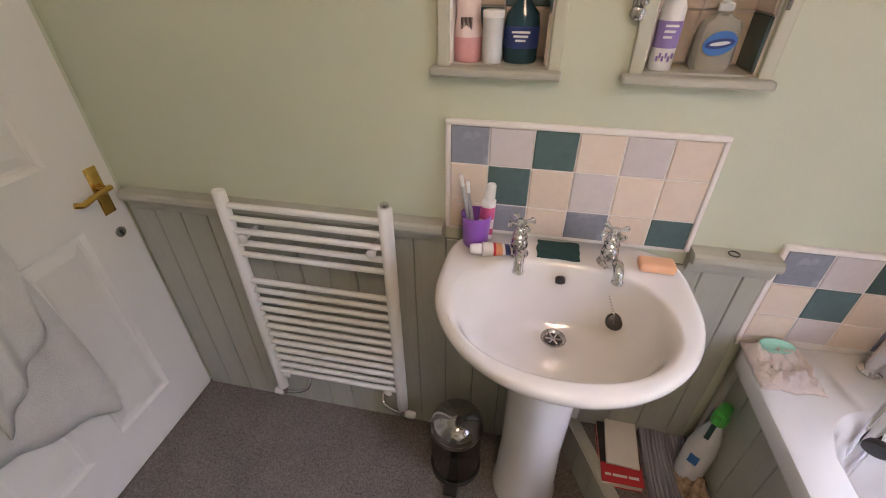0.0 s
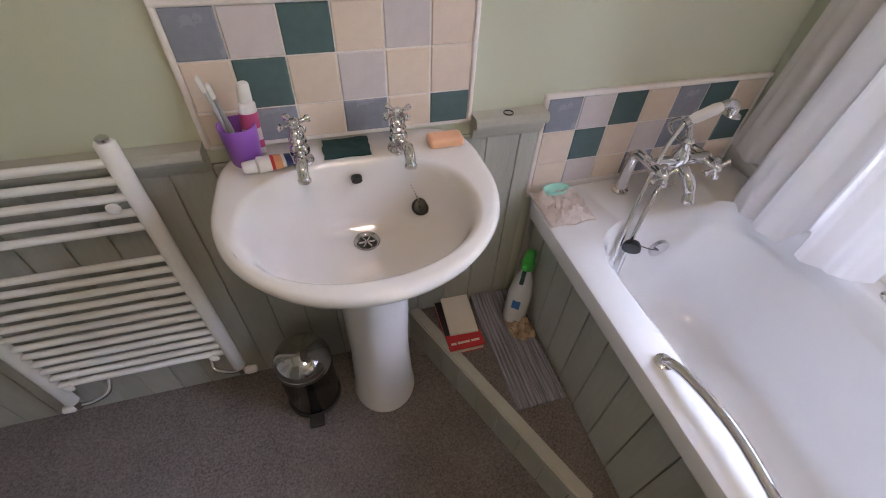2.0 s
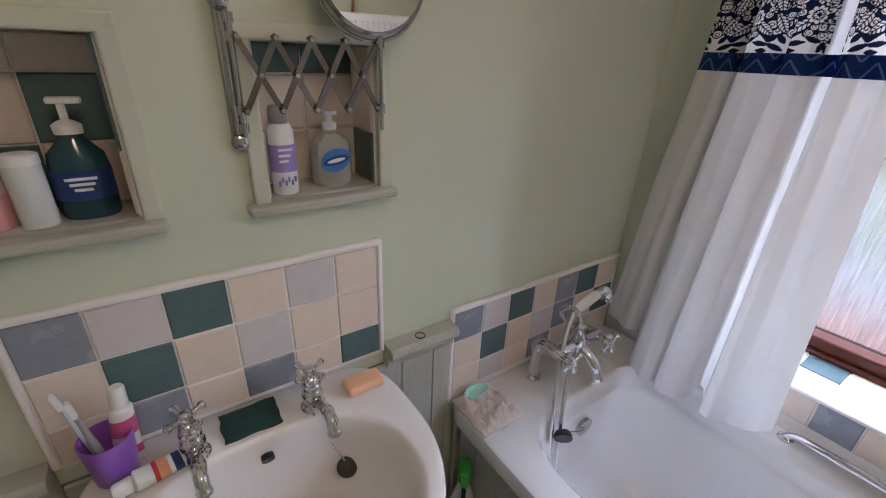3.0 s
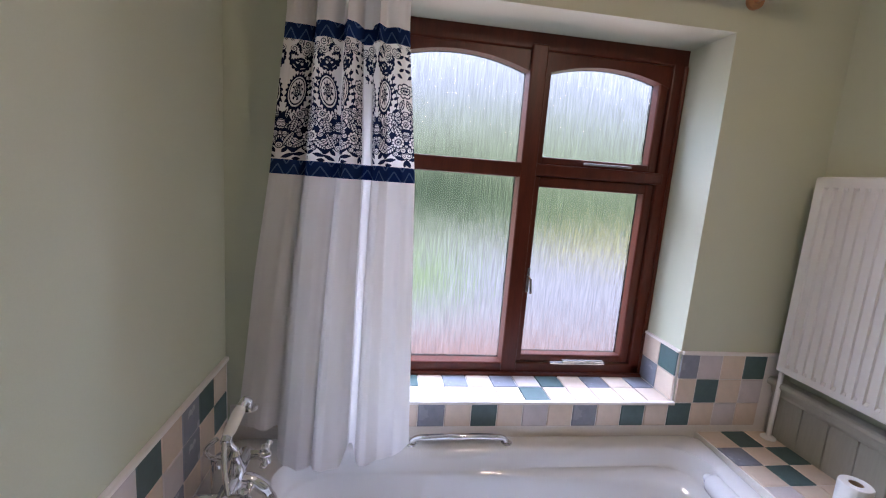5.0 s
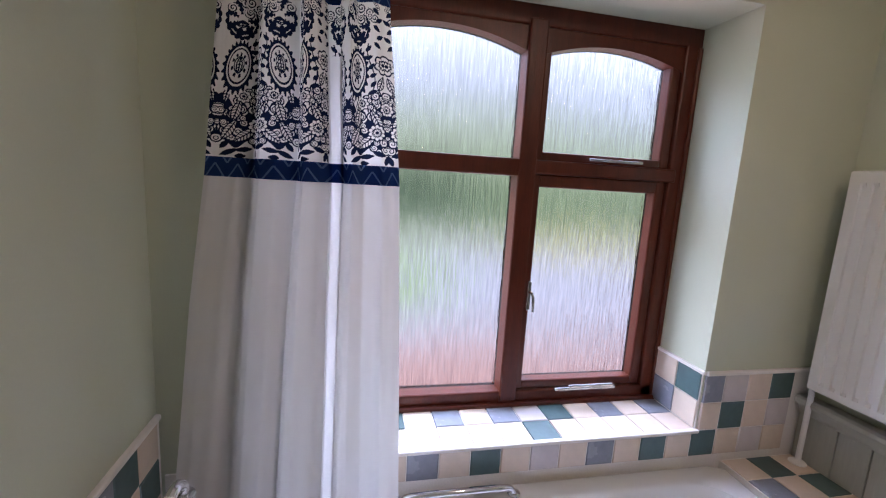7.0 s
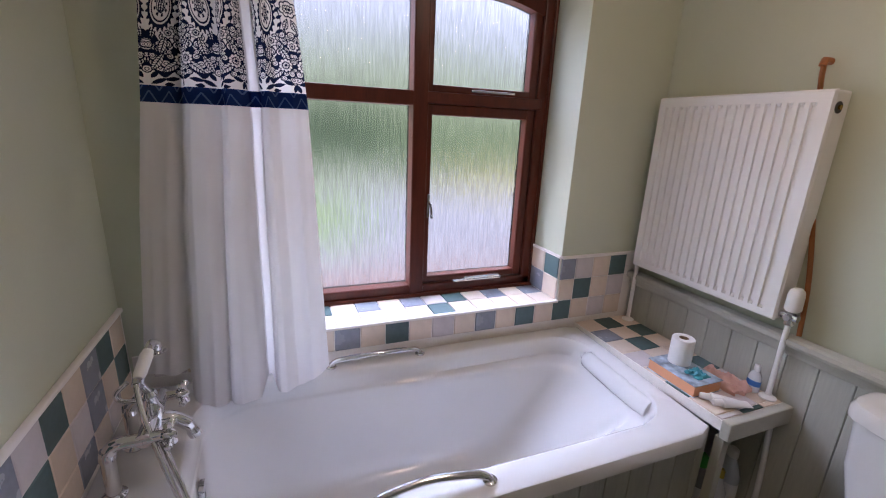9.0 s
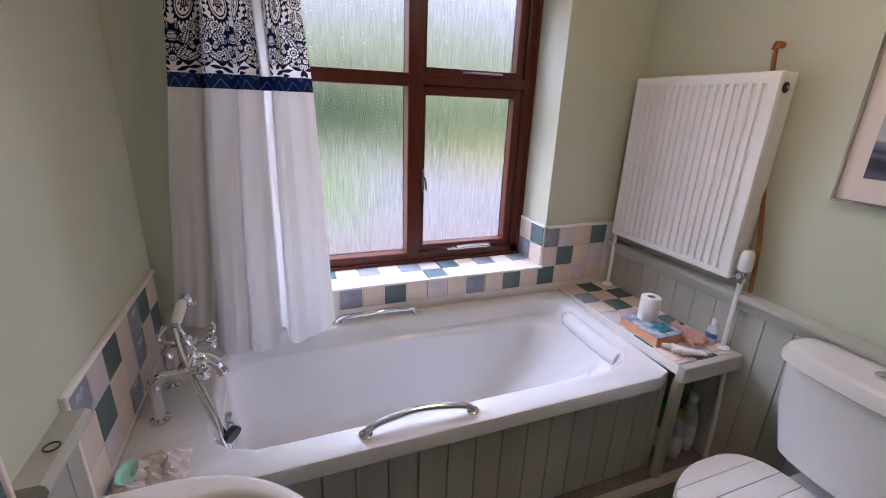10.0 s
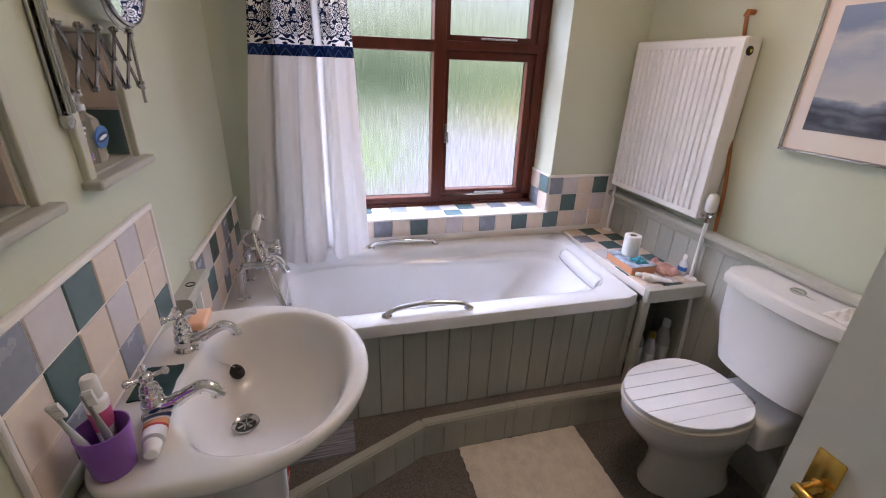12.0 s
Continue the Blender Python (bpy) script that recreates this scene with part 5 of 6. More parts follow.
def print_ink(sx, sz):
    """Ink of the printed border, 0 to 1, over cloth metres across and up: mirrored scrolls, paisleys and flowers."""
    a = np.abs((sx + HALF) % (2 * HALF) - HALF)
    ink = np.zeros_like(a)

    def polar(cx, cz, rx, rz, rot):
        c, s_ = math.cos(radians(rot)), math.sin(radians(rot))
        p, q = (a - cx) * c + (sz - cz) * s_, -(a - cx) * s_ + (sz - cz) * c
        return np.hypot(p / rx, q / rz), np.arctan2(q / rz, p / rx), p, q

    def put(m):
        np.maximum(ink, m, out=ink)

    def clear(m):
        ink[m] = 0.0

    def leaf(cx, cz, ln, wd, rot, solid=False):
        _, _, p, q = polar(cx, cz, 1, 1, rot)
        h = wd * np.clip(1 - (p / ln) ** 2, 0, 1) * (1 - 0.25 * p / ln)
        inside = (np.abs(p) < ln) & (np.abs(q) < h)
        clear(inside)
        if solid:
            put(inside * 1.0)
            return
        put((inside & (np.abs(q) > h - 0.0021)) * 1.0)
        put((inside & (np.abs(q) < 0.0011)) * 1.0)
        put((inside & (((p + 0.8 * np.abs(q)) % 0.0064) < 0.0023)) * 0.95)

    def flower(cx, cz, r, n, rot=0.0):
        d, t_, _, _ = polar(cx, cz, r, r, rot)
        edge = 0.80 + 0.20 * np.abs(np.cos(n * t_ / 2))
        clear(d < edge)
        put(((d < edge) & (d > edge - 0.17)) * 1.0)
        put(((d < 0.62) & (np.abs(np.cos(n * t_ / 2)) < 0.22)) * 1.0)
        put((np.abs(d - 0.40 - 0.06 * np.cos(n * t_)) < 0.075) * 1.0)
        put((d < 0.18) * 1.0)

    def paisley(cx, cz, rx, rz, rot):
        d, t_, _, q = polar(cx, cz, rx, rz, rot)
        d = d * (1 + 0.16 * np.sin(t_))
        clear(d < 1.25)
        put((np.abs(d - 1.0) < 0.085) * 1.0)
        put(((d > 1.0) & (d < 1.0 + 0.26 * np.abs(np.sin(11 * t_)) ** 1.5)) * 1.0)
        put((np.abs(d - 0.78) < 0.045) * 1.0)
        put(((d > 0.42) & (d < 0.58) & (np.sin(9 * t_) > 0.15)) * 1.0)
        put((np.abs(d - 0.36) < 0.04) * 1.0)

    put(((sz > 0.030 + 0.008 * np.sin(a * 150)) & (sz < 0.110 + 0.022 * np.sin(a * 95 + 1.0))) * 1.0)
    # dense scrolls of small curls over the lower part, thinning upwards
    rnd = np.random.RandomState(7)
    for k in range(74):
        cx, cz, r = rnd.uniform(0, HALF), rnd.uniform(0.030, 0.150), rnd.uniform(0.005, 0.0105)
        if cz > 0.105 and cx < 0.030:
            continue
        d, t_, _, _ = polar(cx, cz, r, r, rnd.uniform(0, 360))
        clear(d < 1.0)
        put(((d < 1.0) & ((d * 1.8 + t_ / (2 * math.pi)) % 1.0 < 0.36)) * 1.0)
        put((np.abs(d - 0.97) < 0.14) * 1.0)
    for cx, cz, ln, wd, rot in ((0.020, 0.060, 0.026, 0.0090, 62), (0.048, 0.052, 0.028, 0.0095, 40), (0.030, 0.100, 0.026, 0.0085, 75), (0.066, 0.096, 0.026, 0.0090, 118), (0.012, 0.130, 0.020, 0.006, 80)):
        leaf(cx, cz, ln, wd, rot)
    flower(0.066, 0.070, 0.019, 10, 15)
    flower(0.040, 0.128, 0.015, 8)
    flower(0.088, 0.118, 0.016, 8, 10)
    for cx, cz, ln, rot in ((0.022, 0.014, 0.018, 26), (0.046, 0.020, 0.015, 12), (0.014, 0.030, 0.013, 52), (0.070, 0.026, 0.014, -18), (0.084, 0.014, 0.012, 70), (0.040, 0.006, 0.010, 5)):
        leaf(cx, cz, ln, 0.0052, rot, True)
    # tall paisley, bare ground beside it, palmettes above
    paisley(0.030, 0.192, 0.021, 0.043, -8)
    leaf(0.030, 0.190, 0.020, 0.0055, 84)
    for k in range(6):
        leaf(0.060 + 0.004 * math.sin(k), 0.150 + 0.017 * k, 0.0085, 0.0040, 25 + 22 * (k % 2), True)
    put((np.abs(a - 0.060 - 0.006 * np.sin((sz - 0.15) * 60)) < 0.0012) * ((sz > 0.14) & (sz < 0.245)) * 1.0)
    flower(0.084, 0.205, 0.020, 6, 20)
    leaf(0.078, 0.168, 0.017, 0.0075, 70)
    d, t_, _, _ = polar(0.032, 0.276, 0.027, 0.036, 0)
    clear(d < 1.0)
    put((np.abs(d - 0.93) < 0.07) * 1.0)
    put(((d < 1.0 + 0.10 * np.abs(np.sin(9 * t_))) & (d > 0.92)) * 1.0)
    put(((d < 0.86) & (d > 0.30) & (np.cos(7 * t_) + 0.5 * np.sin(26 * d) > 0.1)) * 1.0)
    put(((d < 0.80) & (t_ < -0.35) & (t_ > -2.8) & (np.abs(d - 0.5) > 0.07)) * 1.0)
    leaf(0.032, 0.266, 0.012, 0.0045, 0)
    for k in range(16):
        cx, cz, r = rnd.uniform(0.004, HALF), rnd.uniform(0.290, 0.322), rnd.uniform(0.005, 0.010)
        d, t_, _, _ = polar(cx, cz, r, r, rnd.uniform(0, 360))
        clear(d < 1.0)
        put(((d < 1.0) & ((d * 1.7 + t_ / (2 * math.pi)) % 1.0 < 0.45)) * 1.0)
    for k in range(5):
        leaf(0.074 + 0.006 * (k % 2), 0.305 - 0.016 * k, 0.009, 0.0042, -40 + 70 * (k % 2), True)
    return ink


RUN_U = np.linspace(0, 1, 301)
RUN_S = np.cumsum([0.0] + [math.dist(drape(p, 1.75), drape(q, 1.75)) for p, q in zip(RUN_U, RUN_U[1:])])


def printed(z0, z1, u0=0.0, u1=1.0):
    """The printed border between two heights, fine enough to carry its print."""
    us, zs = np.linspace(u0, u1, int(480 * (u1 - u0)) + 2), np.linspace(z0, z1, int((z1 - z0) / 0.0011) + 2)
    grid = np.array([[drape(u, z) for u in us[::2]] for z in zs[::8]] + [[drape(u, zs[-1]) for u in us[::2]]])
    zk = np.append(zs[::8], zs[-1] + 1e-6)
    verts = np.zeros((len(zs), len(us), 3))
    for ax in range(3):
        half = np.array([np.interp(us, us[::2], row) for row in grid[:, :, ax]])
        for i in range(len(us)):
            verts[:, i, ax] = np.interp(zs, zk, half[:, i])
    verts[:, :, 2] = zs[:, None]
    ink = print_ink(np.broadcast_to((np.interp(us, RUN_U, RUN_S) - np.interp(0.44, RUN_U, RUN_S)) / 1.2, (len(zs), len(us))), np.broadcast_to((zs - 1.629)[:, None], (len(zs), len(us))))
    n = len(us)
    i, k = np.meshgrid(np.arange(n - 1), np.arange(len(zs) - 1))
    q = (k * n + i).ravel()
    me = bpy.data.meshes.new("floral_border")
    me.from_pydata((verts.reshape(-1, 3) - np.array(ORIGIN[curtain])).tolist(), [], np.stack([q, q + 1, q + n + 1, q + n], 1).tolist())
    at = me.attributes.new("ink", "FLOAT", "POINT")
    at.data.foreach_set("value", ink.ravel().astype(np.float32))
    uvl = me.uv_layers.new(name="uv")
    loops = np.zeros(len(me.loops), dtype=np.int32)
    me.loops.foreach_get("vertex_index", loops)
    flat = np.stack([np.broadcast_to(us * 1.1, (len(zs), n)).ravel(), np.broadcast_to(zs[:, None], (len(zs), n)).ravel()], 1)
    uvl.data.foreach_set("uv", flat[loops].ravel().astype(np.float32))
    me.polygons.foreach_set("use_smooth", np.ones(len(me.polygons), dtype=bool))
    me.materials.append(C_PRINT)
    ob = new("floral_border", me)
    ob.parent = curtain
    ORIGIN[ob] = ORIGIN[curtain].copy()
    return ob


curtain = thing("window_curtain", (1.42, -0.35, 0.7), "white curtain with navy floral border drawn aside", "curtain")
for ua, ub in ((0.0, 0.632), (0.680, 1.0)):
    sheet(0.725, 1.590, 30, C_PLAIN, "lower_cloth", True, ua, ub)
    sheet(1.590, 1.631, 3, C_BAND, "navy_band", False, ua, ub)
    printed(1.631, 1.850, ua, ub)
printed(1.850, 1.950)
sheet(1.950, 1.990, 3, C_BAND, "navy_band")
sheet(1.990, 2.235, 8, C_PLAIN, "upper_cloth")
# turned fold: same cloth made more translucent, its backlit brightness set in the material
C_TURN, C_TURNB = cloth_mat("white_reverse_brightened", "plain", 0.62), cloth_mat("navy_reverse_brightened", "band", 0.5)
for z0, z1, m, nz in ((0.725, 1.590, C_TURN, 20), (1.590, 1.631, C_TURNB, 2), (1.631, 1.850, C_TURN, 6)):
    sheet(z0, z1, nz, m, "turned_fold", z0 < 1, 0.628, 0.684, 0.004)
for k in range(7):
    u = (k + 0.5) / 7
    x_, y_, _ = drape(u, 2.23)
    bm = B()
    tube(bm, [(PX + 0.021 * math.cos(a), y_, PZ + 0.021 * math.sin(a)) for a in [2 * math.pi * i / 20 for i in range(21)]], 0.003, 8, False)
    part("ring", bm, M_PINE, curtain, "wooden curtain ring", 60)

# ---- picture ----
pic = thing("framed_painting", (0.33, YS, 1.335), "framed watercolour of a boat and rocks in a silver frame", "picture")
QX0, QX1, QZ0, QZ1, QY = -0.02, 0.676, 1.333, 1.838, YS
for a, b, c, d in ((QX0, QX1, QZ0, QZ0 + 0.010), (QX0, QX1, QZ1 - 0.010, QZ1)):
    part("frame_bar", box(B(), a, b, QY + 0.001, QY + 0.026, c, d, 0.003), M_STEEL, pic, "thin brushed silver frame bar")
for a, b in ((QX0, QX0 + 0.010), (QX1 - 0.010, QX1)):
    part("frame_bar", box(B(), a, b, QY + 0.001, QY + 0.0255, QZ0 + 0.008, QZ1 - 0.008, 0.003), M_STEEL, pic, "thin brushed silver frame bar")
M_MOUNT = mat("cream_mount_board", (0.74, 0.66, 0.60), 0.12, var=0.02, scale=8)
part("mount", box(B(), QX0 + 0.008, QX1 - 0.008, QY + 0.002, QY + 0.016, QZ0 + 0.008, QZ1 - 0.008), M_MOUNT, pic)
M_ART = bpy.data.materials.new("watercolour_seascape")
M_ART.use_nodes = True
nt = M_ART.node_tree
ab = nt.nodes["Principled BSDF"]
ab.inputs["Roughness"].default_value = 0.12
tc = nt.nodes.new("ShaderNodeTexCoord")
mp = nt.nodes.new("ShaderNodeMapping")
mp.inputs["Scale"].default_value = (5, 1, 13)
n1 = nt.nodes.new("ShaderNodeTexNoise")
n1.inputs["Scale"].default_value, n1.inputs["Detail"].default_value = 1.0, 6
sp = nt.nodes.new("ShaderNodeSeparateXYZ")
nt.links.new(tc.outputs["Object"], sp.inputs[0])
nt.links.new(tc.outputs["Object"], mp.inputs[0])
nt.links.new(mp.outputs[0], n1.inputs[0])
ma = nt.nodes.new("ShaderNodeMath")
ma.operation = "MULTIPLY_ADD"
ma.inputs[1].default_value = 0.20
nt.links.new(n1.outputs[0], ma.inputs[0])
nt.links.new(sp.outputs[2], ma.inputs[2])
mr = nt.nodes.new("ShaderNodeMapRange")
mr.inputs[1].default_value, mr.inputs[2].default_value = 0.17, 0.56
nt.links.new(ma.outputs[0], mr.inputs[0])
cr = nt.nodes.new("ShaderNodeValToRGB")
e = cr.color_ramp.elements
e[0].position, e[0].color = 0.0, (0.10, 0.10, 0.13, 1)
e[1].position, e[1].color = 1.0, (0.22, 0.27, 0.40, 1)
for p_, c_ in ((0.07, (0.035, 0.04, 0.06, 1)), (0.13, (0.12, 0.13, 0.17, 1)), (0.19, (0.05, 0.06, 0.09, 1)), (0.27, (0.20, 0.23, 0.31, 1)), (0.32, (0.50, 0.49, 0.50, 1)), (0.45, (0.42, 0.43, 0.47, 1)), (0.6, (0.32, 0.36, 0.45, 1)), (0.72, (0.45, 0.46, 0.50, 1)), (0.84, (0.20, 0.25, 0.37, 1))):
    q_ = e.new(p_)
    q_.color = c_
nt.links.new(mr.outputs[0], cr.inputs[0])
nt.links.new(cr.outputs[0], ab.inputs["Base Color"])
art = part("painting", box(B(), QX0 + 0.06, QX1 - 0.06, QY + 0.003, QY + 0.0175, QZ0 + 0.077, QZ1 - 0.052), M_ART, pic)
bm = B()
hull = [(0.385, 1.475), (0.355, 1.455), (0.22, 1.455), (0.17, 1.50), (0.19, 1.515), (0.30, 1.492), (0.372, 1.512), (0.378, 1.535), (0.383, 1.51)]
loft(bm, [[(x_, QY + y_, z_) for x_, z_ in hull] for y_ in (0.017, 0.0185)])
part("painted_boat", bm, plain("dark_watercolour", (0.05, 0.05, 0.06), 0.15), art)
for k in range(7):
    bm = box(B(), 0.335 - 0.016 * k, 0.345 - 0.016 * k, QY + 0.015, QY + 0.0168, 1.370 + 0.004 * (k % 3), 1.3735 + 0.007 * ((k + 1) % 3))
    part("pencil_mark", bm, P_GREY, pic)

# ---- toilet ----
wc = thing("toilet", (0.37, -1.75, FL), "white ceramic close-coupled toilet with painted wooden lid", "toilet")
CX, TXc = 0.352, 0.425


def egg(cx, hw, yb, yf, z, n=48):
    out = []
    cy = yb + (yf - yb) * 0.42
    for i in range(n):
        a = 2 * math.pi * i / n
        c, s = math.cos(a), math.sin(a)
        h = (yf - cy) if s > 0 else (cy - yb)
        q = 2.1 if s > 0 else 2.6
        out.append((cx + hw * math.copysign(abs(c) ** (2 / q), c), cy + h * math.copysign(abs(s) ** (2 / q), s), z))
    return out


bm = B()
loft(bm, [egg(TXc, 0.115, -1.97, -1.585, FL), egg(TXc, 0.115, -1.97, -1.585, FL + 0.02), egg(TXc, 0.098, -1.95, -1.60, FL + 0.08), egg(TXc, 0.10, -1.95, -1.60, FL + 0.17), egg(TXc, 0.135, -1.95, -1.53, FL + 0.26), egg(TXc, 0.172, -1.92, -1.46, FL + 0.34), egg(TXc, 0.182, -1.90, -1.435, FL + 0.385), egg(TXc, 0.182, -1.90, -1.435, FL + 0.422)])
part("pan", bm, M_CERAMIC, wc, "", 40)
bm = box(B(), CX - 0.12, CX + 0.14, -2.03, -1.84, FL + 0.31, FL + 0.432, 0.02, 3)
part("pan_deck", bm, M_CERAMIC, wc, "", 40)
LZ = FL + 0.424
bm = B()
loft(bm, [egg(TXc, 0.178, -1.875, -1.44, LZ), egg(TXc, 0.188, -1.885, -1.43, LZ + 0.005), egg(TXc, 0.188, -1.885, -1.43, LZ + 0.018), egg(TXc, 0.182, -1.88, -1.436, LZ + 0.023)])
part("seat", bm, P_PAPER, wc, "cream wooden toilet seat", 40)
lid = part("lid_core", (lambda b: (loft(b, [egg(TXc, 0.176, -1.87, -1.440, LZ + 0.024), egg(TXc, 0.180, -1.874, -1.436, LZ + 0.028), egg(TXc, 0.180, -1.874, -1.436, LZ + 0.036)]), b)[1])(B()), M_GROOVE, wc, "dark grooves between the lid boards", 40)
ring_ = egg(TXc, 0.183, -1.878, -1.433, 0, 240)
for k in range(6):
    xa, xb = TXc - 0.1832 + 0.0611 * k, TXc - 0.1832 + 0.0611 * (k + 1) - 0.0028
    xs_ = np.linspace(xa, xb, 9)
    fore_ = sorted((p[0], p[1]) for p in ring_ if p[1] >= -1.69)
    back_ = sorted((p[0], p[1]) for p in ring_ if p[1] <= -1.69)
    span = [(x_, float(np.interp(x_, *zip(*back_)))) for x_ in xs_] + [(x_, float(np.interp(x_, *zip(*fore_)))) for x_ in xs_[::-1]]
    bm = B()
    loft(bm, [[(p[0], p[1], z_) for p in span] for z_ in (LZ + 0.026, LZ + 0.0425)] + [[(TXc + (p[0] - TXc) * 0.985, -1.655 + (p[1] + 1.655) * 0.985, LZ + 0.044) for p in span]])
    part("lid_board", bm, M_DOOR, lid)


def cist(hw, yb, yf, z, r=0.05):
    pts = rrect(CX - hw, CX + hw, yb, yf, r, 48)
    return [(x_, y_ if y_ < (yb + yf) / 2 else y_ - 0.035 * ((x_ - CX) / hw) ** 2, z) for x_, y_ in pts]


bm = B()
loft(bm, [cist(0.165, -2.018, -1.87, 0.535), cist(0.185, -2.018, -1.845, 0.555), cist(0.222, -2.018, -1.832, 0.72), cist(0.232, -2.018, -1.828, 0.862)])
part("cistern", bm, M_CERAMIC, wc, "", 40)
bm = B()
loft(bm, [cist(0.236, -2.012, -1.822, 0.862), cist(0.243, -2.012, -1.814, 0.868), cist(0.243, -2.012, -1.814, 0.892), cist(0.236, -2.012, -1.822, 0.908), cist(0.220, -2.01, -1.84, 0.912), cist(0.20, -1.995, -1.862, 0.908), cist(0.05, -1.95, -1.93, 0.907, 0.008)])
ld = part("cistern_lid", bm, M_CERAMIC, wc, "", 40)
bm = B()
lathe(bm, 0.372, -1.945, [(0.024, 0.906), (0.024, 0.912), (0.018, 0.917), (0.010, 0.918)], 22)
part("flush_button", bm, M_CHROME, ld, "chrome push flush button", 40)
bm = B()
tube(bm, curve([(0.20, -1.99, 0.54), (0.198, -1.99, 0.50), (0.20, -2.0, 0.46), (0.26, -2.02, 0.40)], 5), 0.012, 10)
part("inlet_pipe", bm, M_BLACK, wc, "black flexible inlet pipe", 60)
bm = B()
lathe(bm, 0.20, -1.99, [(0.014, 0.49), (0.018, 0.50), (0.018, 0.53), (0.014, 0.537)], 14)
part("inlet_nut", bm, P_WHITE, wc, "", 40)
bm = B()
tube(bm, curve([(TXc, -1.95, 0.22), (TXc - 0.02, -2.0, 0.235), (TXc - 0.10, -2.03, 0.2), (TXc - 0.16, -2.03, 0.12)], 5), 0.05, 14)
part("waste_pipe", bm, P_GREY, wc, "grey plastic waste pipe", 60)
for s in (-1, 1):
    bm = B()
    tube(bm, [(TXc + s * 0.075 - 0.02, -1.885, LZ + 0.024), (TXc + s * 0.075 + 0.02, -1.885, LZ + 0.024)], 0.009, 10)
    part("hinge", bm, M_STEEL, wc, "", 40)
bm = B()
tube(bm, [(0.60, -2.04, 0.24), (0.60, -2.0, 0.24), (0.60, -2.0, 0.30)], 0.009, 8)
tagged(part("isolation_valve", bm, M_BRASS, None, "", 50), "small brass pipe stub beside the toilet", "valve")


def crumple(name, x0, x1, y0, y1, z, h, material, label, category, seed, nx=26, ny=22, thick=0.004, spread=9.0, taper=0.15):
    """A crumpled cloth lying on a surface: an uneven outline and soft ridges, closed below."""
    bm = B()
    top, low = [], []
    for j in range(ny + 1):
        a, b = [], []
        for i in range(nx + 1):
            u, v = i / nx, j / ny
            wob = noise.noise((u * 3 + seed, v * 3, seed)) * taper
            wob2 = noise.noise((u * 3, v * 3 + seed, seed + 9)) * taper
            x_, y_ = x0 + (x1 - x0) * (u + wob * (1 if 0 else 0.5)), y0 + (y1 - y0) * (v + wob2 * 0.5)
            r = abs(noise.noise((u * spread * 0.6 + seed, v * spread * 0.5, 3.3))) + 0.5 * abs(noise.noise((u * spread * 1.4, v * spread * 1.4 + seed, 7.7)))
            edge = min(1.0, 6 * min(u, 1 - u, v, 1 - v) + 0.15)
            a.append(bm.verts.new((x_, y_, z + thick + h * r * edge)))
            b.append(bm.verts.new((x_, y_, z + 0.0006)))
        top.append(a)
        low.append(b)
    for rows, flip in ((top, False), (low, True)):
        for j in range(ny):
            for i in range(nx):
                q = (rows[j][i], rows[j][i + 1], rows[j + 1][i + 1], rows[j + 1][i])
                bm.faces.new(q[::-1] if flip else q)
    rim = [(0, i) for i in range(nx + 1)] + [(j, nx) for j in range(1, ny + 1)] + [(ny, i) for i in range(nx - 1, -1, -1)] + [(j, 0) for j in range(ny - 1, 0, -1)]
    for (a, b), (c, d) in zip(rim, rim[1:] + rim[:1]):
        bm.faces.new((top[a][b], low[a][b], low[c][d], top[c][d]))
    return tagged(part(name, bm, material, None, "", 60), label, category)


crumple("folded_cloth", 0.085, 0.245, -2.00, -1.865, 0.909, 0.030, M_CLOTH, "folded white towelling cloth on the cistern lid", "cloth", 2.0)
M_FACE = mat("stained_white_cloth", (0.68, 0.60, 0.56), 0.95, var=0.14, scale=16, grain=0.06, bump=0.7, bump_scale=300, spec=0.1)
crumple("face_cloth", 0.812, 0.955, -0.172, -0.018, rim_z(0.87) + 0.001, 0.046, M_FACE, "crumpled damp face cloth on the bath corner", "cloth", 5.0)
bm = B()
loft(bm, [[(0.878 + a * math.cos(t_), -0.052 + b * math.sin(t_), rim_z(0.87) + 0.006 + h) for t_ in [2 * math.pi * i / 32 for i in range(32)]] for a, b, h in ((0.030, 0.016, 0.018), (0.040, 0.022, 0.026), (0.042, 0.024, 0.034), (0.039, 0.021, 0.034), (0.028, 0.013, 0.024))])
tagged(part("soap_dish", bm, P_MINT, None, "", 40), "mint green plastic soap dish on the cloth", "soap dish")

# ---- basin things ----
cup = thing("toothbrush_cup", (0.08, -0.063, BZ), "purple plastic tumbler holding toothbrushes and toothpaste", "cup")
bm = B()
lathe(bm, 0.08, -0.063, [(0.029, BZ), (0.031, BZ + 0.003), (0.038, BZ + 0.088), (0.0362, BZ + 0.088), (0.029, BZ + 0.006)], 28)
part("tumbler", bm, P_PURPLE, cup, "", 40)


def brush(x, y, dx, dy, m, label):
    tb = thing("toothbrush", (x, y, BZ), label, "toothbrush", "toothbrushes")
    bm = B()
    top = Vector((x + dx, y + dy, BZ + 0.175))
    low = Vector((x, y, BZ + 0.010))
    d = (top - low)
    tube(bm, [low, low + d * 0.45, low + d * 0.75, top], [0.0055, 0.0062, 0.0035, 0.004], 10)
    part("handle", bm, m, tb, "", 60)
    bm = B()
    p, q = low + d * 0.87, top
    n = Vector((0.2, -1, 0.1)).normalized()
    for k in range(6):
        c = p + (q - p) * (k / 5)
        tube(bm, [c, c + n * 0.012], 0.0042, 6)
    part("bristles", bm, P_WHITE, tb)


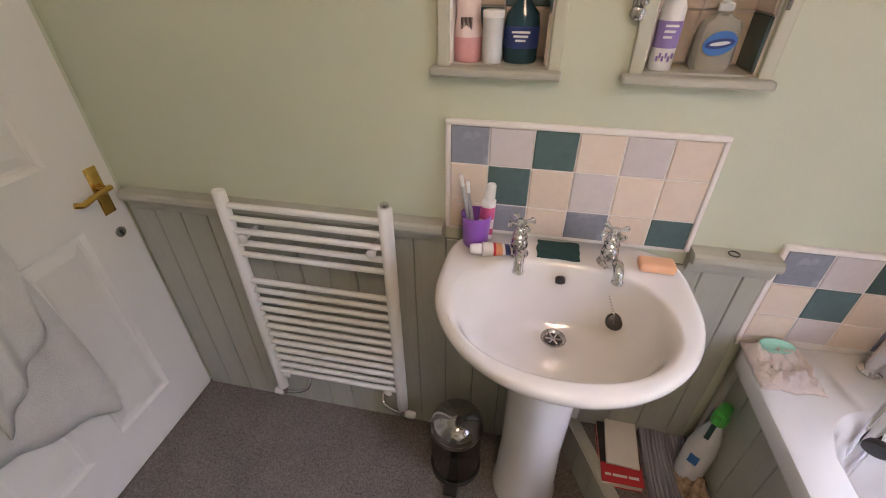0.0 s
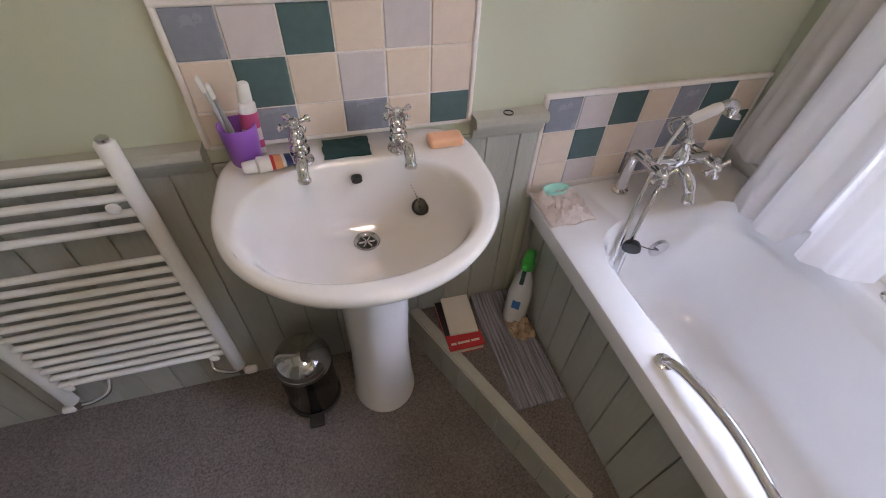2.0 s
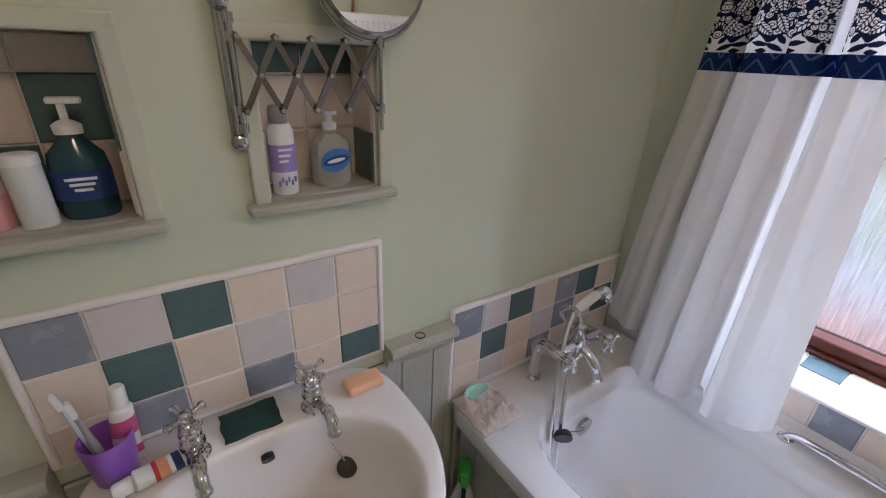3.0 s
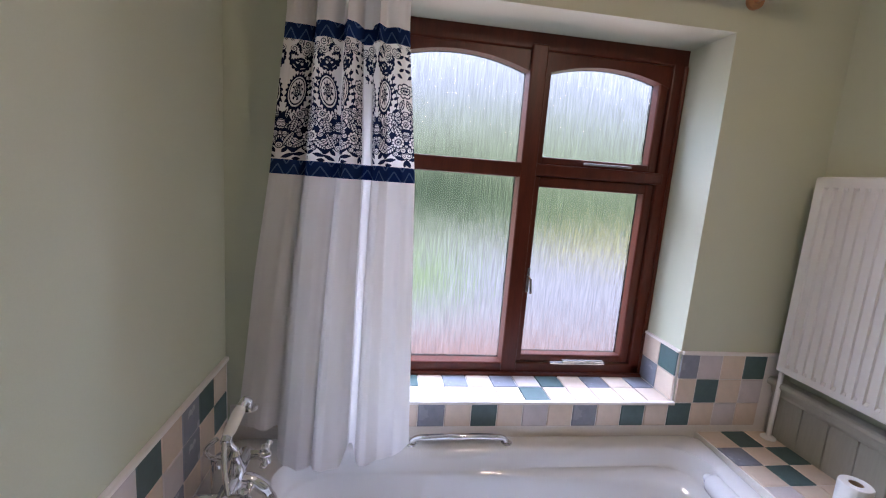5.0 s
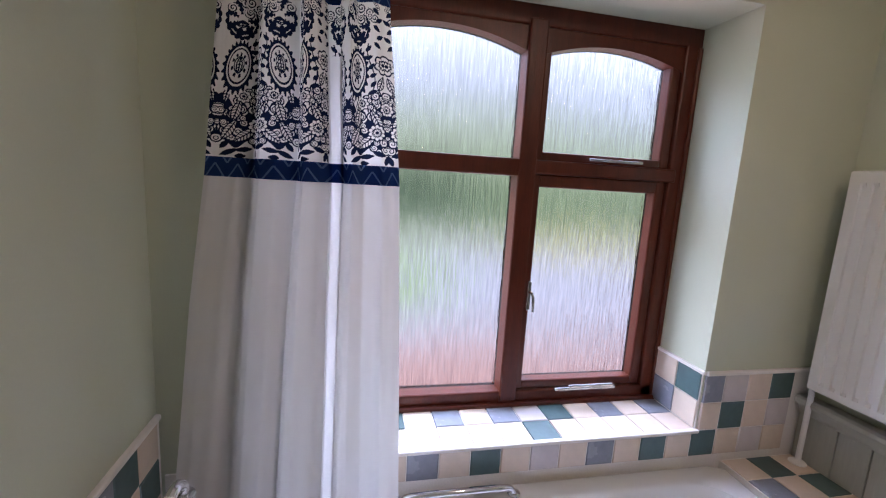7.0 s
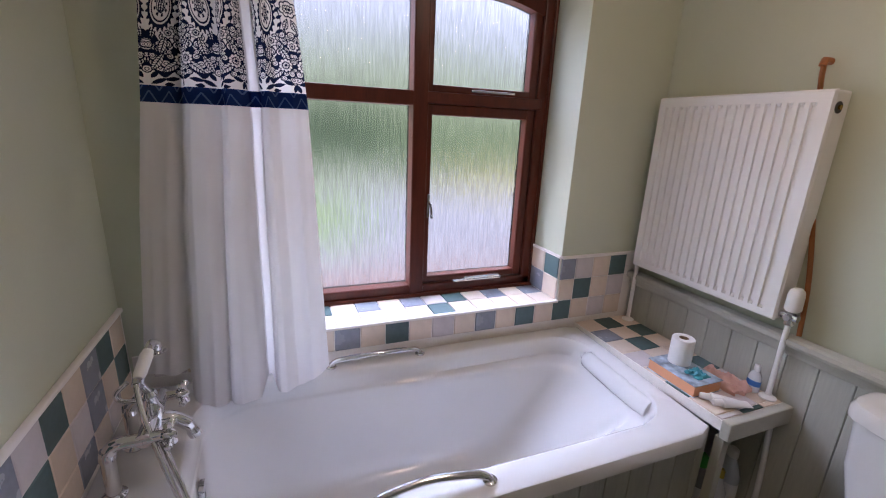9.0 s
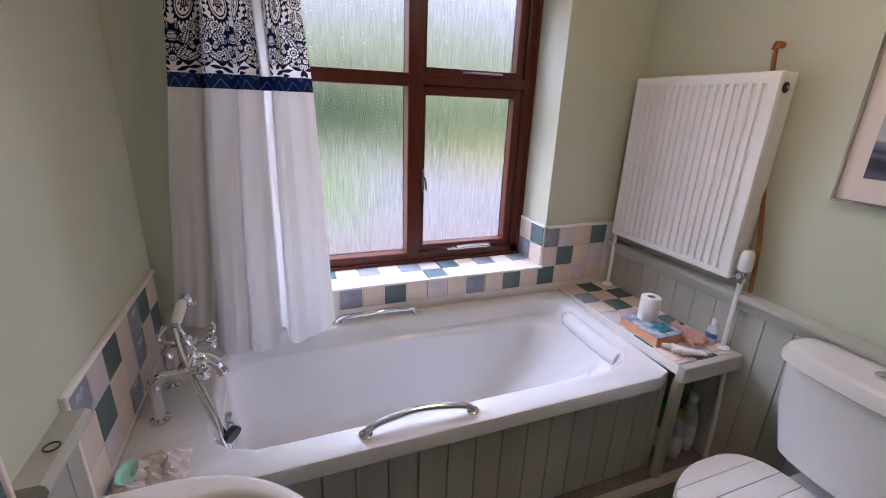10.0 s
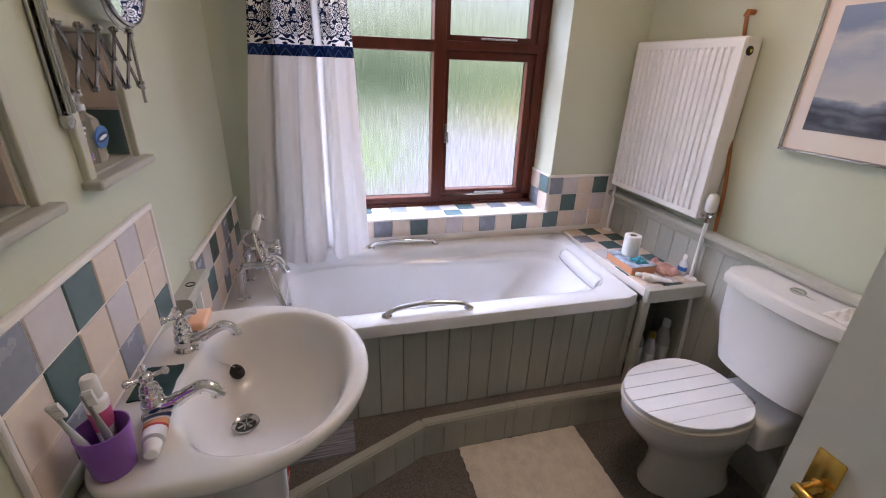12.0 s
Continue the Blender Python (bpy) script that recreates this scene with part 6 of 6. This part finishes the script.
brush(0.070, -0.056, -0.035, 0.018, P_FROST, "pale blue and white toothbrush in the cup")
brush(0.078, -0.078, -0.022, 0.008, P_GREY, "grey toothbrush leaning in the cup")


def squeeze(name, p0, p1, r, m_body, m_cap, label, band=None):
    """A toothpaste tube: flat crimped end, round shoulder, screw cap."""
    th = thing(name, p0, label, "tube", "toothpaste tubes")
    a, b = Vector(p0), Vector(p1)
    d = (b - a).normalized()
    s = d.cross(Vector((0, 0, 1)))
    s = Vector((1, 0, 0)) if s.length < 0.1 else s.normalized()
    w = s.cross(d)
    L = (b - a).length
    rr = lambda f, fw, fh, g=0.0: [a + d * (L * f) + s * (r * fw + g) * math.cos(t_) + w * (r * fh + g) * math.sin(t_) for t_ in [2 * math.pi * i / 22 for i in range(22)]]
    bm = B()
    loft(bm, [rr(0, 1.25, 0.08), rr(0.06, 1.22, 0.2), rr(0.4, 1.1, 0.75), rr(0.72, 1, 1), rr(0.76, 0.6, 0.6)])
    part("tube", bm, m_body, th, "", 50)
    bm = B()
    loft(bm, [rr(0.755, 0.72, 0.72), rr(0.77, 0.78, 0.78), rr(0.97, 0.70, 0.70), rr(1.0, 0.55, 0.55)])
    part("cap", bm, m_cap, th, "", 40)
    if band:
        for f0, f1, m in band:
            bm = B()
            k = lambda f: (np.interp(f, [0, 0.06, 0.4, 0.72], [1.25, 1.22, 1.1, 1]), np.interp(f, [0, 0.06, 0.4, 0.72], [0.08, 0.2, 0.75, 1]))
            loft(bm, [rr(f, *k(f), 0.0005) for f in (f0, (f0 + f1) / 2, f1)], False, False)
            part("print", bm, m, th, "", 50)
    return th


squeeze("toothpaste_tube", (0.100, -0.058, BZ + 0.012), (0.112, -0.050, BZ + 0.165), 0.017, P_WHITE, P_WHITE, "pink and white toothpaste tube standing in the cup", [(0.40, 0.62, P_MAG), (0.10, 0.22, P_MAG)])
squeeze("toothpaste_tube", (0.185, -0.098, BZ + 0.016), (0.075, -0.120, BZ + 0.019), 0.018, P_WHITE, P_WHITE, "white toothpaste tube with red and blue print lying flat", [(0.12, 0.24, P_NAVY), (0.30, 0.44, P_ORANGE), (0.44, 0.50, P_RED)])
crumple("scouring_cloth", 0.238, 0.342, -0.098, -0.022, BZ + 0.0005, 0.006, P_DKGREEN, "dark green scouring cloth lying between the taps", "cloth", 8.0, 18, 14, 0.004, 7, 0.10)
bm = box(B(), 0.474, 0.556, -0.112, -0.066, BZ + 0.001, BZ + 0.024, 0.008, 3)
tagged(part("soap_bar", bm, P_SOAP, None, "", 50), "peach coloured bar of soap on the basin", "soap")
pl = thing("basin_plug", (0.436, -0.165, BZ - 0.1), "black rubber plug hanging on a bead chain", "plug")
bm = B()
lathe(bm, 0, 0, [(0.017, 0), (0.021, 0.004), (0.021, 0.014), (0.017, 0.018), (0.006, 0.019), (0.006, 0.024)], 22)
turn(bm, (0, 0, 0), "X", 48)
bmesh.ops.translate(bm, verts=bm.verts, vec=(0.436, -0.168, BZ - 0.112))
part("plug", bm, M_BLACK, pl, "", 40)
bm = B()
cpts = curve([(0.395, -0.098, BZ + 0.004), (0.40, -0.118, BZ - 0.006), (0.415, -0.14, BZ - 0.05), (0.432, -0.172, BZ - 0.088)], 8)
for p in cpts:
    ball(bm, p.x, p.y, p.z, 0.0022, 1, 6)
part("bead_chain", bm, M_CHROME, pl, "fine bead chain", 60)

# ---- pedal bin ----
bn = thing("pedal_bin", (0.045, -0.135, FL), "small polished steel pedal bin with domed lid", "bin")
bxx, byy = 0.058, -0.152
bm = B()
lathe(bm, bxx, byy, [(0.088, FL), (0.090, FL + 0.004), (0.090, FL + 0.018), (0.086, FL + 0.020)], 32)
part("base_ring", bm, M_BLACK, bn, "black plastic base ring", 40)
bm = B()
lathe(bm, bxx, byy, [(0.085, FL + 0.018), (0.085, FL + 0.215), (0.087, FL + 0.218)], 36)
part("body", bm, mat("dark_polished_steel", (0.15, 0.145, 0.14), 0.14, 1.0, var=0.06, scale=12), bn, "", 40)
bm = B()
lathe(bm, bxx, byy, [(0.086, FL + 0.218), (0.0885, FL + 0.222), (0.0885, FL + 0.240), (0.086, FL + 0.243)], 36)
part("collar", bm, M_STEEL, bn, "", 40)
bm = B()
lathe(bm, bxx, byy, [(0.087, FL + 0.243)] + [(0.087 * math.cos(a), FL + 0.243 + 0.062 * math.sin(a)) for a in [math.pi / 2 * k / 9 for k in range(1, 9)]] + [(0.004, FL + 0.306)], 36)
part("lid", bm, mat("mirror_steel", (0.42, 0.41, 0.40), 0.09, 1.0, var=0.04, scale=10), bn, "polished domed steel lid", 60)
bm = box(B(), bxx - 0.022, bxx + 0.026, byy - 0.130, byy - 0.085, FL + 0.012, FL + 0.028, 0.005)
part("pedal", bm, M_BLACK, bn, "black foot pedal")

# ---- on the plinth ----
M_MAT = mat("grey_woven_mat", (0.27, 0.26, 0.285), 0.9, var=0.75, scale=5, grain=0.15, grain_scale=120, bump=0.8, bump_scale=60, stretch=(30, 0.9, 1))
bm = B()
top, low = [], []
for j in range(41):
    a, b = [], []
    for i in range(49):
        u, v = i / 48, j / 40
        x_ = 0.662 + 0.162 * u + 0.012 * (1 - v)
        y_ = -0.462 + 0.446 * v
        z_ = PLINTH + 0.002 + 0.010 * max(0, v - 0.88) / 0.12 * (1 + 0.5 * math.sin(6 * u)) + 0.003 * math.sin(5 * v + 3 * u) ** 2
        a.append(bm.verts.new((x_, y_, z_ + 0.006 + 0.0045 * (0.5 + 0.5 * math.sin(2 * math.pi * 15 * u + 0.6 * math.sin(9 * v))))))
        b.append(bm.verts.new((x_, y_, PLINTH - 0.002)))
    top.append(a)
    low.append(b)
for rows in (top, low):
    for j in range(40):
        for i in range(48):
            bm.faces.new((rows[j][i], rows[j][i + 1], rows[j + 1][i + 1], rows[j + 1][i]))
rim = [(0, i) for i in range(49)] + [(j, 48) for j in range(1, 41)] + [(40, i) for i in range(47, -1, -1)] + [(j, 0) for j in range(39, 0, -1)]
for (a, b), (c, d) in zip(rim, rim[1:] + rim[:1]):
    bm.faces.new((top[a][b], low[a][b], low[c][d], top[c][d]))
tagged(part("folded_mat", bm, M_MAT, None, "", 60), "grey ribbed bath mat lying folded on the platform", "mat")
M_RUSTY = mat("brown_stained_cloth", (0.42, 0.30, 0.19), 0.95, var=0.5, scale=45, bump=0.7, bump_scale=200)
crumple("stained_rag", 0.752, 0.832, -0.235, -0.13, PLINTH + 0.011, 0.06, M_RUSTY, "small brown stained rag under the spray bottle", "rag", 12.0, 18, 18, 0.003, 10, 0.35)
bk = thing("paperback_book", (0.58, -0.13, PLINTH), "red, black and white paperback book lying flat", "book")
P0 = PLINTH - 0.002
part("page_block", box(B(), 0.527, 0.645, -0.224, -0.022, P0 + 0.003, P0 + 0.025), P_PAPER, bk)
part("cover", box(B(), 0.524, 0.648, -0.226, -0.020, P0 + 0.025, P0 + 0.0275), P_RED, bk, "red cover with white title")
part("cover_panel", box(B(), 0.5245, 0.6475, -0.165, -0.0205, P0 + 0.0275, P0 + 0.0283), P_INK, bk, "black upper part of the cover")
part("back_cover", box(B(), 0.524, 0.648, -0.226, -0.020, P0, P0 + 0.003), P_RED, bk)
for k, (x_, w_) in enumerate(((0.535, 0.018), (0.558, 0.042), (0.605, 0.030))):
    part("title_bar", box(B(), x_, x_ + w_, -0.206, -0.198, P0 + 0.0274, P0 + 0.0285), P_PAPER, bk)
bm = box(B(), 0.545, 0.645, -0.172, -0.008, P0 + 0.0284, P0 + 0.036, 0.001, 1)
turn(bm, (0.59, -0.09, 0.2), "Z", -3)
tagged(part("notebook", bm, P_PAPER, None), "blank cream notebook lying on the paperback", "notebook")
sb = thing("spray_bottle", (0.79, -0.125, PLINTH + 0.01), "clear trigger spray bottle with a bright green head", "spray bottle")
bm = B()
lathe(bm, 0, 0, [(0.034, 0), (0.037, 0.006), (0.037, 0.09), (0.030, 0.13), (0.016, 0.165), (0.013, 0.18)], 24)
bmesh.ops.scale(bm, vec=(0.9, 1.08, 1), verts=bm.verts)
bot_m = Matrix.Translation((0.790, -0.135, PLINTH + 0.014)) @ Matrix.Rotation(radians(8), 4, "Y") @ Matrix.Rotation(radians(-10), 4, "X") @ Matrix.Rotation(radians(-40), 4, "Z") @ Matrix.Scale(1.24, 4)
bmesh.ops.transform(bm, matrix=bot_m, verts=bm.verts)
part("bottle", bm, P_FROST, sb, "", 50)
bm = B()
lathe(bm, 0, 0, [(0.016, 0.172), (0.018, 0.178), (0.018, 0.196), (0.014, 0.20)], 18)
box(bm, -0.014, 0.014, -0.048, 0.022, 0.196, 0.226, 0.009, 2)
box(bm, -0.008, 0.008, -0.066, -0.046, 0.204, 0.222, 0.004, 2)
bmesh.ops.transform(bm, matrix=bot_m, verts=bm.verts)
part("spray_head", bm, P_GREEN, sb, "bright green spray head", 50)
bm = B()
tube(bm, curve([(0, -0.034, 0.200), (0, -0.044, 0.182), (0, -0.040, 0.162), (0, -0.046, 0.148)], 4), 0.0055, 8)
bmesh.ops.transform(bm, matrix=bot_m, verts=bm.verts)
part("trigger", bm, P_DKGREEN, sb, "dark green trigger", 60)
bm = box(B(), -0.010, 0.012, -0.0412, -0.038, 0.06, 0.085)
bmesh.ops.transform(bm, matrix=bot_m, verts=bm.verts)
part("label", bm, P_BLUE, sb, "blue label")

# ---- rug ----
bm = B()
top, low = [], []
for j in range(61):
    a, b = [], []
    for i in range(45):
        u, v = i / 44, j / 60
        x_ = 0.772 - 0.440 * u + 0.004 * noise.noise((u * 6, v * 22, 1))
        y_ = -0.905 - 0.010 * u + (-0.566 + 0.008 * u) * v + 0.006 * noise.noise((u * 18, v * 6, 4))
        e_ = min(1, 14 * min(u, 1 - u, v, 1 - v))
        a.append(bm.verts.new((x_ - 0.012 + (0.0), y_, FL + 0.004 + e_ * (0.010 + 0.004 * noise.noise((u * 30, v * 40, 0)) + 0.004 * noise.noise((u * 6, v * 7, 5))))))
        b.append(bm.verts.new((x_ - 0.012, y_, FL + 0.0005)))
    top.append(a)
    low.append(b)
for rows in (top, low):
    for j in range(60):
        for i in range(44):
            bm.faces.new((rows[j][i], rows[j][i + 1], rows[j + 1][i + 1], rows[j + 1][i]))
rim = [(0, i) for i in range(45)] + [(j, 44) for j in range(1, 61)] + [(60, i) for i in range(43, -1, -1)] + [(j, 0) for j in range(59, 0, -1)]
for (a, b), (c, d) in zip(rim, rim[1:] + rim[:1]):
    bm.faces.new((top[a][b], low[a][b], low[c][d], top[c][d]))
tagged(part("bath_rug", bm, M_RUG, None, "", 60), "cream tufted bath rug on the carpet beside the platform", "rug")

# ---- shelf things ----
bx = thing("thick_book", (1.01, -1.8, SH), "thick book with orange page edges and colourful cover", "book")
M_COVER = mat("busy_printed_cover", (0.30, 0.36, 0.42), 0.35, var=0.9, scale=26)
part("page_block", box(B(), 0.918, 1.108, -1.868, -1.740, SH + 0.002, SH + 0.040), P_ORANGE, bx)
part("cover", box(B(), 0.915, 1.112, -1.871, -1.737, SH + 0.040, SH + 0.0425), M_COVER, bx, "busy printed front cover")
part("back_cover", box(B(), 0.915, 1.112, -1.871, -1.737, SH, SH + 0.002), M_COVER, bx)
crumple("comb_and_band", 0.94, 1.00, -1.845, -1.785, SH + 0.0427, 0.022, plain("teal_plastic", (0.05, 0.30, 0.38), 0.3), "teal and black hair band on the book", "hair band", 21.0, 14, 12, 0.002, 10, 0.4)
tr_ = thing("toilet_roll", (1.052, -1.83, SH + 0.0425), "white toilet roll standing on the thick book", "toilet roll")
bm = B()
lathe(bm, 1.056, -1.826, [(0.038, SH + 0.043), (0.039, SH + 0.046), (0.039, SH + 0.138), (0.037, SH + 0.141), (0.017, SH + 0.141), (0.017, SH + 0.10)], 30, True, False)
part("paper", bm, mat("tissue_paper", (0.78, 0.77, 0.75), 0.95, var=0.04, scale=40, bump=0.4, bump_scale=120), tr_, "", 40)
bm = B()
lathe(bm, 1.056, -1.826, [(0.0168, SH + 0.06), (0.0168, SH + 0.139), (0.0155, SH + 0.139), (0.0155, SH + 0.06)], 20)
part("cardboard_core", bm, plain("cardboard", (0.30, 0.21, 0.13), 0.8), tr_, "brown cardboard core", 40)
crumple("pink_package", 0.875, 1.03, -1.975, -1.885, SH + 0.0005, 0.040, plain("pink_film", (0.66, 0.40, 0.34), 0.25), "crumpled pink plastic package on the tiled shelf", "package", 31.0, 24, 16, 0.010, 6, 0.25)
bottle("hand_gel_bottle", 0.885, -1.985, SH, [(0.020, 0), (0.022, 0.004), (0.022, 0.055), (0.014, 0.072), (0.008, 0.078)], P_FROST, "small clear gel bottle with blue label", "bottle", [(0.009, 0.076), (0.010, 0.080), (0.010, 0.098), (0.007, 0.101)], P_WHITE, (0.024, 0.044), P_BLUE, 0.7)
squeeze("cream_tube", (0.835, -1.845, SH + 0.014), (0.905, -1.752, SH + 0.016), 0.015, P_WHITE, P_WHITE, "small white cream tube on the shelf")
squeeze("cream_tube", (0.815, -1.870, SH + 0.014), (0.862, -1.758, SH + 0.016), 0.015, P_WHITE, P_WHITE, "small white cream tube on the shelf")
bottle("cleaner_bottle", 0.915, -1.86, PLINTH, [(0.040, 0), (0.042, 0.01), (0.042, 0.15), (0.020, 0.20), (0.016, 0.21)], P_GREY, "dark cleaning bottle with green cap under the shelf", "bottle", [(0.024, 0.208), (0.026, 0.212), (0.024, 0.25), (0.018, 0.255)], P_GREEN, (0.03, 0.13), P_WHITE, 0.7)
bottle("cleaner_bottle", 0.865, -1.90, PLINTH, [(0.032, 0), (0.034, 0.01), (0.034, 0.13), (0.016, 0.18), (0.013, 0.19)], P_FROST, "white cleaning bottle with yellow cap under the shelf", "bottle", [(0.016, 0.188), (0.016, 0.215), (0.012, 0.22)], P_YELLOW, (0.03, 0.11), P_WHITE, 0.7)
bottle("cleaner_bottle", 0.89, -1.99, PLINTH, [(0.040, 0), (0.042, 0.01), (0.042, 0.16), (0.020, 0.22), (0.016, 0.23)], P_FROST, "tall white cleaning bottle under the shelf", "bottle", [(0.020, 0.228), (0.020, 0.26), (0.014, 0.265)], P_WHITE, (0.03, 0.13), P_WHITE, 0.7)
bm = B()
tube(bm, curve([(0.80, -2.02, PLINTH), (0.80, -2.015, 0.4), (0.815, -2.005, SH - 0.04)], 5), 0.009, 10)
tagged(part("waste_hose", bm, P_WHITE, None, "", 60), "white plastic pipe rising under the shelf", "pipe")

# ---- towel on the door ----
rb = thing("hanging_towel", (XW + 0.02, -0.55, 0.45), "white bath towel hanging on the closed door", "towel")
M_TOWEL = mat("white_towel", (0.60, 0.585, 0.56), 0.95, var=0.05, scale=20, grain=0.05, bump=0.6, bump_scale=260, spec=0.1)


def fall(name, yc, wide, z0, z1, slant, off, ph):
    """One hanging layer of the towel, gathered at the hook, with soft pleats and a slanted hem."""
    b = B()
    rows = []
    for j in range(33):
        v = min(j, 31) / 31
        hw = wide * np.interp(v, [0, 0.15, 0.6, 1.0], [0.18, 0.60, 1.0, 0.97])
        row = []
        for i in range(45):
            u = 2 * i / 44 - 1
            y_ = yc + hw * u + 0.012 * math.sin(9 * v + ph)
            zz = z0 + (z1 - z0) * v + slant * v * -u + 0.006 * v * math.sin(4 * u + ph) + (0.004 if j == 32 else 0)
            d = off + 0.011 * math.sin(2.3 * math.pi * u + 1.5 * v + ph) * (0.3 + 0.7 * v) + 0.003 * math.sin(11 * u + 4 * v) - (0.006 if j == 32 else 0)
            row.append((XW + 0.018 + max(0.006, d), y_, zz))
        rows.append(row)
    loft(b, rows, False, False, False)
    ob = part(name, b, M_TOWEL, rb, "", 180)
    so = ob.modifiers.new("thickness", "SOLIDIFY")
    so.thickness = 0.007


fall("cloth", -0.535, 0.17, 1.62, 0.44, 0.09, 0.020, 0.0)
fall("front_fold", -0.50, 0.105, 1.60, 0.66, -0.10, 0.042, 1.2)
bm = B()
tube(bm, curve([(XW + 0.012, -0.555, 1.62), (XW + 0.045, -0.555, 1.615), (XW + 0.05, -0.555, 1.645)], 4), 0.005, 8)
part("hook", bm, M_BRASS, rb, "small brass hook", 60)
